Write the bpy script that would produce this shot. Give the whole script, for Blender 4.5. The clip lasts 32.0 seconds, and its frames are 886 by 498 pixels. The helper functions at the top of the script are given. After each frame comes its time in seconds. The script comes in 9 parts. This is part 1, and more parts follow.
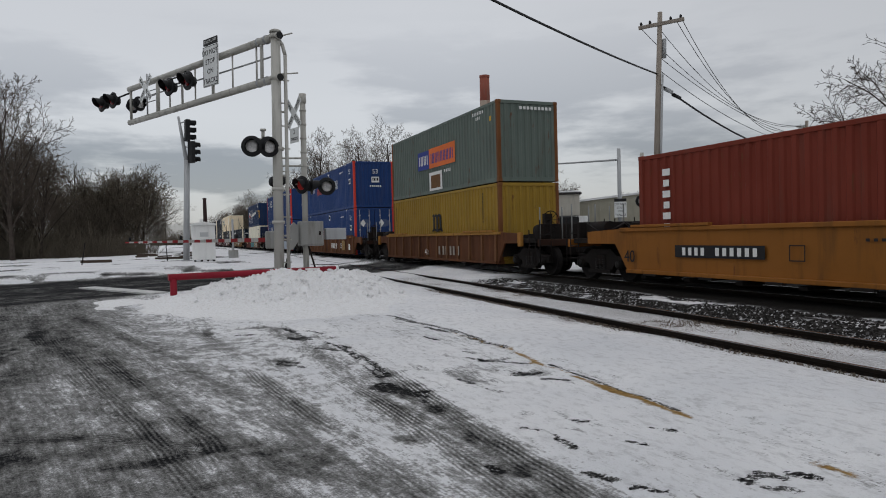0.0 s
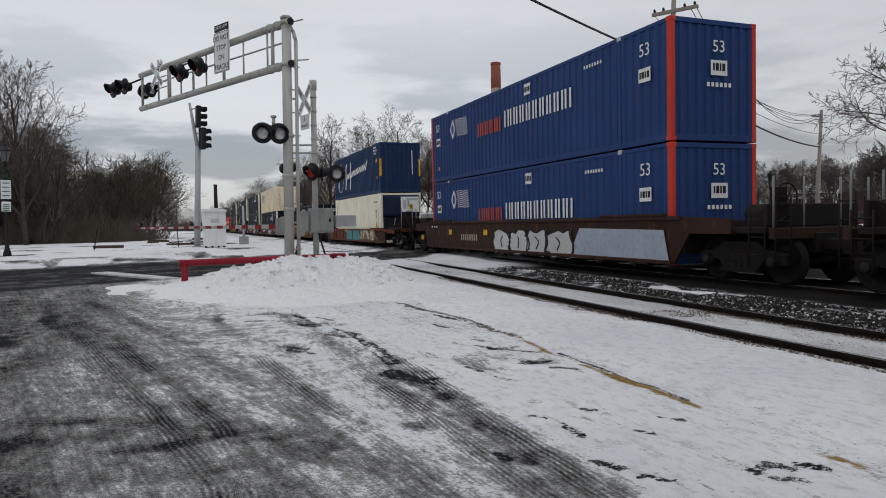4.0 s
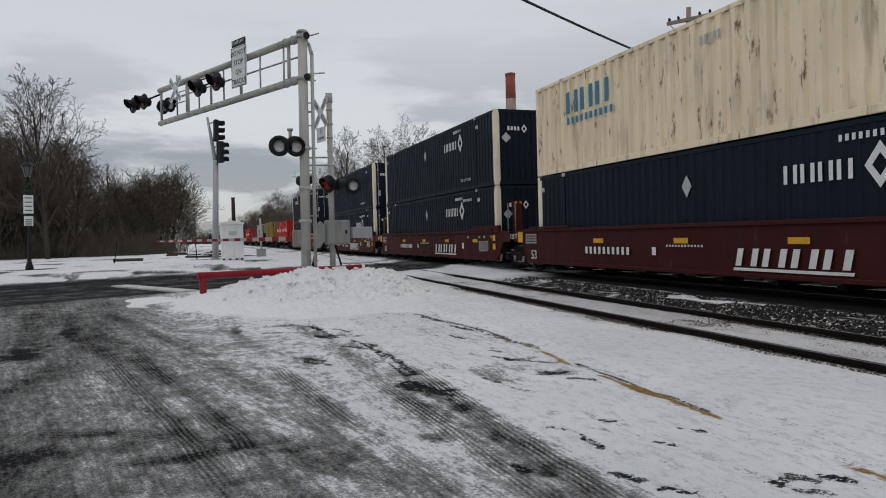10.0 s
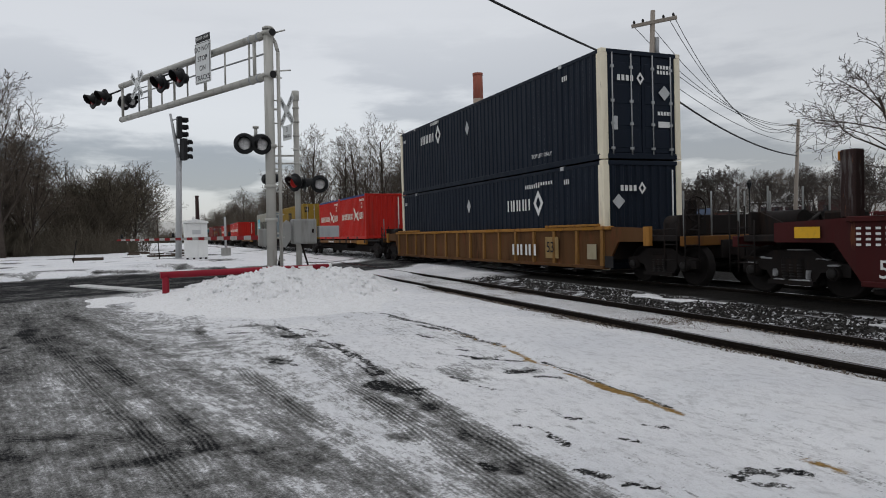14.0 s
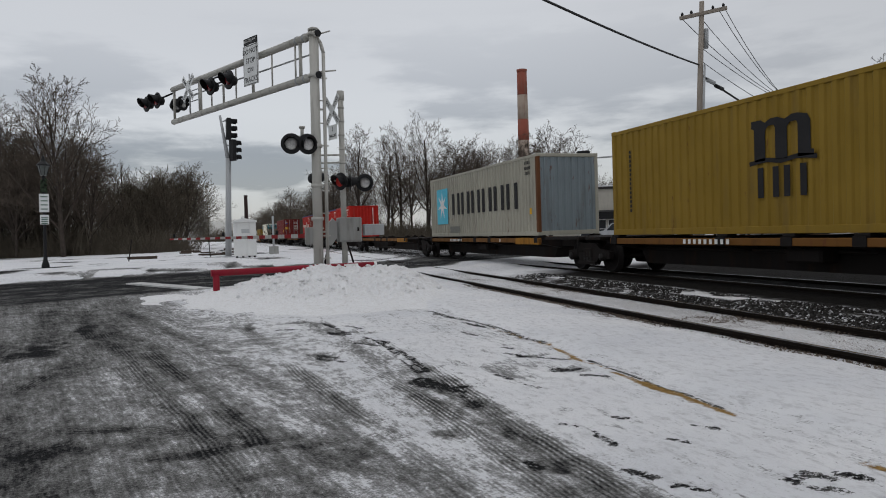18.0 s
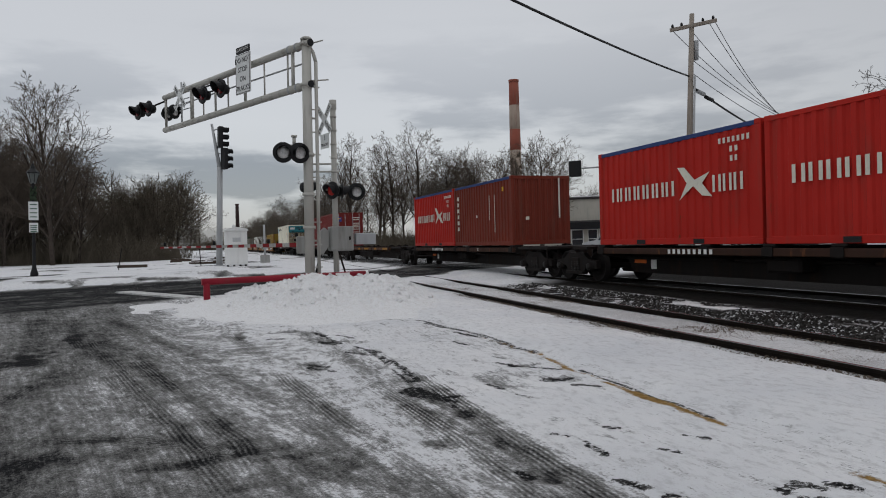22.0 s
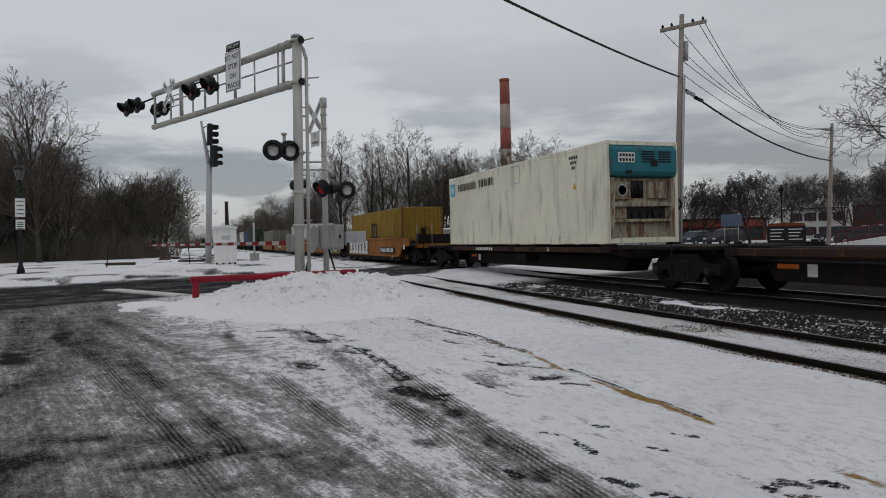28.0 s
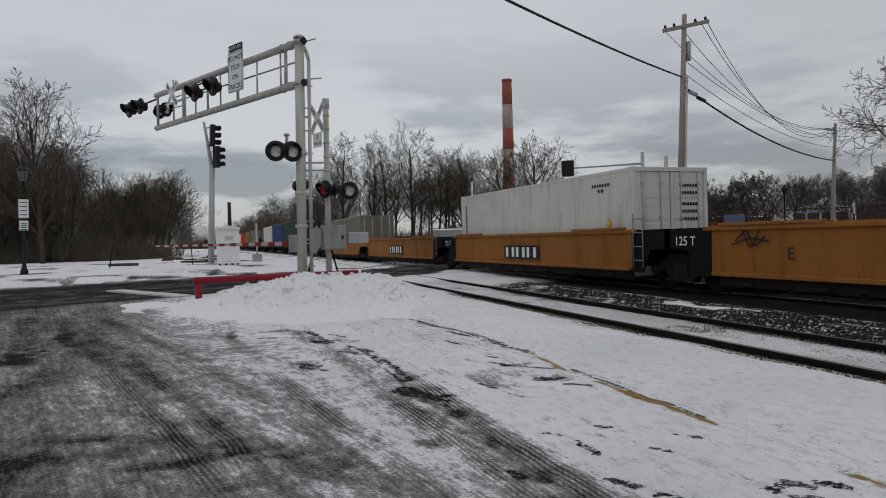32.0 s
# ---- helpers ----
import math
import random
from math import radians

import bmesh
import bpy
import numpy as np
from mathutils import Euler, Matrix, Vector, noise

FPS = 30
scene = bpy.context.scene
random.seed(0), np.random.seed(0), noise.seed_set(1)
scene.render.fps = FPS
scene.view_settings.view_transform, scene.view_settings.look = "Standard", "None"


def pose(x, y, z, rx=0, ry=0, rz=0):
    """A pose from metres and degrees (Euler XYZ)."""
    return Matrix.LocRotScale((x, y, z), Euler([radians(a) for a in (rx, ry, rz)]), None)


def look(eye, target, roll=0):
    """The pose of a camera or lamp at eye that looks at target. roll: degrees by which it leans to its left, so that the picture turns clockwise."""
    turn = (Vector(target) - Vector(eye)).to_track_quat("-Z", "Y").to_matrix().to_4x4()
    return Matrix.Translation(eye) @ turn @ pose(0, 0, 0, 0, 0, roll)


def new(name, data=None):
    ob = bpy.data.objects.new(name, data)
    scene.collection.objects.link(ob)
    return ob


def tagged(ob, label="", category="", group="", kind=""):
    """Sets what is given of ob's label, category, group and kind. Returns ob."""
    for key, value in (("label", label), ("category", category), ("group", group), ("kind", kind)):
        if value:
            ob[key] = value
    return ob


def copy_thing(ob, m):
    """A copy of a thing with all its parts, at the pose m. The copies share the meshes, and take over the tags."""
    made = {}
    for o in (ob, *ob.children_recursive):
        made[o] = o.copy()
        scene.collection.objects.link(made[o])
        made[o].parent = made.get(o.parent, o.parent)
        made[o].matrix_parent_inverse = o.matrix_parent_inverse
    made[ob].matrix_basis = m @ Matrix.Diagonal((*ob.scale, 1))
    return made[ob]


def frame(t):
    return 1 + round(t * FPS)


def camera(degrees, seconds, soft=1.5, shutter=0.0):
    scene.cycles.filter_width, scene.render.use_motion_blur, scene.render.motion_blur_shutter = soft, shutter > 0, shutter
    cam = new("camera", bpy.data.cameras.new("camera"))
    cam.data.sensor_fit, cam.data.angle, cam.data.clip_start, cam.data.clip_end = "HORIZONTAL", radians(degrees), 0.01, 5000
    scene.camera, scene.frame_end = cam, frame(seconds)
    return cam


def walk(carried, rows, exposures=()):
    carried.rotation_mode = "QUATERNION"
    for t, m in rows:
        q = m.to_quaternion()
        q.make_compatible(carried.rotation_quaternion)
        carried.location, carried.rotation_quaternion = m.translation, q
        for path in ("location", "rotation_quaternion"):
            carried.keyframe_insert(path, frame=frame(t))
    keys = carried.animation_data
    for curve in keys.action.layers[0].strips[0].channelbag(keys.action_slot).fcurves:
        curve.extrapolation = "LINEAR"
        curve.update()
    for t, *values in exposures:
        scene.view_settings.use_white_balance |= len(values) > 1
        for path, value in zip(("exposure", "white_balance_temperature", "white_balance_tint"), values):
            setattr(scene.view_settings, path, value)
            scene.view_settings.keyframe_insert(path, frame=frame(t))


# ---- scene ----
# eye height over the car park; the track runs along +y
EYE = (0.0, 0.0, 1.5)
TRACK_X, RAIL_Z = 12.07, 0.13
SIDING_X, SIDING_Z, SIDING_TURN = 7.16, 0.04, -1.64
cam = camera(66.0, 32.0, soft=1.0)
# seconds, yaw, pitch, roll
VIEW = (
    (0, -21.92, -1.20, 1.52), (0.5, -22.45, -1.36, 1.65), (1, -22.04, -1.54, 1.42), (1.5, -21.75, -1.94, 0.97),
    (2, -21.41, -2.13, 0.85), (2.5, -21.30, -2.22, 0.99), (4.5, -20.93, -2.15, 1.21), (5, -20.67, -1.98, 1.24),
    (5.5, -20.73, -1.72, 1.29), (6, -20.74, -1.60, 1.25), (6.5, -20.64, -1.58, 1.25), (7, -20.49, -1.30, 1.32),
    (7.5, -19.98, -1.36, 1.56), (8, -19.76, -1.24, 1.63), (8.5, -19.81, -1.16, 1.50), (9, -19.72, -1.03, 1.58),
    (9.5, -19.74, -0.82, 1.86), (10, -19.76, -1.26, 1.60), (10.5, -20.33, -1.22, 1.59), (11, -21.56, -1.28, 1.50),
    (11.5, -21.69, -1.42, 1.53), (12, -21.86, -1.77, 1.40), (12.5, -22.05, -2.06, 1.43), (13, -21.91, -2.03, 1.58),
    (13.5, -21.78, -1.81, 1.59), (14, -22.49, -1.40, 1.49), (14.5, -21.29, -1.25, 1.35), (16.5, -20.39, -1.18, 1.64),
    (17, -19.08, -0.63, 2.05), (17.5, -18.81, -1.89, 1.59), (18, -18.77, -1.49, 1.81), (18.5, -18.44, -1.48, 1.75),
    (19, -19.23, -1.42, 1.77), (19.5, -19.08, -1.47, 1.62), (20, -19.06, -1.53, 1.37), (20.5, -19.38, -1.41, 1.54),
    (21, -19.81, -1.00, 1.77), (21.5, -19.19, -0.78, 1.69), (22, -19.46, -0.73, 1.63), (22.5, -19.91, -0.72, 1.61),
    (23, -19.92, -0.69, 1.58), (23.5, -20.26, -0.61, 1.48), (24, -20.35, -0.46, 1.46), (24.5, -20.28, -0.57, 1.61),
    (25, -20.61, -0.27, 1.54), (25.5, -20.87, -0.68, 1.39), (27.5, -20.24, -0.68, 1.31), (28, -20.28, -0.86, 1.40),
    (28.5, -19.99, -0.84, 1.53), (29, -20.41, -0.82, 1.36), (29.5, -20.37, -0.93, 1.42), (30, -20.44, -0.88, 1.42),
    (30.5, -20.46, -0.83, 1.37), (31, -20.17, -0.71, 1.35), (31.5, -20.23, -0.75, 1.11), (32, -20.07, -0.81, 1.46),)
walk(cam, [(t, pose(*EYE, 90 + p, r, y)) for t, y, p, r in VIEW],
     [(0.0, 0.0), (1.0, 0.13), (2.0, 0.17), (5.0, 0.17), (6.0, 0.08), (9.0, 0.02), (11.0, 0.14), (12.0, 0.22), (13.0, 0.23), (14.0, 0.17), (17.0, 0.03), (20.0, -0.02), (24.0, -0.07), (28.0, -0.12), (32.0, -0.11)])


def run(t):
    """Metres that the train has rolled by t seconds."""
    s = t / 32
    return 414.017 * s + 30.194 * s ** 2 - 73.82 * s ** 3 + 42.6 * s ** 4


# ---- world and light: overcast winter day ----
world = bpy.data.worlds.new("world")
scene.world = world
world.use_nodes = True
wn, wl = world.node_tree.nodes, world.node_tree.links
wn.clear()


def wnode(kind, **values):
    n = wn.new(kind)
    for key, v in values.items():
        n.inputs[key].default_value = v
    return n


w_out = wnode("ShaderNodeOutputWorld")
w_bg = wnode("ShaderNodeBackground", Strength=0.85)
w_co = wnode("ShaderNodeTexCoord")
w_sep = wnode("ShaderNodeSeparateXYZ")
w_map = wnode("ShaderNodeMapping")
w_map.inputs["Scale"].default_value = (1.0, 1.0, 4.6)
w_n1 = wnode("ShaderNodeTexNoise", Scale=2.9, Detail=7.0, Roughness=0.56)
w_n2 = wnode("ShaderNodeTexNoise", Scale=0.9, Detail=3.0)
w_low = wnode("ShaderNodeMapRange")
w_low.inputs["From Min"].default_value, w_low.inputs["From Max"].default_value = 0.08, 0.31
w_low.inputs["To Min"].default_value, w_low.inputs["To Max"].default_value = 1.0, 0.0
w_cl = wnode("ShaderNodeMapRange")
w_cl.interpolation_type = "SMOOTHSTEP"
w_cl.inputs["From Min"].default_value, w_cl.inputs["From Max"].default_value = 0.44, 0.58
w_mul = wn.new("ShaderNodeMath")
w_mul.operation = "MULTIPLY"
w_base = wn.new("ShaderNodeMix")
w_base.data_type = "RGBA"
w_base.inputs["A"].default_value = (0.615, 0.616, 0.622, 1)
w_base.inputs["B"].default_value = (0.725, 0.726, 0.725, 1)
w_dark = wn.new("ShaderNodeMix")
w_dark.data_type = "RGBA"
w_dark.inputs["B"].default_value = (0.285, 0.290, 0.308, 1)
w_sky = wn.new("ShaderNodeTexSky")
w_sky.sky_type, w_sky.sun_disc = "NISHITA", False
w_sky.sun_elevation, w_sky.sun_rotation = radians(70), radians(150)
w_mix = wn.new("ShaderNodeMix")
w_mix.data_type = "RGBA"
w_mix.inputs["Factor"].default_value = 0.03
wl.new(w_co.outputs["Generated"], w_sep.inputs[0])
wl.new(w_co.outputs["Generated"], w_map.inputs["Vector"])
wl.new(w_map.outputs[0], w_n1.inputs["Vector"])
wl.new(w_map.outputs[0], w_n2.inputs["Vector"])
wl.new(w_sep.outputs["Z"], w_low.inputs["Value"])
wl.new(w_n1.outputs["Fac"], w_cl.inputs["Value"])
wl.new(w_cl.outputs[0], w_mul.inputs[0])
wl.new(w_low.outputs[0], w_mul.inputs[1])
wl.new(w_n2.outputs["Fac"], w_base.inputs["Factor"])
wl.new(w_base.outputs["Result"], w_dark.inputs["A"])
w_hor = wnode("ShaderNodeMapRange")
w_hor.inputs["From Min"].default_value, w_hor.inputs["From Max"].default_value = 0.02, 0.17
w_hor.inputs["To Min"].default_value, w_hor.inputs["To Max"].default_value = 0.42, 0.0
w_add = wn.new("ShaderNodeMath")
w_add.operation, w_add.use_clamp = "ADD", True
wl.new(w_sep.outputs["Z"], w_hor.inputs["Value"])
wl.new(w_hor.outputs[0], w_add.inputs[0])
wl.new(w_mul.outputs[0], w_add.inputs[1])
wl.new(w_add.outputs[0], w_dark.inputs["Factor"])
wl.new(w_dark.outputs["Result"], w_mix.inputs["A"])
wl.new(w_sky.outputs[0], w_mix.inputs["B"])
# the overcast is thinner, so brighter, on the side where the sun stands
w_side = wnode("ShaderNodeMapRange")
w_side.interpolation_type = "SMOOTHSTEP"
w_side.inputs["From Min"].default_value, w_side.inputs["From Max"].default_value = 0.3, 1.0
w_side.inputs["To Min"].default_value, w_side.inputs["To Max"].default_value = 0.0, 0.36
w_thick = wn.new("ShaderNodeMix")
w_thick.data_type = "RGBA"
w_thick.inputs["B"].default_value = (0.345, 0.345, 0.355, 1)
wl.new(w_sep.outputs["X"], w_side.inputs["Value"])
wl.new(w_side.outputs[0], w_thick.inputs["Factor"])
wl.new(w_mix.outputs["Result"], w_thick.inputs["A"])
wl.new(w_thick.outputs["Result"], w_bg.inputs["Color"])
wl.new(w_bg.outputs[0], w_out.inputs["Surface"])

sun_data = bpy.data.lights.new("sun", "SUN")
sun_data.energy, sun_data.angle, sun_data.color = 0.22, radians(25), (1.0, 0.97, 0.93)
sun = new("sun", sun_data)
sun.matrix_world = look((0, 0, 60), (6, -8, 0))
scene.view_settings.exposure = 0.0
# ---- materials ----
def links_of(name):
    m = bpy.data.materials.new(name)
    m.use_nodes = True
    nt = m.node_tree
    return m, nt.nodes, nt.links, nt.nodes["Principled BSDF"]


def ramp(nodes, stops):
    r = nodes.new("ShaderNodeValToRGB")
    while len(r.color_ramp.elements) < len(stops):
        r.color_ramp.elements.new(0.5)
    for e, (p, c) in zip(r.color_ramp.elements, stops):
        e.position = p
        e.color = (*c, 1) if len(c) == 3 else c
    return r


def mix_rgb(nodes, links, fac, a, b, blend="MIX"):
    m = nodes.new("ShaderNodeMix")
    m.data_type, m.blend_type = "RGBA", blend
    for socket, v in (("Factor", fac), ("A", a), ("B", b)):
        if isinstance(v, (int, float)):
            m.inputs[socket].default_value = v
        elif isinstance(v, tuple):
            m.inputs[socket].default_value = (*v[:3], 1)
        else:
            links.new(v, m.inputs[socket])
    return m.outputs["Result"]


def noise_tex(nodes, links, scale, detail=4.0, rough=0.55, stretch=(1, 1, 1), coord="Object"):
    co = nodes.new("ShaderNodeTexCoord")
    mp = nodes.new("ShaderNodeMapping")
    mp.inputs["Scale"].default_value = stretch
    n = nodes.new("ShaderNodeTexNoise")
    n.inputs["Scale"].default_value = scale
    n.inputs["Detail"].default_value = detail
    n.inputs["Roughness"].default_value = rough
    links.new(co.outputs[coord], mp.inputs["Vector"])
    links.new(mp.outputs[0], n.inputs["Vector"])
    return n.outputs["Fac"]


def remap(nodes, links, value, a, b, c=0.0, d=1.0):
    m = nodes.new("ShaderNodeMapRange")
    m.inputs["From Min"].default_value, m.inputs["From Max"].default_value = a, b
    m.inputs["To Min"].default_value, m.inputs["To Max"].default_value = c, d
    links.new(value, m.inputs["Value"])
    return m.outputs[0]


def bump(nodes, links, bsdf, value, strength=0.3, dist=0.01):
    b = nodes.new("ShaderNodeBump")
    b.inputs["Strength"].default_value, b.inputs["Distance"].default_value = strength, dist
    links.new(value, b.inputs["Height"])
    links.new(b.outputs[0], bsdf.inputs["Normal"])


def paint(name, colour, rough=0.55, dirt=(0.09, 0.07, 0.055), amount=0.5, rust=0.0, metal=0.0, streak=True, scale=1.0, gloss=0.10):
    """Weathered paint: faded patches, vertical grime streaks and rust spots."""
    m, n, l, b = links_of(name)
    soft = noise_tex(n, l, 0.7 * scale, 4)
    col = mix_rgb(n, l, remap(n, l, soft, 0.3, 0.75), colour, tuple(min(1, c * 1.18 + 0.003) for c in colour))
    st = noise_tex(n, l, 3.2 * scale, 5, 0.6, (1.0, 1.0, 0.14) if streak else (1, 1, 1))
    col = mix_rgb(n, l, remap(n, l, st, 0.52, 0.82, 0, amount), col, dirt)
    if rust:
        sp = noise_tex(n, l, 5.5 * scale, 6, 0.65, (1, 1, 0.24))
        col = mix_rgb(n, l, remap(n, l, sp, 0.68 - 0.2 * rust, 0.74 - 0.14 * rust, 0, 0.85), col, (0.13, 0.05, 0.022))
    fine = noise_tex(n, l, 60 * scale, 3)
    col = mix_rgb(n, l, remap(n, l, fine, 0.3, 0.7, 0, 0.08), col, dirt)
    l.new(col, b.inputs["Base Color"])
    l.new(remap(n, l, st, 0.3, 0.8, rough - 0.08, min(1, rough + 0.2)), b.inputs["Roughness"])
    b.inputs["Metallic"].default_value = metal
    b.inputs["Specular IOR Level"].default_value = gloss
    bump(n, l, b, fine, 0.12, 0.004)
    return m


def plain(name, colour, rough=0.6, metal=0.0, vary=0.15, scale=8.0, gloss=0.2):
    m, n, l, b = links_of(name)
    f = noise_tex(n, l, scale, 4)
    lo, hi = tuple(c * (1 - vary) for c in colour), tuple(min(1, c * (1 + vary)) for c in colour)
    l.new(mix_rgb(n, l, remap(n, l, f, 0.3, 0.7), lo, hi), b.inputs["Base Color"])
    b.inputs["Roughness"].default_value, b.inputs["Metallic"].default_value = rough, metal
    b.inputs["Specular IOR Level"].default_value = gloss
    bump(n, l, b, noise_tex(n, l, scale * 9, 3), 0.15, 0.004)
    return m


PAINTS = {}


def coat(key, *args, **kw):
    if key not in PAINTS:
        PAINTS[key] = paint(key, *args, **kw)
    return PAINTS[key]


steel_dark = paint("dark_rusty_steel", (0.013, 0.011, 0.0105), 0.75, (0.042, 0.025, 0.017), 0.8, gloss=0.12)
steel_grey = paint("galvanised_steel", (0.36, 0.37, 0.375), 0.5, (0.12, 0.10, 0.085), 0.35, metal=0.25)
steel_worn = plain("worn_wheel_steel", (0.013, 0.011, 0.0105), 0.7, 0.0, gloss=0.12)
rail_top = plain("polished_rail_steel", (0.42, 0.42, 0.43), 0.25, 0.9, 0.1)
rail_side = plain("rusty_rail_steel", (0.014, 0.011, 0.009), 0.9, gloss=0.05)
black_paint = plain("black_paint", (0.015, 0.015, 0.016), 0.5)
rubber = plain("black_rubber", (0.02, 0.02, 0.02), 0.75)
white_paint = coat("white_paint", (0.74, 0.74, 0.72), 0.5, amount=0.25)
white_mark = coat("white_lettering", (0.72, 0.72, 0.70), 0.55, amount=0.25, scale=3)
black_mark = coat("black_lettering", (0.018, 0.018, 0.02), 0.55, amount=0.2, scale=3)
red_mark = coat("red_lettering", (0.52, 0.05, 0.03), 0.5, amount=0.2, scale=3)
red_paint = coat("red_bar_paint", (0.23, 0.013, 0.026), 0.45, amount=0.35)
yellow_mark = coat("yellow_marking", (0.66, 0.37, 0.025), 0.5, amount=0.3, scale=3)
wood_pole = paint("weathered_pole_wood", (0.27, 0.235, 0.20), 0.85, (0.13, 0.10, 0.08), 0.45, scale=2.0)
bark = plain("grey_brown_bark", (0.060, 0.049, 0.042), 0.95, 0, 0.3, 3.0, 0.05)
thicket_mat = plain("dark_brown_shoots", (0.118, 0.101, 0.078), 0.95, 0, 0.35, 0.6, 0.05)
street_twig = plain("dark_street_twigs", (0.070, 0.060, 0.054), 0.95, 0, 0.3, 1.0, 0.05)
twig_mat = plain("thin_brown_twigs", (0.105, 0.086, 0.070), 0.95, 0, 0.3, 1.0, 0.05)
glass_dark = plain("dark_window_glass", (0.03, 0.034, 0.04), 0.12, gloss=0.5)


# ---- mesh helpers ----
def box(bm, x0, x1, y0, y1, z0, z1):
    v = [bm.verts.new((x, y, z)) for x in (x0, x1) for y in (y0, y1) for z in (z0, z1)]
    for q in ((0, 1, 3, 2), (4, 6, 7, 5), (0, 4, 5, 1), (2, 3, 7, 6), (0, 2, 6, 4), (1, 5, 7, 3)):
        bm.faces.new([v[i] for i in q])
    return v


def bevel_box(bm, x0, x1, y0, y1, z0, z1, w=0.01):
    tmp = bmesh.new()
    box(tmp, x0, x1, y0, y1, z0, z1)
    bmesh.ops.bevel(tmp, geom=tmp.edges[:], offset=w, segments=1, affect="EDGES")
    me = bpy.data.meshes.new("tmp")
    tmp.to_mesh(me)
    tmp.free()
    bm.from_mesh(me)
    bpy.data.meshes.remove(me)


def tube(bm, p0, p1, r0, r1=None, seg=12, caps=True):
    p0, p1 = Vector(p0), Vector(p1)
    r1 = r0 if r1 is None else r1
    d = (p1 - p0).normalized()
    a = d.orthogonal().normalized()
    b = d.cross(a)
    rings = []
    for p, r in ((p0, r0), (p1, r1)):
        rings.append([bm.verts.new(p + (a * math.cos(2 * math.pi * i / seg) + b * math.sin(2 * math.pi * i / seg)) * r) for i in range(seg)])
    for i in range(seg):
        f = bm.faces.new((rings[0][i], rings[0][(i + 1) % seg], rings[1][(i + 1) % seg], rings[1][i]))
        f.smooth = True
    if caps:
        bm.faces.new(rings[0][::-1])
        bm.faces.new(rings[1])


def pipe(bm, pts, r, seg=6):
    """One unbroken tube through points."""
    pts = [Vector(p) for p in pts]
    rings = []
    for i, p in enumerate(pts):
        d = (pts[min(i + 1, len(pts) - 1)] - pts[max(i - 1, 0)]).normalized()
        a = d.cross(Vector((0.31, 0.17, 0.94))).normalized()
        c = d.cross(a)
        rings.append([bm.verts.new(p + (a * math.cos(2 * math.pi * k / seg) + c * math.sin(2 * math.pi * k / seg)) * r) for k in range(seg)])
    for a, c in zip(rings, rings[1:]):
        for k in range(seg):
            bm.faces.new((a[k], a[(k + 1) % seg], c[(k + 1) % seg], c[k])).smooth = True
    bm.faces.new(rings[0][::-1])
    bm.faces.new(rings[-1])


def lathe(bm, profile, axis=(0, 0, 1), at=(0, 0, 0), seg=24, smooth=True):
    """Turns a profile of (radius, height) round an axis."""
    q = Vector((0, 0, 1)).rotation_difference(Vector(axis)).to_matrix()
    rings = []
    for r, h in profile:
        rings.append([bm.verts.new(Vector(at) + q @ Vector((r * math.cos(2 * math.pi * i / seg), r * math.sin(2 * math.pi * i / seg), h))) for i in range(seg)])
    for a, b in zip(rings, rings[1:]):
        for i in range(seg):
            f = bm.faces.new((a[i], a[(i + 1) % seg], b[(i + 1) % seg], b[i]))
            f.smooth = smooth
    bm.faces.new(rings[0][::-1])
    bm.faces.new(rings[-1])


def prism(bm, outline, axis, a, b):
    """Extrudes a 2D outline: axis x takes (y, z), y takes (x, z), z takes (x, y)."""
    def at(p, s):
        return {"x": (s, p[0], p[1]), "y": (p[0], s, p[1]), "z": (p[0], p[1], s)}[axis]
    va, vb = [bm.verts.new(at(p, a)) for p in outline], [bm.verts.new(at(p, b)) for p in outline]
    n = len(outline)
    bm.faces.new(va)
    bm.faces.new(vb[::-1])
    for i in range(n):
        bm.faces.new((va[i], vb[i], vb[(i + 1) % n], va[(i + 1) % n]))


def mesh_of(name, bm, material):
    bmesh.ops.recalc_face_normals(bm, faces=bm.faces[:])
    me = bpy.data.meshes.new(name)
    bm.to_mesh(me)
    bm.free()
    if material:
        me.materials.append(material)
    return me


def part(name, bm, material, parent, label="", at=None):
    """One mesh object under a thing or under a part."""
    ob = new(name, mesh_of(name, bm, material) if isinstance(bm, bmesh.types.BMesh) else bm)
    ob.parent = parent
    if at is not None:
        ob.matrix_basis = at if isinstance(at, Matrix) else Matrix.Translation(at)
    return tagged(ob, label)


SHARED = {}


def shared(key, build, material):
    if (key, material.name) not in SHARED:
        bm = bmesh.new()
        build(bm)
        SHARED[key, material.name] = mesh_of(key, bm, material)
    return SHARED[key, material.name]


def thing(name, m, label, category, group="", kind=""):
    ob = new(name)
    ob.empty_display_size = 0.2
    ob.matrix_basis = m if isinstance(m, Matrix) else Matrix.Translation(m)
    return tagged(ob, label, category, group, kind)


def solid(name, bm, material, label, category, group="", kind="", at=None):
    ob = new(name, mesh_of(name, bm, material))
    if at is not None:
        ob.matrix_basis = at if isinstance(at, Matrix) else Matrix.Translation(at)
    return tagged(ob, label, category, group, kind)


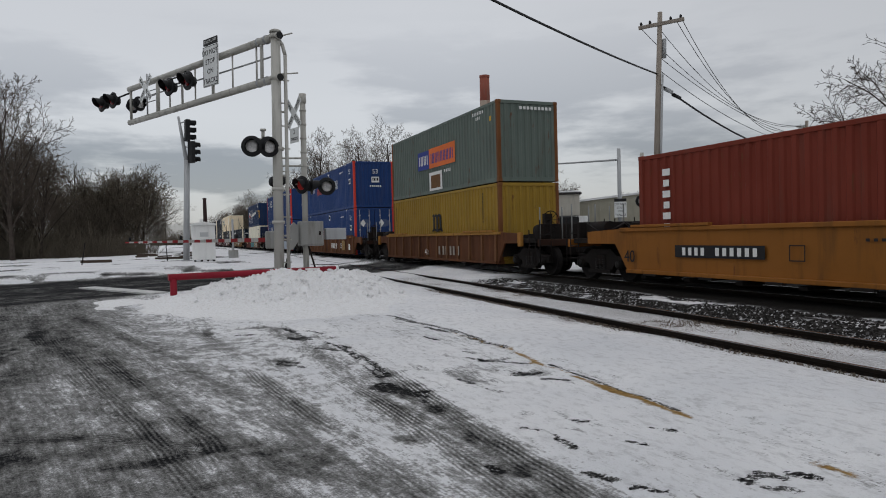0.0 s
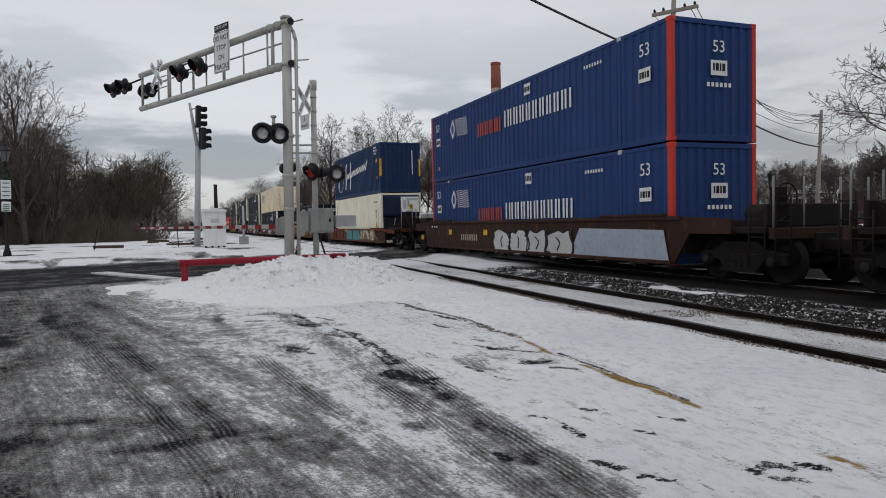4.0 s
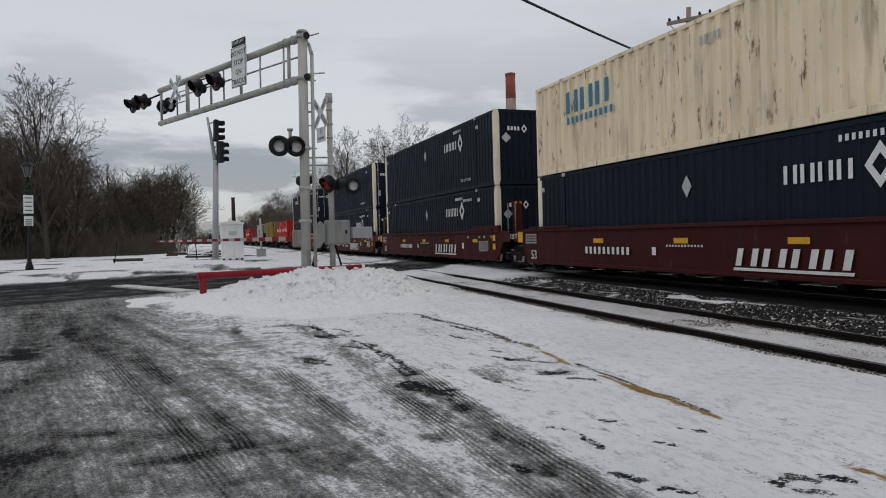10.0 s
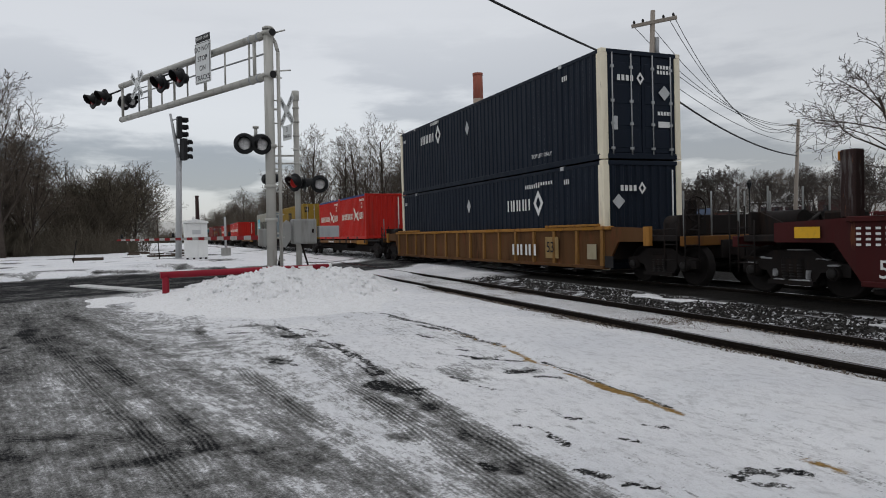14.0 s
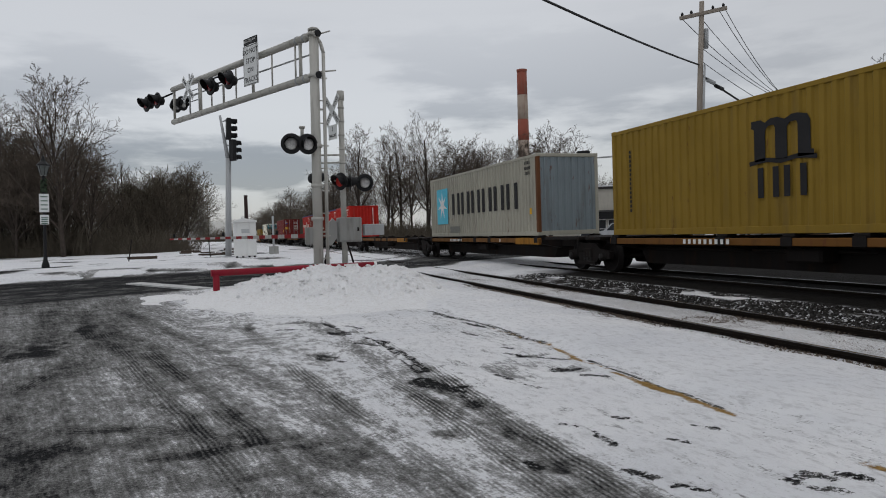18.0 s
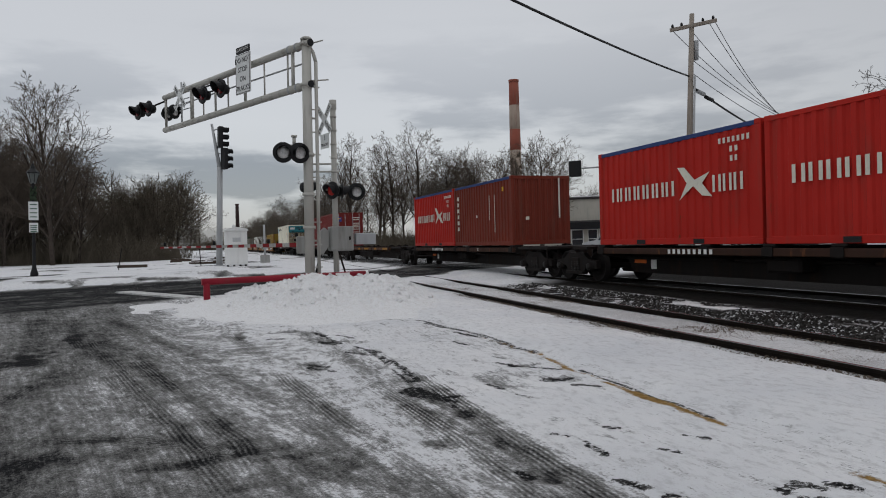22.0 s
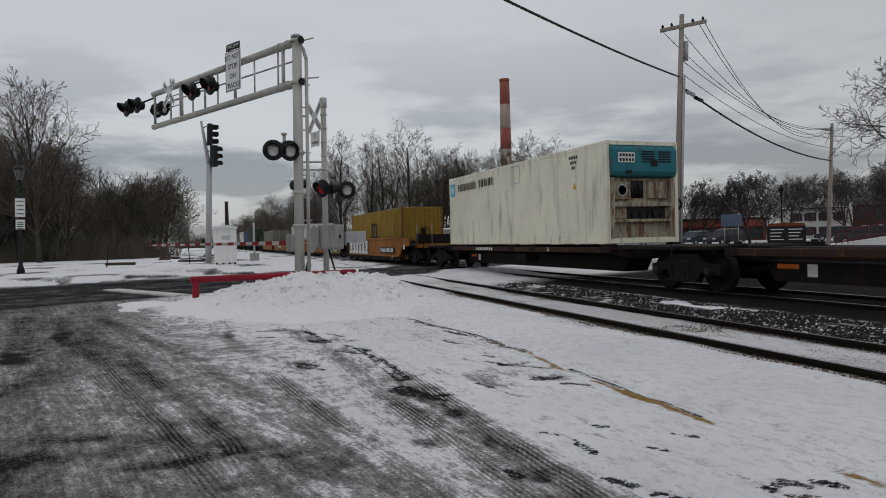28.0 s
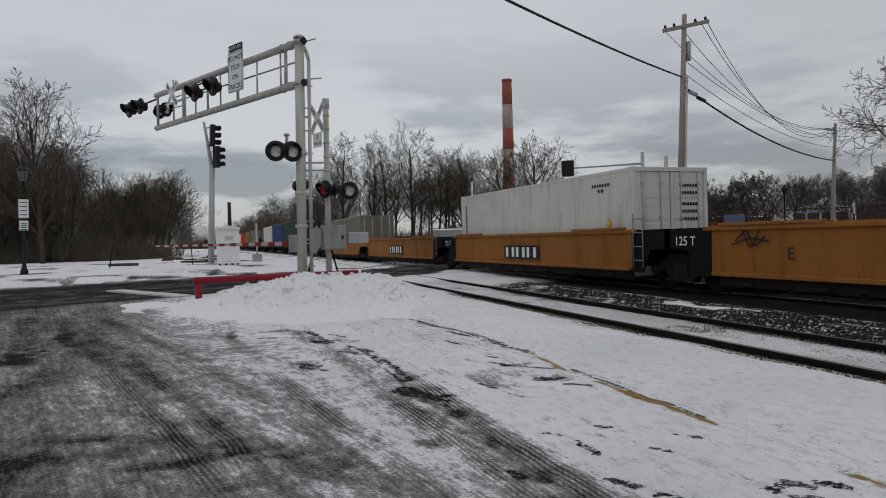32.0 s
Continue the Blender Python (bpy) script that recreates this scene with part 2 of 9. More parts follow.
def text_mesh(body, size, material, key=None):
    """Raised lettering in the xy plane, x along the words."""
    k = ("text", body, size, material.name)
    if k not in SHARED:
        cu = bpy.data.curves.new("lettering", "FONT")
        cu.body, cu.size, cu.extrude = body, size, 0.002
        cu.align_x, cu.align_y = "CENTER", "CENTER"
        cu.resolution_u = 3
        ob = bpy.data.objects.new("lettering", cu)
        me = bpy.data.meshes.new_from_object(ob)
        me.materials.clear()
        me.materials.append(material)
        bpy.data.objects.remove(ob)
        SHARED[k] = me
    return SHARED[k]


# the two ways in which signs on the train face
SIDE = Matrix(((0, 0, -1, 0), (-1, 0, 0, 0), (0, 1, 0, 0), (0, 0, 0, 1)))  # on the -x side, read along -y
FRONT = Matrix(((1, 0, 0, 0), (0, 0, -1, 0), (0, 1, 0, 0), (0, 0, 0, 1)))  # on the -y end, read along +x


def smooth_step(a, b, v):
    v = np.clip((v - a) / (b - a), 0, 1)
    return v * v * (3 - 2 * v)
# ---- ground: one sheet from the car park to the horizon ----
def lattice(x, y, seed):
    rng = np.random.default_rng(seed)
    g = rng.random((256, 256))
    xi, yi = np.floor(x).astype(int), np.floor(y).astype(int)
    fx, fy = x - xi, y - yi
    fx, fy = fx * fx * (3 - 2 * fx), fy * fy * (3 - 2 * fy)
    a, b = g[xi % 256, yi % 256], g[(xi + 1) % 256, yi % 256]
    c, d = g[xi % 256, (yi + 1) % 256], g[(xi + 1) % 256, (yi + 1) % 256]
    return (a * (1 - fx) + b * fx) * (1 - fy) + (c * (1 - fx) + d * fx) * fy


def fractal(x, y, seed, octaves=4):
    v, amp, tot = 0.0, 1.0, 0.0
    for i in range(octaves):
        v = v + amp * lattice(x * 2 ** i + 17.3 * i, y * 2 ** i + 5.1 * i, seed + i)
        tot += amp
        amp *= 0.55
    return v / tot


# the road crosses the track on a skew: along it and across it
ROAD_DIR, ROAD_OUT, ROAD_AT = (0.894, 0.447), (-0.447, 0.894), (-5.0, 23.0)


def road_across(x, y):
    return ROAD_OUT[0] * (x - ROAD_AT[0]) + ROAD_OUT[1] * (y - ROAD_AT[1])


def road_along(x, y):
    return ROAD_DIR[0] * (x - ROAD_AT[0]) + ROAD_DIR[1] * (y - ROAD_AT[1])


def land(x, y):
    """Height of the ground."""
    v = road_across(x, y)
    near_road = smooth_step(-8.0, -4.2, v)
    beyond = smooth_step(4.8, 8.0, v) * smooth_step(9.0, 4.0, x)
    z = 0.12 * near_road * (1 - 0.9 * smooth_step(4.6, 6.2, x) * smooth_step(10.6, 9.6, x)) + 0.18 * beyond
    bed = smooth_step(9.3, 10.2, x) * smooth_step(15.5, 14.6, x) * smooth_step(-4.6, -6.0, v)
    z = z + 0.035 * bed - 0.055 * smooth_step(5.2, 6.3, x) * smooth_step(9.0, 8.5, x) * smooth_step(-4.6, -6.5, v)
    return z


def spread(lo, hi, dense_lo, dense_hi, step, grow=1.16):
    mid = list(np.arange(dense_lo, dense_hi + step / 2, step))
    up, s = [], step
    v = dense_hi
    while v < hi:
        s *= grow
        v += s
        up.append(min(v, hi))
    down, s, v = [], step, dense_lo
    while v > lo:
        s *= grow
        v -= s
        down.append(max(v, lo))
    return np.array(down[::-1] + mid + up)


gx, gy = spread(-2500, 2500, -5.2, 9.4, 0.04, 1.12), spread(-400, 3500, 2.4, 12.4, 0.036, 1.05)
GX, GY = np.meshgrid(gx, gy, indexing="ij")
V = road_across(GX, GY)
S = road_along(GX, GY)
GZ = land(GX, GY)

# how bare of snow: a broad level of slush, dark worn lines, and the way in which wheels have drawn it out
fine = fractal(GX * 3.1, GY * 3.1, 31, 5)
wide = fractal(GX * 0.45, GY * 0.45, 41, 4)
turnout = smooth_step(2.4, 0.3, GX + 0.10 * (GY - 4))
FLOW_U = GX + 0.23 * (GY - 4) * turnout + 0.10 * (fractal(GX * 0.6, GY * 0.25, 43, 2) - 0.5)
edge = 0.9 * (fractal(GX * 0.8, GY * 0.8, 121) - 0.5)
lot = smooth_step(2.7, -0.8, GX + 0.13 * (GY - 7) + 1.5 * (wide - 0.5))
lanes = fractal(FLOW_U * 2.2 + 0.3 * wide, GY * 0.16 + 3 * wide, 47, 3)
base = 0.08 + 0.42 * lot + 0.16 * (wide - 0.5) + 0.36 * (lanes - 0.5)
base = base + 0.14 * smooth_step(-0.5, -1.8, GX) + 0.06 * smooth_step(7.0, 3.0, GY) * smooth_step(1.6, -0.6, GX)
base = base + 0.13 * smooth_step(-0.5, -1.5, GX) * smooth_step(6.6, 4.6, GY)
dark, bare = np.zeros_like(GX), np.zeros_like(GX)


def nearest(pts):
    """Distance to a line of points, the offset to its side and the way along it."""
    best, side, along, run = np.full(GX.shape, 99.0), np.zeros_like(GX), np.zeros_like(GX), 0.0
    for (x0, y0), (x1, y1) in zip(pts, pts[1:]):
        dx, dy = x1 - x0, y1 - y0
        ln = math.hypot(dx, dy)
        t = np.clip(((GX - x0) * dx + (GY - y0) * dy) / ln ** 2, 0, 1)
        d = np.hypot(GX - x0 - t * dx, GY - y0 - t * dy)
        closer = d < best
        best = np.where(closer, d, best)
        side = np.where(closer, ((GX - x0) * dy - (GY - y0) * dx) / ln, side)
        along = np.where(closer, run + t * ln, along)
        run += ln
    return best, side, along


ragged = fractal(GX * 5.5, GY * 3.2, 71, 5) - 0.5
# broad worn lanes out to the road
for pts, width, gain, seed in (
        (((-2.62, 16.12), (-1.5, 11.72), (-1.31, 9.56), (-1.97, 7.97), (-3.19, 6.94)), 0.75, 0.60, 87),
        (((-3.38, 16.5), (-2.62, 12.66), (-3.19, 9.38)), 0.7, 0.50, 89),
        (((-2.53, 15.75), (-0.75, 9.75), (0.23, 5.62), (0.66, 3.38)), 0.36, 0.6, 91),
        (((-1.78, 15.75), (-0.09, 9.75), (0.84, 5.62), (1.22, 3.38)), 0.30, 0.6, 93),
        (((-4.22, 11.25), (-1.5, 6.09), (-0.56, 3)), 0.55, 0.7, 95),
        (((-2.81, 6.3), (-0.6, 5.9), (0.7, 4.9)), 0.34, 0.62, 97), (((-2.25, 4.88), (0.94, 4.22)), 0.28, 0.55, 98),
        (((-4.6, 9.0), (-3.0, 10.6), (-2.0, 12.6), (-2.3, 15.0)), 0.34, 0.7, 99), (((-3.6, 5.6), (-1.9, 5.75), (-0.4, 5.45)), 0.24, 0.8, 96)):
    d = nearest(pts)[0]
    dark = np.maximum(dark, 0.66 * gain * np.clip(1.05 - d / (0.62 * width) + 1.2 * (fractal(GX * 3.6, GY * 2.2, seed, 5) - 0.5), 0, 1))
for pts, width, gain, seed in (
        (((1.59, 11.53), (1.73, 9.19), (1.92, 7.5), (2.02, 6), (1.97, 4.5), (1.97, 3.19)), 0.46, 0.56, 171),
        (((1.83, 6.19), (1.88, 5.25), (1.86, 4.12), (1.83, 3)), 0.40, 0.34, 173),
        (((1.36, 11.81), (1.78, 10.5), (2.16, 10.03)), 0.26, 0.6, 175), (((2.58, 7.12), (2.95, 6.09)), 0.30, 0.5, 179), (((3.1, 6.9), (3.5, 6.2)), 0.30, 0.55, 181)):
    d = nearest(pts)[0]
    dark = np.maximum(dark, gain * np.clip(1.15 - d / (0.62 * width) + 1.4 * (fractal(GX * 3.4, GY * 1.6, seed, 5) - 0.5), 0, 1))
# patches scraped or thawed down to the black asphalt
for spots, half in (
        ((((1.66, 10.38), (1.92, 10.25)), ((2.06, 9.2), (2.2, 8.9)), ((1.98, 6.6), (2.06, 6.1)), ((2.06, 5.75), (2.1, 5.35)), ((3.36, 6.36), (3.58, 6.28)), ((1.22, 8.5), (1.40, 8.2))), 0.13),
        ((((2.01, 9.71), (2.12, 9.0), (2.06, 7.96), (2.02, 6.9)), ((1.71, 11.38), (1.8, 10.8), (1.95, 9.9))), 0.06),
        ((((1.64, 10.28), (1.85, 10.03)), ((1.84, 9.17), (1.98, 8.85)), ((2.08, 9.15), (2.16, 8.18)), ((2.16, 8.1), (2.14, 6.94)), ((1.67, 11.64), (1.85, 11.0)),
          ((2.02, 10.91), (2.14, 10.35)), ((1.85, 6.44), (2.14, 5.9)), ((1.09, 8.51), (1.4, 7.88)), ((3.75, 11.7), (3.87, 11.0)), ((0.96, 11.04), (1.29, 10.85)),
          ((1.86, 3.97), (1.9, 3.85)), ((3.26, 6.22), (3.53, 6.23))), 0.105),
        ((((3.26, 7.44), (3.72, 6.74)), ((2.74, 5.9), (2.83, 5.68)), ((2.46, 4.54), (2.57, 4.38)), ((2.57, 4.38), (2.52, 3.96)), ((3.29, 4.13), (3.37, 3.98)),
          ((3.04, 3.0), (3.24, 3.06)), ((3.24, 3.06), (3.32, 2.97)), ((3.1, 2.88), (3.21, 2.8)), ((2.92, 3.91), (2.98, 3.81)), ((2.32, 3.53), (2.41, 3.38)), ((2.45, 3.19), (2.54, 3.08)), ((2.89, 4.53), (2.95, 4.47)),
          ((2.2, 6.08), (2.42, 5.93)), ((2.7, 6.4), (2.73, 6.09)), ((3.39, 9.28), (3.48, 8.9)), ((3.42, 2.98), (3.49, 2.91)), ((3.44, 5.92), (3.58, 5.79)), ((3.4, 7.81), (3.47, 7.62)), ((3.80, 10.3), (3.90, 9.3)), ((3.90, 9.2), (3.97, 7.8)), ((3.3, 2.4), (3.5, 2.1))), 0.075)):
    for pts in spots:
        d = nearest(pts)[0]
        bare = np.maximum(bare, np.clip(1.45 - d / (0.62 * half) + 2.6 * ragged, 0, 1))
# speckled worn patches: centre, half width, half length, strength
for x, y, rx, ry, gain in ((2.0, 6.31, 0.20, 0.46, 0.80), (2.06, 5.42, 0.17, 0.36, 0.78), (2.01, 4.47, 0.13, 0.30, 0.78), (1.98, 3.86, 0.17, 0.24, 0.86), (1.61, 4.7, 0.13, 0.14, 0.6), (3.47, 6.35, 0.20, 0.10, 0.6), (3.5, 7.19, 0.28, 0.07, 0.55),
                           (1.26, 8.31, 0.16, 0.30, 0.76), (1.79, 10.4, 0.15, 0.36, 0.92), (1.95, 9.17, 0.11, 0.34, 0.88), (0.78, 4.58, 0.26, 0.3, 0.5), (0.68, 4.88, 0.26, 0.3, 0.4), (-2.36, 10.75, 0.35, 0.7, 0.95), (0.33, 5.08, 0.42, 0.12, 0.62),
                           (0.6, 4.89, 0.36, 0.10, 0.6), (-0.12, 5.03, 0.34, 0.12, 0.6), (-1.18, 5.52, 0.3, 0.2, 0.8), (-2.09, 13.28, 0.22, 0.8, 0.85), (0.55, 11.6, 0.09, 0.55, 0.9), (1.35, 11.9, 0.3, 0.16, 0.7)):
    d = np.hypot((GX - x) / rx, (GY - y) / ry)
    dark = np.maximum(dark, 1.35 * gain * np.clip(1.3 - d + 1.5 * (fractal(GX * 7, GY * 5, 91, 4) - 0.5), 0, 1))
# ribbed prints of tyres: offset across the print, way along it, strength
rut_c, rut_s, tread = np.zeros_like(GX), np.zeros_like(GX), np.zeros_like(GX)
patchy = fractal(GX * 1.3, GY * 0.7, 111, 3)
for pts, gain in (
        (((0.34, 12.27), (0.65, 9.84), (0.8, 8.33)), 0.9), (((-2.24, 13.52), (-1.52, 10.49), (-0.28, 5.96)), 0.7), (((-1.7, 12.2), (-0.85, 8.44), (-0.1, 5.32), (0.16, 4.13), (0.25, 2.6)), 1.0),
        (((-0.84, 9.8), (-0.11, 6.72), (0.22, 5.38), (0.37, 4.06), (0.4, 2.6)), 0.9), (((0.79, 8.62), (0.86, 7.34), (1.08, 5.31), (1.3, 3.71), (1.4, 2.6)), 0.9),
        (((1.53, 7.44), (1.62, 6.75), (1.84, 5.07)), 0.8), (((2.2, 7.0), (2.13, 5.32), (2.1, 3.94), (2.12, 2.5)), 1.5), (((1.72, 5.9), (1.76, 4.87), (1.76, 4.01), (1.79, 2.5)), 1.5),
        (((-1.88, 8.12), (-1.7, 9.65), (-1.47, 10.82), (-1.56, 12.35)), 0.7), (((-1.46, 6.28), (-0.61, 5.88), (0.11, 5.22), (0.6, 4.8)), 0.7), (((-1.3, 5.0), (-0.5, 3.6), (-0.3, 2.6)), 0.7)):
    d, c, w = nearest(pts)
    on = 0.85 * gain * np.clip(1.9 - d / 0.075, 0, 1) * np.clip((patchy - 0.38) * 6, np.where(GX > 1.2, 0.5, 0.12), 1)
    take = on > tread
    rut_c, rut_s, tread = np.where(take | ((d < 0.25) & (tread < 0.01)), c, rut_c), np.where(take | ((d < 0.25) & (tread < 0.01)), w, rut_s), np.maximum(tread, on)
# the road, the mouth of the car park and the crossing
over = smooth_step(-60, -50, S) * smooth_step(90, 80, S)
lip = 2.6 * smooth_step(4.2, 7.5, GX) * smooth_step(20.0, 15.5, GX)      # snow over the near edge of the crossing
road = smooth_step(5.0, 4.3, np.where(V < 0, lip - V, V) + edge * 0.7) * over
mouth = smooth_step(-9.6, -5.6, V + 2 * edge) * smooth_step(4.5, 2.0, V) * smooth_step(-1.2, -3.4, GX + 0.25 * (GY - 18))
base = np.maximum(base, 0.75 * mouth + 0.3 * (fractal(S * 0.3, V * 2.0, 133) - 0.5) * mouth)
# ballast shoulder and bed of the main track, snow lying among the stones
bed = smooth_step(8.15, 8.5, GX - 0.028 * (GY - 10) + 0.5 * (fractal(GX * 2, GY * 0.7, 141) - 0.5)) * smooth_step(19.0, 18.0, GX) * smooth_step(20.6, 18.4, GY - 0.5 * (GX - 9.5) + 2 * edge)
bed_far = smooth_step(10.2, 10.7, GX) * smooth_step(18.9, 18.0, GX) * smooth_step(4.2, 5.0, V)
ballast = np.clip(bed + bed_far, 0, 1)
# mask of the train's shade, painted on the bed under and behind it
train_shade = smooth_step(9.75, 10.0, GX) * smooth_step(19.4, 18.4, GX) * np.maximum(smooth_step(23.0, 20.0, GY - 0.5 * (GX - 9.5) + 2 * edge), smooth_step(10.7, 11.0, GX) * smooth_step(13.6, 13.2, GX) * smooth_step(28.5, 26.5, GY + edge))
verge = (GX > 4.10) & (V < -5.0 + lip)
strip = np.clip(4 * fractal(GX * 2.5, GY * 0.5, 143, 4) - 1.55, 0, 1) * smooth_step(9.1, 9.35, GX - 0.02 * (GY - 8)) * smooth_step(10.0, 9.75, GX - 0.01 * (GY - 8) + 0.3 * (fine - 0.5)) * smooth_step(-4.2, -5.2, V)
ballast = ballast * (1 - strip)
base = np.where(verge, -0.20 + 0.16 * fractal(GX * 1.2, GY * 0.8, 151, 5), base)
beyond = smooth_step(4.8, 5.6, V + edge)
base = np.where(beyond > 0.5, -0.16 + 1.4 * smooth_step(0.52, 0.8, fractal(GX * 0.35, GY * 0.35, 161, 5)), base)
away = (GX > 19) & (np.abs(V) > 5.0)
base = np.where(away, 0.3 + 1.2 * (fractal(GX * 0.12, GY * 0.12, 171, 4) - 0.5), base)
dark = np.where(verge | (beyond > 0.5), 0.0, dark)
base = base * (1 - road) + (1.03 + 1.0 * (fractal(S * 0.22, V * 2.6, 131, 5) - 0.5)) * road
yellow = np.zeros_like(GX)
for pts, half in ((((3.78, 12.3), (3.88, 11.3), (3.95, 10.3)), 0.055), (((3.95, 10.3), (3.99, 9.2), (3.96, 7.8)), 0.042), (((3.90, 6.6), (3.84, 5.4), (3.78, 4.4)), 0.036)):
    bare = np.maximum(bare, np.clip(1.5 - nearest(pts)[0] / half + 1.0 * ragged, 0, 1))
for pts, half, gain in ((((3.90, 9.6), (3.94, 8.8), (3.92, 7.74)), 0.05, 0.55), (((3.97, 7.74), (3.9, 7.15), (3.82, 6.6)), 0.05, 0.85), (((3.78, 6.81), (3.85, 6.15)), 0.05, 0.8), (((3.78, 5.95), (3.77, 5.44)), 0.045, 0.9),
                        (((3.77, 5.44), (3.74, 4.9)), 0.085, 1.1), (((3.74, 4.9), (3.72, 4.22)), 0.055, 0.95), (((3.68, 3.07), (3.68, 2.82)), 0.06, 1.0), (((3.70, 2.3), (3.68, 1.5)), 0.06, 1.0)):
    yellow = np.maximum(yellow, gain * np.clip(1.3 - nearest(pts)[0] / half + 1.1 * ragged, 0, 1))
kerb = smooth_step(3.90, 4.25, GX) * smooth_step(6.2, 5.2, GX) * smooth_step(-4.6, -6.5, V)
GZ = GZ + 0.07 * kerb
# the snow is swept low along the near side of each siding rail
for off in (-0.7535, 0.7535):
    gap = GX - (SIDING_X + off + GY * math.tan(radians(-SIDING_TURN)))
    GZ = GZ - 0.085 * np.clip(1 - np.abs(gap + 0.11) / 0.16, 0, 1) * smooth_step(21.0, 15.0, GY) * smooth_step(-2, 1, GY)
GZ = GZ + 0.035 * np.clip(1 - base - dark, 0, 1) * (0.4 + 0.6 * wide) + 0.030 * (fine - 0.5) * (1 - road)
soot = smooth_step(4.6, 7.0, GX) * smooth_step(9.6, 8.6, GX) * (0.44 + 0.85 * fractal(GX * 0.9, GY * 0.5, 205, 4)) * smooth_step(-4.6, -6.0, V) + 0.12 * smooth_step(2.0, 4.0, GX) * smooth_step(5.5, 4.2, GX)
soot = soot + 0.34 * smooth_step(-0.75, -0.6, GX - SIDING_X - GY * math.tan(radians(-SIDING_TURN))) * smooth_step(1.6, 0.7, GX - SIDING_X - GY * math.tan(radians(-SIDING_TURN))) * smooth_step(-4.6, -6.0, V)
GZ = GZ + 0.05 * (fractal(GX * 0.9, GY * 0.9, 207, 3) - 0.5) * smooth_step(1.5, 3.5, GX) * smooth_step(9.0, 8.0, GX) * smooth_step(-5.0, -7.0, V)
clods = np.clip(fractal(GX * 4.2, GY * 4.2, 201, 3) - 0.66, 0, 1) * 0.45 * smooth_step(4.4, 5.2, GX) * smooth_step(6.4, 6.0, GX) * smooth_step(-4.6, -6.0, V)
GZ = GZ + 0.5 * clods

# ground material: snow, dirty slush, wet asphalt, broken stone, painted train shade, dead grass along the edge
ground_mat, n, l, b = links_of("snowy_ground")


def attribute(name, out="Fac"):
    a = n.new("ShaderNodeAttribute")
    a.attribute_name = name
    return a.outputs[out]


def flow_noise(stretch, detail=5.0, rough=0.6):
    mp = n.new("ShaderNodeMapping")
    mp.inputs["Scale"].default_value = stretch
    t = n.new("ShaderNodeTexNoise")
    t.inputs["Scale"].default_value, t.inputs["Detail"].default_value, t.inputs["Roughness"].default_value = 1.0, detail, rough
    l.new(attribute("flow", "Vector"), mp.inputs["Vector"])
    l.new(mp.outputs[0], t.inputs["Vector"])
    return t.outputs["Fac"]


def madd(value, gain, plus):
    m = n.new("ShaderNodeMath")
    m.operation = "MULTIPLY_ADD"
    l.new(value, m.inputs[0])
    m.inputs[1].default_value = gain
    if isinstance(plus, float):
        m.inputs[2].default_value = plus
    else:
        l.new(plus, m.inputs[2])
    return m.outputs[0]


def even(value):
    return remap(n, l, value, 0.28, 0.72)


g_fine, g_clump = even(noise_tex(n, l, 24, 7, 0.68)), even(noise_tex(n, l, 2.6, 8, 0.68))
g_big, g_speck = even(noise_tex(n, l, 0.5, 4)), noise_tex(n, l, 85, 4, 0.65)
rut = n.new("ShaderNodeSeparateXYZ")
l.new(attribute("rut", "Vector"), rut.inputs[0])


def wave(value, period):
    m = n.new("ShaderNodeMath")
    m.operation = "SINE"
    l.new(madd(value, 2 * math.pi / period, 0.0), m.inputs[0])
    return m.outputs[0]


def times(u, v):
    m = n.new("ShaderNodeMath")
    m.operation = "MULTIPLY"
    l.new(u, m.inputs[0])
    l.new(v, m.inputs[1])
    return m.outputs[0]


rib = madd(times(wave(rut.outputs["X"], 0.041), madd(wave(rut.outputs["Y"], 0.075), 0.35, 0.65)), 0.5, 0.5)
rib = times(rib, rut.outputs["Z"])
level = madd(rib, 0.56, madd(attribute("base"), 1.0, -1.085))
level = madd(even(flow_noise((6.5, 0.55, 1.0))), 0.36, level)
level = madd(even(flow_noise((20.0, 3.6, 1.0), 6.0, 0.65)), 0.34, level)
level = madd(g_clump, 0.24, level)
level = madd(even(flow_noise((42.0, 4.0, 1.0), 5.0, 0.65)), 0.26, level)
level = madd(even(noise_tex(n, l, 11, 7, 0.72, (1.0, 0.55, 1.0))), 0.36, level)
level = madd(even(noise_tex(n, l, 48, 5, 0.75, (0.6, 0.9, 1.0))), 0.46, level)
worn = times(attribute("dark"), madd(even(noise_tex(n, l, 30, 6, 0.75, (1.0, 0.7, 1.0))), 0.75, madd(g_clump, 0.45, 0.12)))
peak = madd(worn, 0.70, level)
scraped = madd(even(noise_tex(n, l, 30, 6, 0.75, (0.7, 1.0, 1.0))), 1.7, madd(attribute("bare"), 1.3, -1.80))
scraped = remap(n, l, scraped, 0.0, 0.30)
peak = madd(scraped, 0.95, peak)
snow = mix_rgb(n, l, g_big, (0.71, 0.72, 0.745), (0.86, 0.86, 0.865))
snow = mix_rgb(n, l, remap(n, l, noise_tex(n, l, 9, 8, 0.70, (1.5, 0.7, 1)), 0.50, 0.72, 0, 0.6), snow, (0.38, 0.375, 0.38))
snow = mix_rgb(n, l, madd(attribute("soot"), 1.0, madd(even(noise_tex(n, l, 46, 5, 0.75)), 1.7, -1.72)), snow, (0.13, 0.115, 0.10))
snow = mix_rgb(n, l, remap(n, l, g_speck, 0.62, 0.70, 0, 0.35), snow, (0.30, 0.285, 0.27))
grain = remap(n, l, g_speck, 0.34, 0.66, 0.55, 1.45)
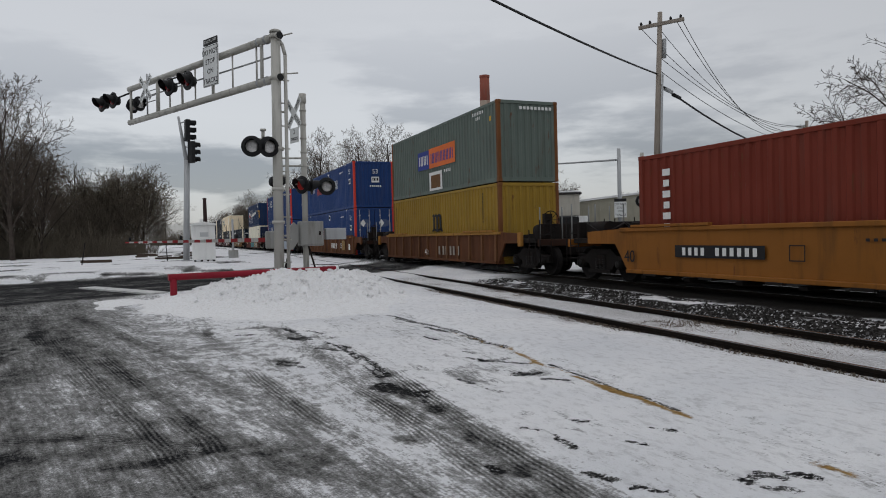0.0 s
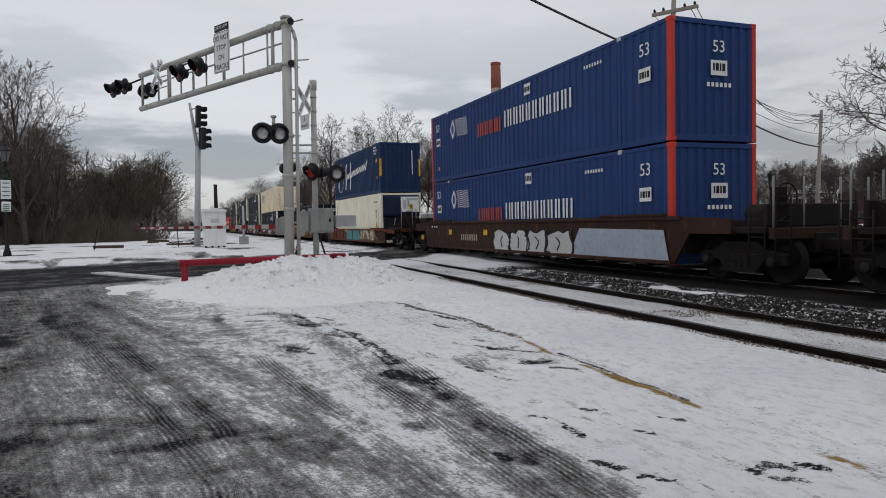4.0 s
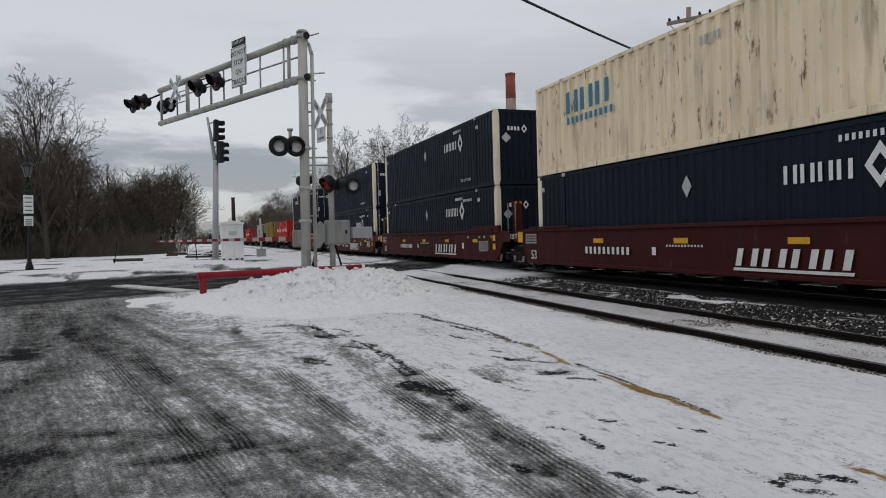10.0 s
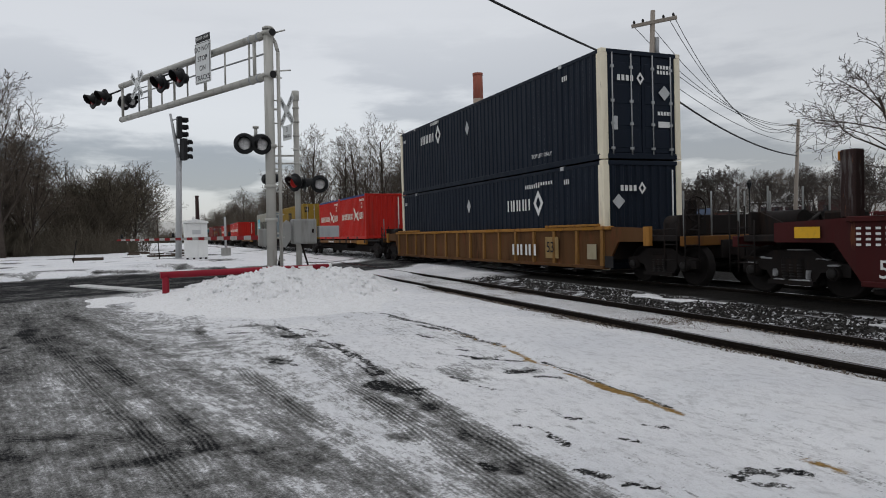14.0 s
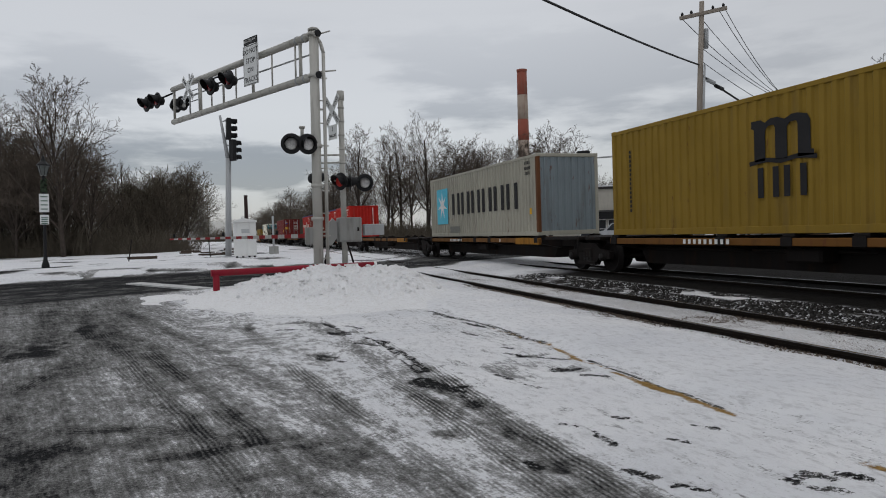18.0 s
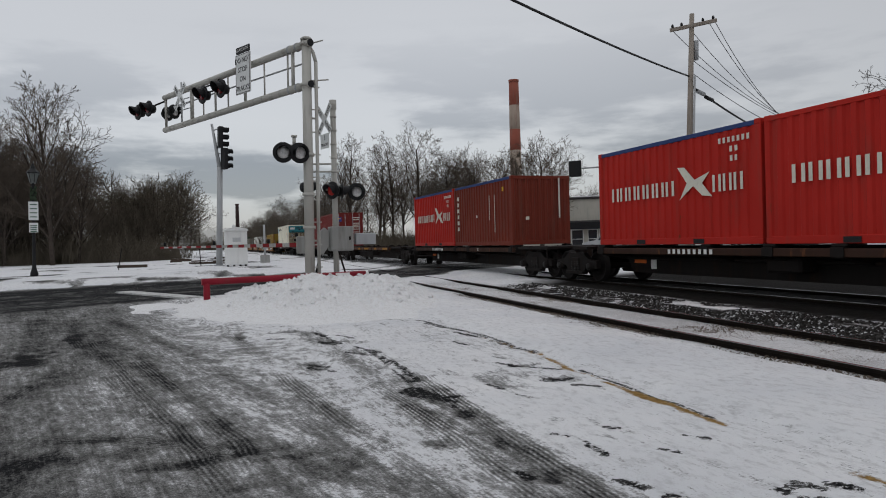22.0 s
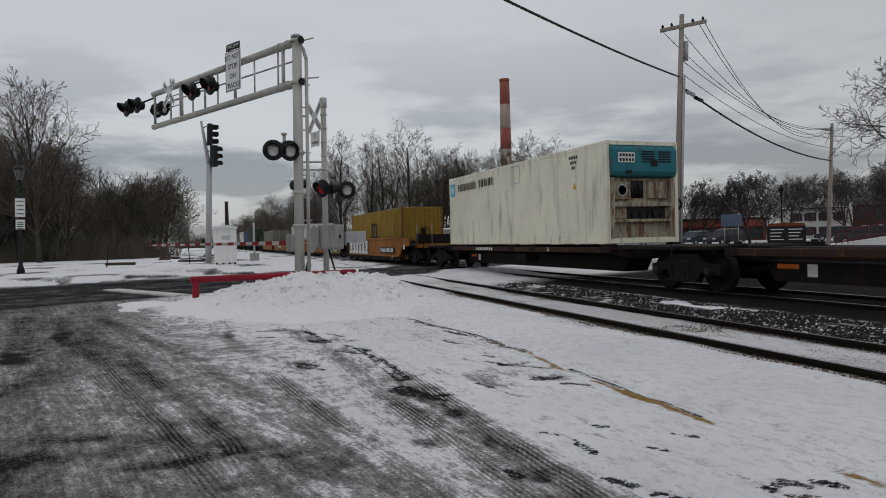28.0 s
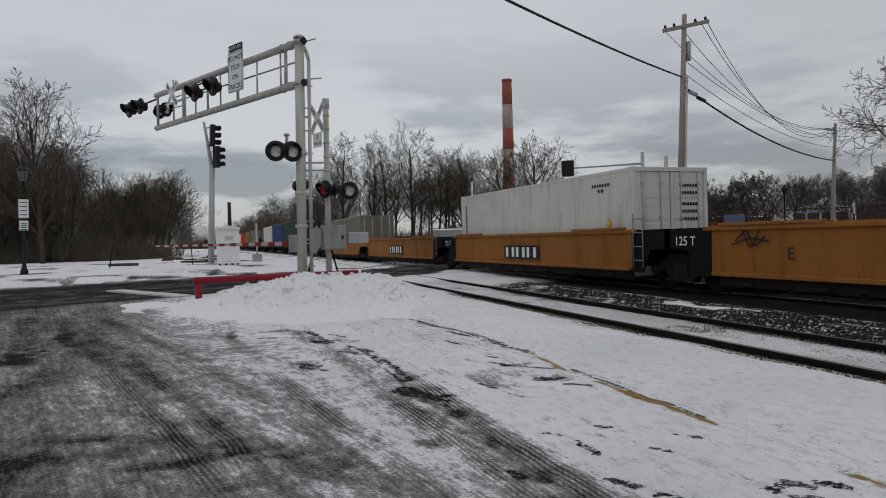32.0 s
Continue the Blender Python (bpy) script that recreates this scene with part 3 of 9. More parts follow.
tone = ramp(n, [(0.12, (0.62, 0.62, 0.63)), (0.30, (0.36, 0.36, 0.36)), (0.50, (0.195, 0.195, 0.19)), (0.72, (0.105, 0.104, 0.10)), (0.92, (0.036, 0.036, 0.037)), (1.0, (0.012, 0.0122, 0.013))])
l.new(peak, tone.inputs["Fac"])
grey = n.new("ShaderNodeVectorMath")
grey.operation = "SCALE"
l.new(tone.outputs["Color"], grey.inputs[0])
l.new(grain, grey.inputs["Scale"])
col = mix_rgb(n, l, remap(n, l, peak, 0.10, 0.24), snow, grey.outputs[0])
stone = mix_rgb(n, l, remap(n, l, noise_tex(n, l, 38, 4, 0.7), 0.35, 0.7), (0.008, 0.0075, 0.007), (0.075, 0.07, 0.066))
stone = mix_rgb(n, l, remap(n, l, noise_tex(n, l, 2.6, 6, 0.75), 0.51, 0.58, 0, 0.9), stone, (0.66, 0.67, 0.69))
# near-black stone colour stands in for the shade of the train
stone = mix_rgb(n, l, attribute("train_shade"), stone, mix_rgb(n, l, g_fine, (0.003, 0.0028, 0.0025), (0.022, 0.020, 0.018)))
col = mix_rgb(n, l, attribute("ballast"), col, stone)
grass = mix_rgb(n, l, g_fine, (0.13, 0.072, 0.024), (0.44, 0.28, 0.095))
col = mix_rgb(n, l, madd(even(noise_tex(n, l, 17, 6, 0.75, (1.0, 0.6, 1.0))), 2.4, madd(attribute("yellow"), 2.3, -2.15)), col, grass)
l.new(col, b.inputs["Base Color"])
b.inputs["Roughness"].default_value = 0.88
b.inputs["Specular IOR Level"].default_value = 0.06
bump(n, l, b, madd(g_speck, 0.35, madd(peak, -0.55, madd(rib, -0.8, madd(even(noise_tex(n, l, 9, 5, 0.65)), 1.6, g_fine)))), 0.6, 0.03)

nx, ny = GX.shape
verts = np.stack([GX, GY, GZ], -1).reshape(-1, 3)
idx = np.arange(nx * ny).reshape(nx, ny)
quads = np.stack([idx[:-1, :-1], idx[1:, :-1], idx[1:, 1:], idx[:-1, 1:]], -1).reshape(-1, 4)


def sheet(name, verts, quads, material):
    me = bpy.data.meshes.new(name)
    me.vertices.add(len(verts))
    me.vertices.foreach_set("co", np.asarray(verts, "f").ravel())
    me.loops.add(quads.size)
    me.loops.foreach_set("vertex_index", np.asarray(quads, "i").ravel())
    me.polygons.add(len(quads))
    me.polygons.foreach_set("loop_start", np.arange(0, quads.size, quads.shape[1], dtype="i"))
    me.polygons.foreach_set("use_smooth", np.ones(len(quads), bool))
    me.update(calc_edges=True)
    me.materials.append(material)
    return me


ground_me = sheet("ground", verts, quads, ground_mat)
for key, values in (("base", base), ("dark", dark), ("bare", bare), ("ballast", ballast), ("train_shade", train_shade), ("yellow", yellow), ("soot", soot)):
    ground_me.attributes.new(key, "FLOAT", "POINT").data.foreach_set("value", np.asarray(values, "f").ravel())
flow = np.where(road[..., None] > 0.5, np.stack([V * 0.8, S * 0.5, V * 0], -1), np.stack([FLOW_U, GY, GX * 0], -1))
ground_me.attributes.new("flow", "FLOAT_VECTOR", "POINT").data.foreach_set("vector", np.asarray(flow, "f").ravel())
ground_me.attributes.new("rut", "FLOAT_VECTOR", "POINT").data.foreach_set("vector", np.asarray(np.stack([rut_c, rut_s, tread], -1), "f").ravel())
tagged(new("ground", ground_me), "snowy car park, verges and fields with bare wet asphalt patches", "ground", kind="structure")

# painted stop line on the road
stop = bmesh.new()
e, d = ROAD_OUT, ROAD_DIR
for i in range(14):
    a0, a1 = -3.3 + i * 0.34, -3.3 + (i + 1) * 0.34 - 0.004
    q = []
    for a, w in ((a0, -0.25), (a1, -0.25), (a1, 0.25), (a0, 0.25)):
        x, y = -1.75 + e[0] * a + d[0] * w, 22.6 + e[1] * a + d[1] * w
        q.append((x, y))
    prism(stop, q, "z", 0.12, 0.165)
solid("stop_line", stop, coat("road_paint", (0.50, 0.50, 0.49), 0.6, (0.08, 0.08, 0.08), 1.0, streak=False, scale=2), "worn white stop line across the road", "road marking", kind="structure")

# snow ploughed into a heap along the kerb of the car park
snow_mat, n, l, b = links_of("heaped_snow")
s1, s2 = noise_tex(n, l, 7, 6, 0.65), noise_tex(n, l, 40, 4, 0.6)
c1 = mix_rgb(n, l, s1, (0.70, 0.705, 0.715), (0.83, 0.83, 0.83))
c1 = mix_rgb(n, l, remap(n, l, s2, 0.56, 0.66, 0, 0.6), c1, (0.40, 0.365, 0.33))
c1 = mix_rgb(n, l, remap(n, l, noise_tex(n, l, 15, 6, 0.7), 0.52, 0.66, 0, 0.5), c1, (0.50, 0.475, 0.445))
l.new(c1, b.inputs["Base Color"])
b.inputs["Roughness"].default_value = 0.8
bump(n, l, b, noise_tex(n, l, 22, 6, 0.7), 0.6, 0.03)
px, py = np.meshgrid(np.arange(-3.6, 7.0, 0.04), np.arange(11.6, 19.7, 0.04), indexing="ij")
ridge = 18.3 + 0.10 * px
foot = 12.75 + 0.85 * (fractal(px * 0.5, px * 0 + 3.3, 219, 3) - 0.5) + 0.06 * np.maximum(px - 2.2, 0) ** 1.6 + 2.6 * np.maximum(-0.6 - px, 0)
front = (0.20 * smooth_step(foot - 0.5, foot + 0.3, py) + 0.80 * smooth_step(foot, 17.6, py)) * smooth_step(ridge + 1.2, ridge + 0.2, py)
length = (0.13 * smooth_step(-3.1, -1.2, px) + 0.87 * smooth_step(-0.8, 2.6, px)) * smooth_step(6.4, 4.4, px + 0.10 * (18 - py))
lump = fractal(px * 1.1, py * 1.1, 211, 3)
crumb = 0.5 * fractal(px * 4.5, py * 4.5, 221, 4) + 0.5 * (1 - 2 * np.abs(fractal(px * 3.2, py * 3.2, 229, 4) - 0.5)) - 0.2
rough = np.clip(front * length * 2.4 - 0.3, 0, 1)
pz = land(px, py) - 0.05 + length * front * (0.44 + 0.40 * lump) + (0.40 * (crumb - 0.5) + 0.16 * (fractal(px * 9, py * 9, 233, 3) - 0.5)) * (0.4 + lump) * rough
pz = pz + 0.085 * (fractal(px * 2.2, py * 1.4, 239, 5) - 0.56) * (1 - rough)
pi = np.arange(px.size).reshape(px.shape)
pq = np.stack([pi[:-1, :-1], pi[1:, :-1], pi[1:, 1:], pi[:-1, 1:]], -1).reshape(-1, 4)

# clods of frozen snow that broke off the plough's edge
rc = np.random.default_rng(8)
ico = bmesh.new()
bmesh.ops.create_icosphere(ico, subdivisions=1, radius=1.0)
iv = np.array([v.co[:] for v in ico.verts])
it = np.array([[v.index for v in f_.verts] for f_ in ico.faces])
ico.free()
ci = rc.integers(20, px.shape[0] - 20, 2400), rc.integers(4, px.shape[1] - 12, 2400)
keep = (front * length)[ci] > 0.28 + 0.5 * rc.random(2400)
ci = ci[0][keep], ci[1][keep]
cs = 0.014 + 0.05 * rc.random(len(ci[0])) ** 3.0
cv = iv[None] * cs[:, None, None] * (0.45 + 1.1 * rc.random((len(cs), 12, 3))) * np.array([1.1, 1.1, 0.8]) + np.stack([px[ci], py[ci], pz[ci] + 0.2 * cs], -1)[:, None, :]
cf = (it[None] + 12 * np.arange(len(cs))[:, None, None]).reshape(-1, 3)
clod_ob = new("snow_clods", sheet("snow_clods", cv.reshape(-1, 3), cf, snow_mat))
tagged(clod_ob, "loose frozen clods on the heap of ploughed snow", "snow clods", kind="stuff")
tagged(new("snow_pile", sheet("snow_pile", np.stack([px, py, pz], -1).reshape(-1, 3), pq, snow_mat)), "ploughed heap of lumpy white snow beside the red barrier", "snow pile", kind="stuff")

# ---- tracks ----
RAIL = [(-0.075, -0.17), (0.075, -0.17), (0.075, -0.155), (0.012, -0.13), (0.012, -0.045), (0.036, -0.035), (0.036, -0.006), (0.028, 0.0), (-0.028, 0.0), (-0.036, -0.006), (-0.036, -0.035), (-0.012, -0.045), (-0.012, -0.13), (-0.075, -0.155)]


def track(name, m, y0, y1, label, sleepers):
    t = thing(name, m, label, "railway track", kind="structure")
    for s in (-1, 1):
        bm = bmesh.new()
        prism(bm, [(s * 0.7535 + p[0], p[1]) for p in RAIL], "y", y0, y1)
        r = part("rail", bm, rail_side, t)
        bm = bmesh.new()
        box(bm, s * 0.7535 - 0.027, s * 0.7535 + 0.027, y0, y1, 0.0, 0.004)
        part("rail_head", bm, rail_top, r, "polished running surface")
    tie = shared("sleeper", lambda bm: bevel_box(bm, -1.3, 1.3, -0.11, 0.11, -0.30, -0.14, 0.012), coat("tarred_oak", (0.06, 0.045, 0.035), 0.85, amount=0.5, scale=3))
    for i in range(sleepers):
        part("sleeper", tie, None, t, at=(0, 1.0 + i * 0.52, 0))
    return t


track("main_track", pose(TRACK_X, 0, RAIL_Z), -120, 900, "main railway track on dark stone ballast", 90)
track("siding_track", pose(SIDING_X, 0, SIDING_Z, 0, 0, SIDING_TURN), -60, 75, "rusty siding rails half buried in snow", 0)

# broken stones along the main track, lying in thin snow
stone_mat, n, l, b = links_of("ballast_stone")
info = n.new("ShaderNodeNewGeometry")
sr = ramp(n, [(0.0, (0.008, 0.0075, 0.007)), (0.6, (0.026, 0.024, 0.022)), (0.88, (0.06, 0.057, 0.054)), (1.0, (0.6, 0.6, 0.61))])
l.new(info.outputs["Random Per Island"], sr.inputs["Fac"])
l.new(sr.outputs["Color"], b.inputs["Base Color"])
b.inputs["Roughness"].default_value = 0.9
b.inputs["Specular IOR Level"].default_value = 0.1
rs = np.random.default_rng(5)
count = 24000
cx = 8.3 + 1.45 * rs.random(count)
cy = 2.0 + 26.0 * rs.random(count) ** 1.3
keep = (cy - 0.5 * (cx - 9.5) + 1.5 * rs.random(count) < 20.0) & (fractal(cx * 1.6, cy * 0.8, 233, 3) > 0.43)
cx = cx + 0.02 * (cy - 8)
cx, cy = cx[keep], cy[keep]
size = 0.014 + 0.026 * rs.random(len(cx))
octa = np.array([(1, 0, 0), (-1, 0, 0), (0, 1, 0), (0, -1, 0), (0, 0, 1), (0, 0, -1)], float)
tri = np.array([(0, 2, 4), (2, 1, 4), (1, 3, 4), (3, 0, 4), (2, 0, 5), (1, 2, 5), (3, 1, 5), (0, 3, 5)])
sv = octa[None] * size[:, None, None] * (0.65 + 0.7 * rs.random((len(cx), 6, 3)))
ang = rs.random(len(cx)) * 6.28
sv = np.stack([sv[..., 0] * np.cos(ang)[:, None] - sv[..., 1] * np.sin(ang)[:, None], sv[..., 0] * np.sin(ang)[:, None] + sv[..., 1] * np.cos(ang)[:, None], sv[..., 2] * 0.8], -1)
sv = sv + np.stack([cx, cy, land(cx, cy) + 0.025], -1)[:, None, :]
sf = (tri[None] + 6 * np.arange(len(cx))[:, None, None]).reshape(-1, 3)
stones = new("ballast_stones", sheet("ballast_stones", sv.reshape(-1, 3), sf, stone_mat))
stones.data.polygons.foreach_set("use_smooth", np.zeros(len(sf), bool))
tagged(stones, "dark broken ballast stones dusted with snow", "ballast", kind="stuff")

# brown grit strewn over the trodden snow beside and between the siding rails
count = 52000
cy = 1.5 + 19.0 * rs.random(count) ** 1.2
away = rs.normal(0, 1.0, count) - 0.35
cx = SIDING_X + cy * math.sin(math.radians(-SIDING_TURN)) + away
keep = (road_across(cx, cy) < -5.4) & (np.abs(away) < 2.0) & (fractal(cx * 1.1, cy * 0.6, 241, 4) + 0.10 * rs.normal(0, 1, count) > 0.47)
cx, cy = cx[keep], cy[keep]
size = 0.007 + 0.013 * rs.random(len(cx)) ** 2
peak_ = np.array([(1, 0, -0.6), (0, 1, -0.6), (-1, 0, -0.6), (0, -1, -0.6), (0.1, 0.1, 0.6)], float)
tri = np.array([(0, 1, 4), (1, 2, 4), (2, 3, 4), (3, 0, 4)])
sv = peak_[None] * size[:, None, None] * (0.6 + 0.8 * rs.random((len(cx), 5, 3)))
sv = sv + np.stack([cx, cy, land(cx, cy) + 0.010], -1)[:, None, :]
sf = (tri[None] + 5 * np.arange(len(cx))[:, None, None]).reshape(-1, 3)
grit = new("grit", sheet("grit", sv.reshape(-1, 3), sf, plain("brown_grit", (0.13, 0.105, 0.085), 0.9, 0.0, 0.4, 6.0, 0.05)))
grit.data.polygons.foreach_set("use_smooth", np.zeros(len(sf), bool))
tagged(grit, "brown grit strewn on trodden snow by the siding", "grit", kind="stuff")
# ---- the train: every car and container rolls along the main track ----
MOVING, WHEELS = [], []


def rolling(ob, u, z=0.0, dx=0.0):
    ob.matrix_basis = pose(TRACK_X + dx, u, RAIL_Z + z)
    MOVING.append((ob, u, z, dx))
    return ob


def bars(widths, height, gap):
    """A row of plain bars as long and high as a word."""
    bm = bmesh.new()
    x, h = -(sum(widths) + gap * (len(widths) - 1)) / 2, height / 2
    for w in widths:
        prism(bm, [(x, -h), (x + w, -h), (x + w, h), (x, h)], "z", 0, 0.004)
        x += w + gap
    return bm


def shape(outline, thick=0.004):
    bm = bmesh.new()
    prism(bm, outline, "z", 0, thick)
    return bm


def disc(r, n=24, sx=1.0):
    return [(r * sx * math.cos(2 * math.pi * i / n), r * math.sin(2 * math.pi * i / n)) for i in range(n)]


def rect(w, h):
    return [(-w / 2, -h / 2), (w / 2, -h / 2), (w / 2, h / 2), (-w / 2, h / 2)]


def mark_side(box_ob, bm, material, y, z, name="marking", label="", off=0.012, turn=0.0):
    w = box_ob["half"]
    return part(name, bm, material, box_ob, label, Matrix.Translation((-w - off, y, z)) @ SIDE @ pose(0, 0, 0, 0, 0, turn))


def mark_front(box_ob, bm, material, x, z, name="marking", label="", off=0.03):
    ob = part(name, bm, material, box_ob, label, Matrix.Translation((x, -off, z)) @ FRONT)
    return tagged(ob, kind="stuff" if name in ("number_mark", "word_mark") else "")


def corrugated(bm, length, z0, z1, pitch=0.278, depth=0.036, thick=0.045, flat=0.37):
    """A trapezoid-ribbed sheet along +y, ribs towards -x, back at +thick."""
    n = max(2, round(length / pitch))
    p = length / n
    ys = []
    for i in range(n):
        y = i * p
        ys += [(y, 0), (y + p * flat, 0), (y + p * 0.5, depth), (y + p * (0.5 + flat), depth)]
    ys.append((length, 0))
    lo, hi = [bm.verts.new((x, y, z0)) for y, x in ys], [bm.verts.new((x, y, z1)) for y, x in ys]
    for i in range(len(ys) - 1):
        bm.faces.new((lo[i], hi[i], hi[i + 1], lo[i + 1]))
    b = [bm.verts.new((depth + thick, y, z)) for y in (0, length) for z in (z0, z1)]
    bm.faces.new((b[0], b[2], b[3], b[1]))


def turned(build, m):
    def go(bm):
        build(bm)
        bmesh.ops.transform(bm, matrix=m, verts=bm.verts[:])
    return go


def container(u, z, length, colour, label, doors=False, ribs=0.278, depth=0.036, width=2.438, height=2.896, posts=None, group="shipping containers on the train",
              roof=None, post_wide=0.0, amount=0.45, rust=0.25, cap=None):
    """A steel box with ribbed walls, rails, posts and castings; its end at y = 0 leads."""
    key = "container_" + "_".join("%02d" % round(c * 99) for c in colour) + "_%d" % round(rust * 10)
    m = coat(key, colour, 0.5, amount=amount, rust=rust)
    pm = posts or m
    w = width / 2
    c = thing("shipping_container", (0, 0, 0), label, "container", group)
    c["half"] = w
    rolling(c, u, z)
    h = height
    k = "%d_%d_%d_%d_%d" % (length * 100, width * 1000, ribs * 1000, depth * 1000, height * 100)

    def side(bm):
        corrugated(bm, length - 0.28, 0.15, h - 0.11, ribs, depth)
        bmesh.ops.transform(bm, matrix=Matrix.Translation((-w + 0.008, 0.14, 0)), verts=bm.verts[:])
    part("side_panel", shared("side_panel" + k, side, m), m, c)
    part("side_panel", shared("side_panel_far" + k, turned(side, Matrix.Rotation(math.pi, 4, "Z") @ Matrix.Translation((0, -length, 0))), m), m, c)

    def end(bm):
        corrugated(bm, width - 0.26, 0.15, h - 0.12, 0.26, 0.04)
        bmesh.ops.transform(bm, matrix=Matrix.Rotation(math.pi / 2, 4, "Z") @ Matrix.Translation((0.02, -width / 2 + 0.13, 0)), verts=bm.verts[:])
    if doors:
        for s in (-1, 1):
            def leaf(bm, s=s):
                x0, x1 = (0.012, w - 0.12) if s > 0 else (-w + 0.12, -0.012)
                bevel_box(bm, x0, x1, 0.03, 0.08, 0.17, h - 0.13, 0.012)
                for i in range(4):
                    z0 = 0.30 + i * (h - 0.55) / 4
                    bevel_box(bm, x0 + 0.09, x1 - 0.09, 0.018, 0.034, z0, z0 + (h - 0.55) / 4 - 0.09, 0.008)
            d = part("door", shared("door%d" % s + k, leaf, m), m, c)
            for j in (0.30, 0.82):
                def rod(bm, x=s * j * (w - 0.12)):
                    tube(bm, (x, 0.0, 0.12), (x, 0.0, h - 0.1), 0.019, seg=8)
                    for zz in (0.25, 0.9, 1.5, 2.4):
                        box(bm, x - 0.05, x + 0.05, -0.018, 0.03, zz, zz + 0.07)
                part("lock_rod", shared("lock_rod%d_%d" % (s, j * 100) + k, rod, steel_grey), steel_grey, d, "galvanised locking rod")
    else:
        part("end_panel", shared("end_panel" + k, end, m), m, c)
    part("end_panel", shared("end_panel_rear" + k, turned(end, Matrix.Translation((0, length, 0)) @ Matrix.Rotation(math.pi, 4, "Z")), m), m, c)

    def top(bm):
        n = round(length / 0.55)
        for i in range(n):
            y = 0.12 + (length - 0.24) * i / n
            prism(bm, [(y, h - 0.03), (y + 0.16, h - 0.014), (y + 0.38, h - 0.014), (y + (length - 0.24) / n, h - 0.03), (y + (length - 0.24) / n, h - 0.06), (y, h - 0.06)], "x", -w + 0.05, w - 0.05)
    part("roof_panel", shared("roof_panel" + k, top, roof or m), roof or m, c, "" if roof is None else "blue tarpaulin roof")
    fb = shared("floor" + k, lambda bm: box(bm, -w + 0.06, w - 0.06, 0.1, length - 0.1, 0.05, 0.13), steel_dark)
    part("floor", fb, steel_dark, c)
    for s in (-1, 1):
        def rails(bm, s=s, zz=0.0):
            bevel_box(bm, min(s * w, s * (w - 0.06)), max(s * w, s * (w - 0.06)), 0.12, length - 0.12, zz, zz + (0.155 if zz == 0 else 0.10), 0.008)
        part("bottom_rail", shared("bottom_rail%d" % s + k, rails, m), m, c)
        part("top_rail", shared("top_rail%d" % s + k, lambda bm, s=s: rails(bm, s, h - 0.115), cap or m), cap or m, c)
    for yy in (0.0, length):
        sy = 1 if yy == 0 else -1
        for s in (-1, 1):
            pw = 0.15 + post_wide

            def post(bm, s=s):
                bevel_box(bm, min(s * w, s * (w - 0.13 - post_wide * 0.6)), max(s * w, s * (w - 0.13 - post_wide * 0.6)), min(yy, yy + sy * pw), max(yy, yy + sy * pw), 0.11, h - 0.11, 0.012)
            part("corner_post", shared("corner_post%d_%d_%d" % (s, yy * 10, post_wide * 100) + k, post, pm), pm, c)
            for zz in (0.0, h - 0.118):
                def cast(bm, s=s, zz=zz):
                    bevel_box(bm, min(s * (w + 0.004), s * (w - 0.16)), max(s * (w + 0.004), s * (w - 0.16)), min(yy - sy * 0.004, yy + sy * 0.178), max(yy - sy * 0.004, yy + sy * 0.178), zz, zz + 0.118, 0.012)
                    box(bm, min(s * (w + 0.006), s * (w - 0.02)), max(s * (w + 0.006), s * (w - 0.02)), yy + sy * 0.06, yy + sy * 0.12, zz + 0.035, zz + 0.085)
                part("corner_casting", shared("corner_casting%d_%d_%d" % (s, yy * 10, zz * 100) + k, cast, pm), pm, c)
        for nm, z0, z1 in (("end_sill", 0.01, 0.16), ("end_header", h - 0.13, h - 0.01)):
            part(nm, shared(nm + "%d" % round(yy * 10) + k, lambda bm: bevel_box(bm, -w + 0.14, w - 0.14, min(yy, yy + sy * 0.1), max(yy, yy + sy * 0.1), z0, z1, 0.008), m), m, c)
    return c


rusted_panel = coat("rusted_ochre_panel", (0.100, 0.048, 0.019), 0.75, (0.022, 0.013, 0.009), 1.0, 0.75, scale=0.8)
rib_paint = coat("worn_ochre_rib", (0.235, 0.120, 0.036), 0.7, (0.035, 0.02, 0.012), 0.8, 0.55)
brown_panel = coat("rust_brown_panel", (0.092, 0.037, 0.018), 0.8, (0.016, 0.010, 0.0075), 1.0, 0.8, scale=0.8)
brown_rib = coat("rust_brown_rib", (0.150, 0.071, 0.034), 0.75, (0.03, 0.017, 0.011), 0.8, 0.5)
brown_chord = coat("rust_brown_chord", (0.125, 0.055, 0.026), 0.7, (0.04, 0.022, 0.014), 0.8, 0.6)
chord_paint = coat("worn_ochre_chord", (0.31, 0.145, 0.032), 0.65, (0.06, 0.034, 0.018), 0.6, 0.5, scale=0.7)
pale_rail = coat("pale_handrail_paint", (0.20, 0.205, 0.20), 0.5, (0.06, 0.05, 0.045), 0.6)
sill_yellow = coat("worn_sill_yellow", (0.30, 0.135, 0.018), 0.6, (0.05, 0.03, 0.018), 0.6, 0.5)
spring_steel = plain("spring_steel", (0.020, 0.018, 0.017), 0.6, 0.0)


# the wheels and side frame of a freight truck
caked_snow = coat("caked_snow", (0.33, 0.33, 0.335), 0.85, (0.05, 0.045, 0.04), 1.0, streak=False, scale=2.5)


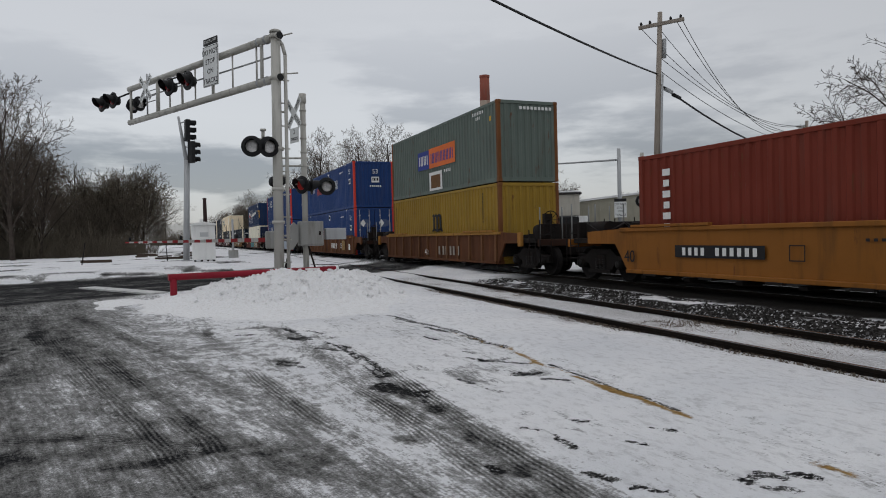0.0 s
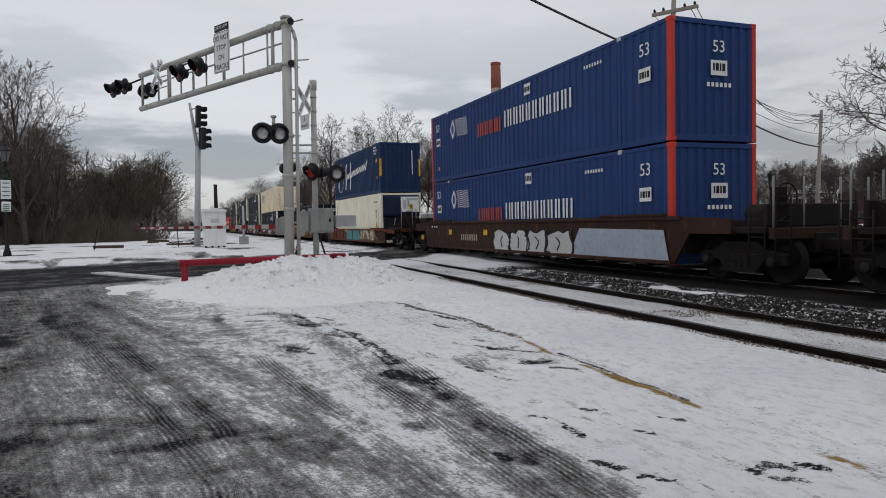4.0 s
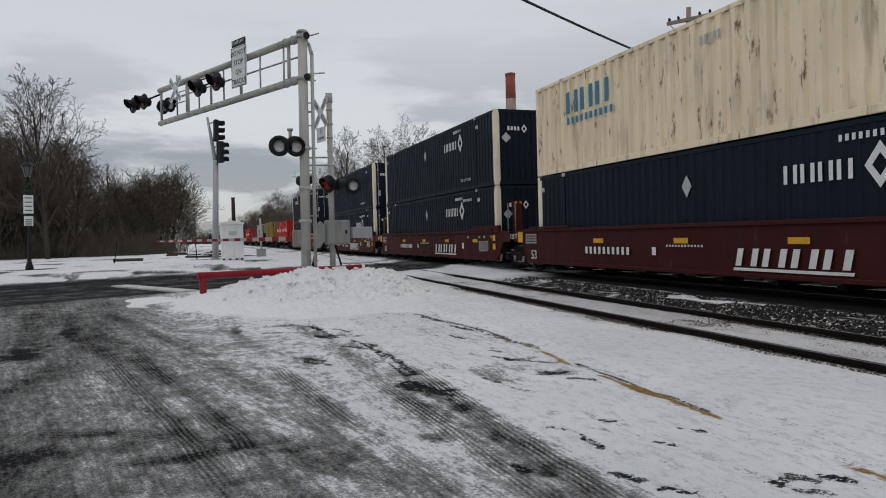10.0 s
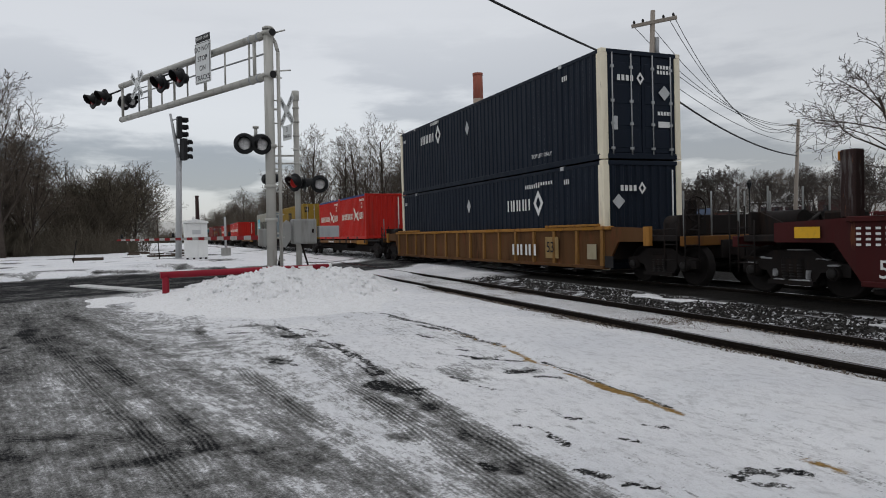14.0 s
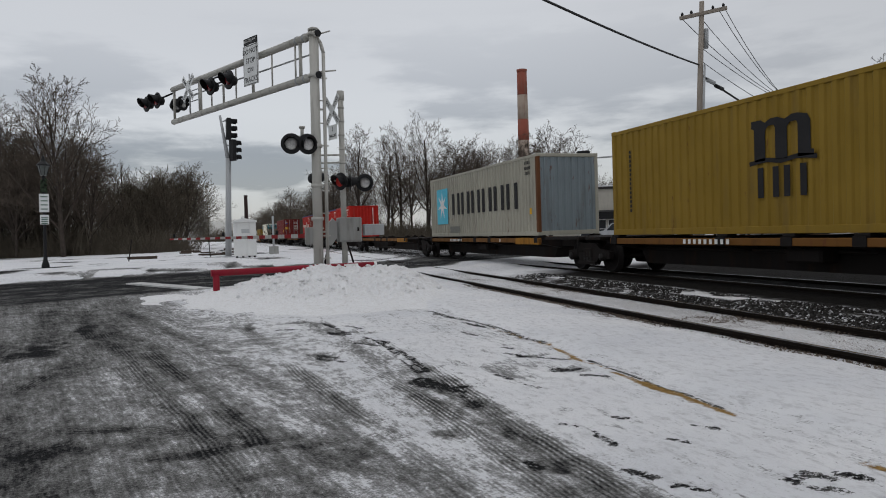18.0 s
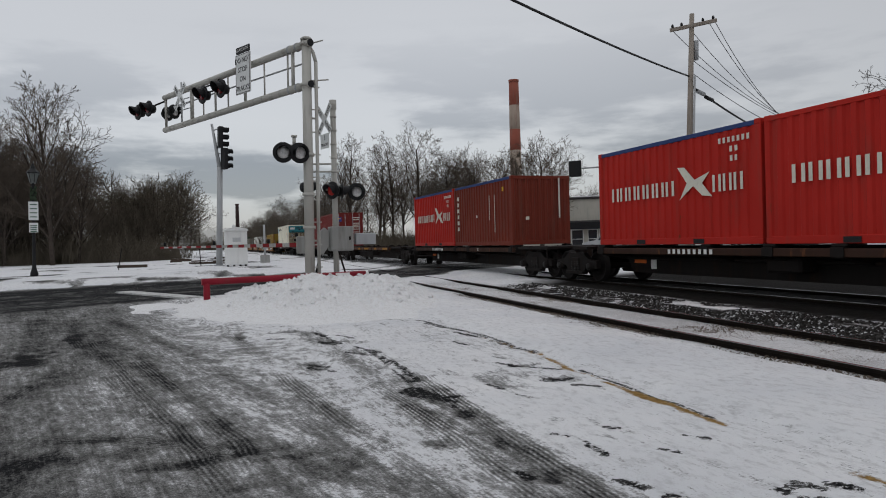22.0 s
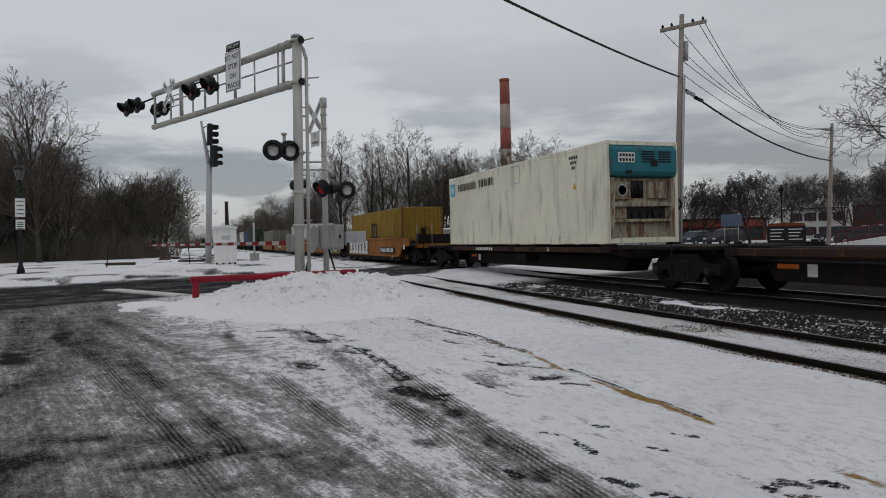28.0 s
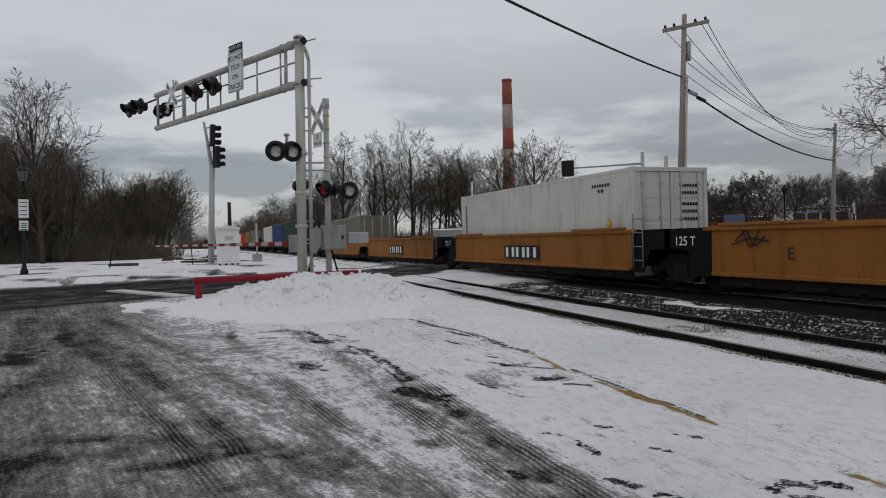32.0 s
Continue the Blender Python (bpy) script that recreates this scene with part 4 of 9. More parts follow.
def truck(parent, y, snowy=False):
    t = part("truck", shared("truck_bolster", lambda bm: (bevel_box(bm, -1.12, 1.12, -0.24, 0.24, 0.42, 0.72, 0.03), tube(bm, (0, 0, 0.7), (0, 0, 0.95), 0.25, seg=16)), steel_dark), steel_dark, parent, "dark rusty freight truck", (0, y, 0))
    for s in (-1, 1):
        def frame_side(bm, s=s):
            o = [(-1.18, 0.40), (-1.18, 0.62), (-0.72, 0.68), (-0.45, 0.86), (0.45, 0.86), (0.72, 0.68), (1.18, 0.62), (1.18, 0.40), (0.98, 0.40), (0.82, 0.50), (0.60, 0.46), (0.42, 0.20), (-0.42, 0.20), (-0.60, 0.46), (-0.82, 0.50), (-0.98, 0.40)]
            prism(bm, o, "x", s * 0.93, s * 1.08)
            for yy in (-0.89, 0.89):
                tube(bm, (s * 0.9, yy, 0.46), (s * 1.17, yy, 0.46), 0.13, seg=14)
            box(bm, s * 1.06, s * 1.16, -0.5, 0.5, 0.22, 0.30)
        part("side_frame", shared("side_frame%d" % s, frame_side, steel_dark), steel_dark, t)
        for yy in (-0.89, 0.89):
            cap = shared("bearing_cap%d" % s, lambda bm, s=s: lathe(bm, [(0.10, 0), (0.10, 0.03), (0.07, 0.05), (0.02, 0.055)], (s, 0, 0), (0, 0, 0), 14), spring_steel)
            part("bearing_cap", cap, spring_steel, t, at=(s * 1.171, yy, 0.46))
        for yy in (-0.17, 0.0, 0.17):
            def coil(bm, s=s, yy=yy):
                rings = []
                for i in range(6):
                    rings += [(r, i * 0.055 + z) for r, z in ((0.045, 0), (0.075, 0.012), (0.075, 0.028), (0.045, 0.04))]
                lathe(bm, rings, (0, 0, 1), (s * 1.06, yy, 0.29), 10)
            part("spring", shared("spring%d_%d" % (s, yy * 100), coil, spring_steel), spring_steel, t)
    if snowy:
        # snow packed on the ledges of the frame that faces the wind
        rp = random.Random(17)
        for yy, zz, wy, wz in ((-0.20, 0.305, 0.22, 0.014), (0.26, 0.31, 0.12, 0.012), (-0.62, 0.70, 0.12, 0.014), (0.60, 0.71, 0.14, 0.014), (-0.12, 0.87, 0.22, 0.010), (-0.36, 0.42, 0.025, 0.08), (0.36, 0.44, 0.02, 0.07), (0.90, 0.60, 0.10, 0.012), (-0.88, 0.60, 0.11, 0.012)):
            bm = bmesh.new()
            bevel_box(bm, -1.15 if zz < 0.65 else -1.085, -0.96, yy - wy, yy + wy, zz - wz, zz + wz, 0.012)
            for v in bm.verts:
                v.co += Vector((rp.uniform(-0.02, 0.01), rp.uniform(-0.03, 0.03), rp.uniform(-0.012, 0.012)))
            part("packed_snow", bm, caked_snow, t, "dirty packed snow")
    for yy in (-0.89, 0.89):
        def wheels(bm):
            tube(bm, (-0.95, 0, 0), (0.95, 0, 0), 0.085, seg=12)
            for s in (-1, 1):
                lathe(bm, [(0.09, -0.09), (0.17, -0.09), (0.19, -0.02), (0.38, 0.01), (0.40, -0.07), (0.455, -0.07), (0.46, 0.05), (0.485, 0.055), (0.485, 0.075), (0.40, 0.075), (0.38, 0.03), (0.19, 0.03), (0.17, 0.05), (0.09, 0.05)], (-s, 0, 0), (s * 0.77, 0, 0), 28)
                for i in range(5):
                    a = 2 * math.pi * i / 5
                    tube(bm, (s * 0.845, 0.13 * math.cos(a), 0.13 * math.sin(a)), (s * 0.875, 0.13 * math.cos(a), 0.13 * math.sin(a)), 0.018, seg=6)
        ws = part("wheelset", shared("wheelset", wheels, steel_worn), steel_worn, t, "worn steel wheels on an axle", (0, yy, 0.46))
        WHEELS.append((ws, parent, y + yy))
    return t


def coupler(parent, y, way):
    def build(bm):
        bevel_box(bm, -0.13, 0.13, min(0, way * 0.75), max(0, way * 0.75), 0.68, 0.92, 0.03)
        prism(bm, [(-0.2, way * 0.70), (0.22, way * 0.70), (0.24, way * 0.9), (0.08, way * 1.06), (-0.06, way * 0.92), (-0.2, way * 0.98)], "z", 0.62, 0.98)
        tube(bm, (0.3, 0, 0.8), (0.34, way * 0.5, 0.45), 0.03, seg=6)
        tube(bm, (0.34, way * 0.5, 0.45), (0.3, way * 0.95, 0.5), 0.03, seg=6)
    part("coupler", shared("coupler%d" % way, build, steel_dark), steel_dark, parent, at=(0, y, 0))


def ladder(parent, x, y, z0, z1, material, wide=0.4, along="x"):
    def build(bm):
        d = (wide / 2, 0) if along == "x" else (0, wide / 2)
        for s in (-1, 1):
            tube(bm, (s * d[0], s * d[1], z0), (s * d[0], s * d[1], z1), 0.018, seg=6)
        n = max(2, round((z1 - z0) / 0.32))
        for i in range(n):
            zz = z0 + (i + 0.6) * (z1 - z0) / n
            tube(bm, (-d[0], -d[1], zz), (d[0], d[1], zz), 0.014, seg=6)
    part("ladder", shared("ladder%s_%d_%d_%d" % (along, z0 * 100, z1 * 100, wide * 100), build, material), material, parent, at=(x, y, 0))


def well_car(u, well, colour, style, label, front=3.72, rear=3.72, trucks=(True, True), truck_at=(1.75, 1.75), amount=0.6, rust=0.5, top=1.40, low=0.32, square=False, trim=None):
    """A container well car: deep sides between two raised end platforms; y = 0 is the well's leading end."""
    m = coat("well_%s_%02d%02d%02d" % (style, *[round(c * 99) for c in colour]), colour, 0.6, (0.035, 0.028, 0.024), amount, rust)
    rusty = colour == CAR_BROWN
    panel_m, rib_m, chord_m = (brown_panel, brown_rib, brown_chord) if rusty and style == "ribbed" else (rusted_panel, rib_paint, chord_paint) if style == "ribbed" else (m, m, m)
    chord_m = trim or chord_m
    c = thing("well_car", (0, 0, 0), label, "well car", "cars of the freight train")
    rolling(c, u)
    c["half"] = 1.47
    L = well
    a, b = truck_at
    for s in (-1, 1):
        bm = bmesh.new()
        under = min(1.02, top - 0.22)
        o = [(-a - 0.1, under), (-a - 0.1, top - 0.06), (-0.35, top), (L + 0.35, top), (L + b + 0.1, top - 0.06), (L + b + 0.1, under), (L + 0.62, under), (L + 0.10, low), (-0.10, low), (-0.62, under)]
        if square:
            o[6:] = [(L + 0.2, under), (L + 0.2, low), (-0.2, low), (-0.2, under)]
        prism(bm, o, "x", s * 1.37, s * 1.43)
        part("side_wall", bm, panel_m, c)
        bm = bmesh.new()
        bevel_box(bm, min(s * 1.34, s * 1.50), max(s * 1.34, s * 1.50), -0.35, L + 0.35, top - 0.075, top + 0.02, 0.012)
        part("top_chord", bm, chord_m, c)
        bm = bmesh.new()
        bevel_box(bm, min(s * 1.30, s * 1.52), max(s * 1.30, s * 1.52), -0.08, L + 0.08, low - 0.02, low + 0.07, 0.012)
        part("bottom_sill", bm, panel_m, c)
        if style == "ribbed":
            n = round(L / 1.18)
            rib = shared("rib%d_%d" % (s, top * 100), lambda bm, s=s: prism(bm, [(s * 1.43, low + 0.07), (s * 1.50, low + 0.07), (s * 1.485, top - 0.08), (s * 1.43, top - 0.08)], "y", -0.06, 0.06), rib_m)
            for i in range(n + 1):
                part("rib", rib, rib_m, c, at=(0, L * i / n, 0))
        elif style == "panel":
            n = round(L / 1.15)
            rib = shared("seam%d_%d" % (s, top * 100), lambda bm, s=s: prism(bm, [(s * 1.43, low + 0.07), (s * 1.462, low + 0.07), (s * 1.455, top - 0.08), (s * 1.43, top - 0.08)], "y", -0.045, 0.045), m)
            for i in range(1, n):
                part("seam_plate", rib, m, c, at=(0, L * i / n, 0))
        for y0 in (0.15, L - 2.75):
            bm = bmesh.new()
            bevel_box(bm, min(s * 1.40, s * 1.53), max(s * 1.40, s * 1.53), y0, y0 + 2.6, top + 0.024, top + 0.085, 0.008)
            part("guide_plate", bm, chord_m, c)
        if style == "ribbed":
            for y0, way in ((0.0, -1), (L, 1)):
                ta = a if way < 0 else b
                bm = bmesh.new()
                bevel_box(bm, min(s * 1.38, s * 1.49), max(s * 1.38, s * 1.49), min(y0 + way * (ta - 0.1), y0 + way * (ta + 0.12)), max(y0 + way * (ta - 0.1), y0 + way * (ta + 0.12)), 0.92, top - 0.02, 0.012)
                part("end_post", bm, chord_m, c)
        if low > 0.4:
            bm = bmesh.new()
            bevel_box(bm, min(s * 1.28, s * 1.36), max(s * 1.28, s * 1.36), 0.0, L, 0.20, low + 0.05, 0.01)
            part("lower_sill", bm, steel_dark, c)
        n = round(L / 1.9)
        foot = shared("step%d" % s, lambda bm, s=s: bevel_box(bm, min(s * 1.44, s * 1.56), max(s * 1.44, s * 1.56), -0.2, 0.2, low - 0.06, low - 0.01, 0.008), steel_dark)
        for i in range(n):
            part("foot_plate", foot, steel_dark, c, at=(0, (i + 0.5) * L / n, 0))
    beam = shared("floor_beam", lambda bm: bevel_box(bm, -1.36, 1.36, -0.1, 0.1, 0.17, 0.255, 0.01), steel_dark)
    for i in range(round(L / 1.5) + 1):
        part("floor_beam", beam, steel_dark, c, at=(0, max(0.12, min(L - 0.12, i * 1.5)), 0))
    for way, y0, ext, tr, ta in ((-1, 0, front, trucks[0], a), (1, L, rear, trucks[1], b)):
        bm = bmesh.new()
        bevel_box(bm, -1.36, 1.36, min(y0 + way * 0.36, y0 + way * (ta + 0.9)), max(y0 + way * 0.36, y0 + way * (ta + 0.9)), 1.03, 1.16, 0.015)
        bevel_box(bm, -1.36, 1.36, min(y0 + way * 0.28, y0 + way * 0.36), max(y0 + way * 0.28, y0 + way * 0.36), 0.55, 1.30, 0.015)
        part("end_platform", bm, steel_dark, c)
        bm = bmesh.new()
        bevel_box(bm, -0.34, 0.34, min(y0 + way * 0.3, y0 + way * (ext - 0.75)), max(y0 + way * 0.3, y0 + way * (ext - 0.75)), 0.62, 1.04, 0.02)
        part("draft_sill", bm, steel_dark, c)
        if tr:
            truck(c, y0 + way * ta, colour in (MAROON, CAR_RED))
        if ext > 2.5:
            coupler(c, y0 + way * (ext - 0.85), way)
            bm = bmesh.new()
            bevel_box(bm, -1.38, 1.38, min(y0 + way * (ext - 0.95), y0 + way * (ext - 0.8)), max(y0 + way * (ext - 0.95), y0 + way * (ext - 0.8)), 0.92, 1.14, 0.012)
            part("end_sill", bm, m, c)
            for s in (-1, 1):
                ladder(c, s * 1.2, y0 + way * (ext - 0.76), 0.4, 1.75, steel_dark)
                ladder(c, s * 1.42, y0 + way * (ext - 1.2), 0.4, 1.45, steel_dark, along="y")
            bm = bmesh.new()
            for x0, x1 in ((-1.3, -0.5), (0.5, 1.3)):
                yy = y0 + way * (ext - 0.9)
                for x in (x0, x1):
                    bm = bmesh.new()
                    tube(bm, (x, yy, 1.1), (x, yy, 2.15), 0.022, seg=6)
                    part("handrail", bm, pale_rail, c)
            if way < 0:
                bm = bmesh.new()
                for i in range(16):
                    a0, a1 = 2 * math.pi * i / 16, 2 * math.pi * (i + 1) / 16
                    yy = y0 + way * (ext - 1.0)
                    tube(bm, (-0.85 + 0.28 * math.cos(a0), yy, 1.75 + 0.28 * math.sin(a0)), (-0.85 + 0.28 * math.cos(a1), yy, 1.75 + 0.28 * math.sin(a1)), 0.016, seg=5)
                for i in range(4):
                    a0 = math.pi * i / 4
                    tube(bm, (-0.85 + 0.28 * math.cos(a0), yy, 1.75 + 0.28 * math.sin(a0)), (-0.85 - 0.28 * math.cos(a0), yy, 1.75 - 0.28 * math.sin(a0)), 0.01, seg=5)
                tube(bm, (-0.85, yy, 1.75), (-0.85, yy + 0.2, 1.75), 0.03, seg=8)
                box(bm, -0.98, -0.72, yy + 0.12, yy + 0.3, 1.1, 1.95)
                part("brake_wheel", bm, steel_dark, c, "hand brake wheel and housing")
            bm = bmesh.new()
            bevel_box(bm, 0.2, 0.75, y0 + way * (ext - 1.9) - 0.3, y0 + way * (ext - 1.9) + 0.3, 1.16, 1.6, 0.04)
            tube(bm, (0.3, y0 + way * (ext - 1.7), 1.35), (-0.6, y0 + way * (ext - 1.5), 1.25), 0.05, seg=8)
            part("brake_valve", bm, steel_dark, c)
            mid = y0 + way * (ext - 1.55)
            bm = bmesh.new()
            tube(bm, (-0.75, mid - 0.42, 1.42), (-0.75, mid + 0.42, 1.42), 0.21, seg=14)
            part("air_reservoir", bm, steel_dark, c)
            bm = bmesh.new()
            bevel_box(bm, -1.25, 1.25, mid + way * 0.42 - 0.05, mid + way * 0.42 + 0.05, 1.16, 1.62, 0.02)
            for x in (-1.0, -0.35, 0.35, 1.0):
                prism(bm, [(mid - way * 0.7, 1.16), (mid + way * 0.40, 1.16), (mid + way * 0.40, 1.62)], "x", x - 0.02, x + 0.02)
            part("bulkhead", bm, steel_dark, c)
            bm = bmesh.new()
            pipe(bm, [Vector((-1.1, mid - 0.6, 1.25)), Vector((-0.2, mid - 0.3, 1.55)), Vector((0.5, mid + 0.2, 1.3)), Vector((1.1, mid + 0.6, 1.4))], 0.035, 6)
            pipe(bm, [Vector((0.9, mid - 0.8, 0.6)), Vector((-0.2, mid, 0.55)), Vector((-1.0, mid + 0.8, 0.7))], 0.04, 6)
            part("brake_pipe", bm, steel_dark, c)
    return c


def spine_car(u, length, colour, label, trucks=(True, True), front=1.55, rear=1.55, rust=0.5):
    """An articulated spine car: one narrow centre beam with outrigger arms and a thin side sill."""
    m = coat("spine_%02d%02d%02d" % tuple(round(c * 99) for c in colour), colour, 0.6, (0.03, 0.024, 0.02), 0.8, rust)
    c = thing("spine_car", (0, 0, 0), label, "spine car", "cars of the freight train")
    rolling(c, u)
    c["half"] = 1.30
    L = length
    bm = bmesh.new()
    bevel_box(bm, -0.33, 0.33, -front + 0.1, L + rear - 0.1, 0.72, 1.02, 0.02)
    part("centre_sill", bm, steel_dark, c, "dark centre beam")
    bm = bmesh.new()
    prism(bm, [(0.2, 0.74), (0.5, 0.30), (L - 0.5, 0.30), (L - 0.2, 0.74)], "x", -0.40, 0.40)
    part("belly_sill", bm, steel_dark, c, "deep dark belly of the centre beam")
    for s in (-1, 1):
        bm = bmesh.new()
        bevel_box(bm, min(s * 1.16, s * 1.28), max(s * 1.16, s * 1.28), 0.0, L, 0.86, 1.02, 0.012)
        part("side_sill", bm, m, c)
        if colour[0] > 0.1:
            bm = bmesh.new()
            bevel_box(bm, min(s * 1.15, s * 1.295), max(s * 1.15, s * 1.295), 0.05, 1.9, 0.80, 1.03, 0.012)
            part("sill_end", bm, sill_yellow, c, "yellow end of the side sill")
        bm = bmesh.new()
        n = round(L / 0.5)
        for i in range(n):
            box(bm, min(s * 0.4, s * 1.14), max(s * 0.4, s * 1.14), L * i / n + 0.02, L * i / n + 0.10, 0.93, 0.96)
        part("walkway_grating", bm, steel_dark, c)
    arm = shared("spine_arm", lambda bm: (prism(bm, [(-1.30, 0.86), (-1.30, 1.05), (1.30, 1.05), (1.30, 0.86), (0.34, 0.66), (-0.34, 0.66)], "y", -0.14, 0.14)), steel_dark)
    foot = shared("container_pad", lambda bm: (bevel_box(bm, -0.14, 0.14, -0.16, 0.16, 1.05, 1.108, 0.01), bevel_box(bm, -0.05, 0.05, -0.07, 0.07, 1.10, 1.16, 0.01)), steel_dark)
    for y in (0.2, L * 0.36, L / 2 - 0.12, L * 0.64, L - 0.2):
        part("cross_arm", arm, steel_dark, c, at=(0, y, 0))
        for x in (-1.1, 1.1):
            part("container_pad", foot, steel_dark, c, at=(x, y, 0))
    for way, y0, ext, tr in ((-1, 0, front, trucks[0]), (1, L, rear, trucks[1])):
        bm = bmesh.new()
        bevel_box(bm, -1.3, 1.3, min(y0 + way * 0.5, y0 + way * (ext - 0.2)), max(y0 + way * 0.5, y0 + way * (ext - 0.2)), 0.97, 1.06, 0.012)
        part("end_platform", bm, steel_dark, c)
        if tr:
            truck(c, y0 + way * (tr if isinstance(tr, float) else ext if ext < 2 else 1.55))
        if ext > 2.5:
            coupler(c, y0 + way * (ext - 0.85), way)
            for s in (-1, 1):
                ladder(c, s * 1.1, y0 + way * (ext - 0.3), 0.4, 1.1, steel_dark)
    # brake pipe and hoses under the sill
    bm = bmesh.new()
    tube(bm, (-0.5, 0.3, 0.72), (-0.5, L - 0.3, 0.72), 0.04, seg=6)
    bevel_box(bm, -0.95, -0.45, L * 0.45, L * 0.45 + 0.9, 0.5, 0.8, 0.05)
    part("brake_gear", bm, steel_dark, c)
    return c


# colours of the paint
RUST_RED, GREEN_GREY, MUSTARD = (0.160, 0.028, 0.016), (0.125, 0.155, 0.135), (0.235, 0.148, 0.020)
PACER_BLUE, NAVY, CREAM = (0.016, 0.046, 0.150), (0.011, 0.031, 0.088), (0.84, 0.72, 0.52)
DARK_NAVY, LIGHT_GREY, HOT_RED = (0.0035, 0.009, 0.019), (0.35, 0.335, 0.275), (0.42, 0.018, 0.012)
BRICK_RED, MAROON, REEFER = (0.155, 0.020, 0.018), (0.052, 0.009, 0.009), (0.76, 0.72, 0.58)
CAR_YELLOW, CAR_OCHRE, CAR_BROWN, CAR_RED = (0.25, 0.097, 0.019), (0.15, 0.066, 0.016), (0.038, 0.018, 0.012), (0.105, 0.026, 0.016)
CAR_RUST = (0.062, 0.026, 0.014)
LOW, HIGH, DECK = 0.27, 0.30 + 2.896, 1.11
F40, F53, F20 = 12.19, 16.15, 6.06
red_post = coat("red_post", (0.55, 0.05, 0.03), 0.5, amount=0.3)
rust_post = coat("rusted_post", (0.17, 0.070, 0.028), 0.75, (0.05, 0.024, 0.014), 0.8, 0.6)
white_post = coat("white_post", (0.78, 0.71, 0.55), 0.5, (0.20, 0.15, 0.08), amount=0.55, rust=0.2)
teal = coat("teal_unit", (0.03, 0.24, 0.30), 0.5, amount=0.35)
orange_mark = coat("orange_panel", (0.72, 0.16, 0.035), 0.5, amount=0.2)
blue_mark = coat("blue_panel", (0.03, 0.05, 0.25), 0.5, amount=0.2)
sky_mark = coat("sky_blue_panel", (0.10, 0.48, 0.62), 0.5, amount=0.2)
tarp = coat("blue_tarpaulin", (0.03, 0.055, 0.16), 0.6, amount=0.3)
grey_mark = coat("grey_marking", (0.45, 0.46, 0.46), 0.6, amount=0.3, scale=3)
def umax(u, z, doors, long=F53):
    c = container(u, z, long, DARK_NAVY, "dark navy domestic container with cream corner posts and white marks", doors, 0.30, 0.022, 2.59, posts=white_post, post_wide=0.1, amount=0.06, rust=0.0)
    return c


def pacer(u, z, doors=False):
    return container(u, z, F53, PACER_BLUE, "blue domestic container with red corner posts and white marks", doors, 0.33, 0.03, 2.59, posts=red_post, amount=0.25, rust=0.1)


# car by car, from the head of the train to its tail
c0 = container(1.70, LOW, F40, RUST_RED, "brick red container in a yellow well car")
w0 = well_car(1.60, 12.4, CAR_YELLOW, "smooth", "bright yellow well car with a black number plate band", rust=0.2)
c1 = container(21.57, LOW, F40, (0.30, 0.185, 0.028), "mustard yellow container with rusted corner posts under a green one", posts=rust_post, rust=0.3)
c1b = container(21.57, HIGH, F40, GREEN_GREY, "grey-green container with rusted corner posts on a yellow one", posts=rust_post, rust=0.3)
w1 = well_car(21.45, 12.4, CAR_BROWN, "ribbed", "rust brown well car with ribbed sides and worn yellow edges", trim=chord_paint)
c2, c2b = pacer(41.42, LOW, True), pacer(41.42, HIGH)
w2 = well_car(41.30, 16.4, CAR_BROWN, "ribbed", "rust brown well car with ribbed sides", rust=0.8)
c3, c3b = pacer(65.10, LOW), pacer(65.10, HIGH)
w3 = well_car(64.98, 16.4, CAR_BROWN, "smooth", "dark brown well car with white scrawl on its side")
c4 = container(90.10, LOW, F40, REEFER, "cream refrigerated container under a blue one", ribs=0.5, depth=0.004, rust=0.05)
c4b = container(90.10, HIGH, F40, NAVY, "deep blue container with flowing white marks", rust=0.1, amount=0.3)
w4 = well_car(88.80, 14.7, CAR_RED, "panel", "orange red well car with colourful scrawl", rust=0.75, amount=0.9, top=1.07, square=True)
c5 = umax(111.25, LOW, True)
w5 = well_car(111.13, 16.4, CAR_OCHRE, "ribbed", "grimy ochre well car with chalk scrawl", rust=0.8)
c6 = umax(135.10, LOW, False, F53 - 0.3)
c6b = container(135.10, HIGH, F53 - 0.3, CREAM, "rust-streaked cream container with a blue mark", False, 0.42, 0.080, 2.59, rust=0.42, amount=0.72)
w6 = well_car(134.98, 16.4, MAROON, "smooth", "maroon well car with white marks", rear=1.6, trucks=(True, True), truck_at=(1.75, 1.48), rust=0.2, top=1.44)
c7, c7b = umax(154.30, LOW, False), umax(154.30, HIGH, False)
w7 = well_car(154.18, 16.4, MAROON, "smooth", "maroon middle well of an articulated car", front=1.6, rear=1.6, trucks=(False, True), truck_at=(1.48, 1.48), rust=0.2, top=1.44)
c8, c8b = umax(173.54, LOW, True), umax(173.54, HIGH, True)
w8 = well_car(173.50, 16.4, MAROON, "smooth", "maroon end well of an articulated car", front=1.6, trucks=(False, True), truck_at=(1.48, 1.75), rust=0.2, top=1.44)
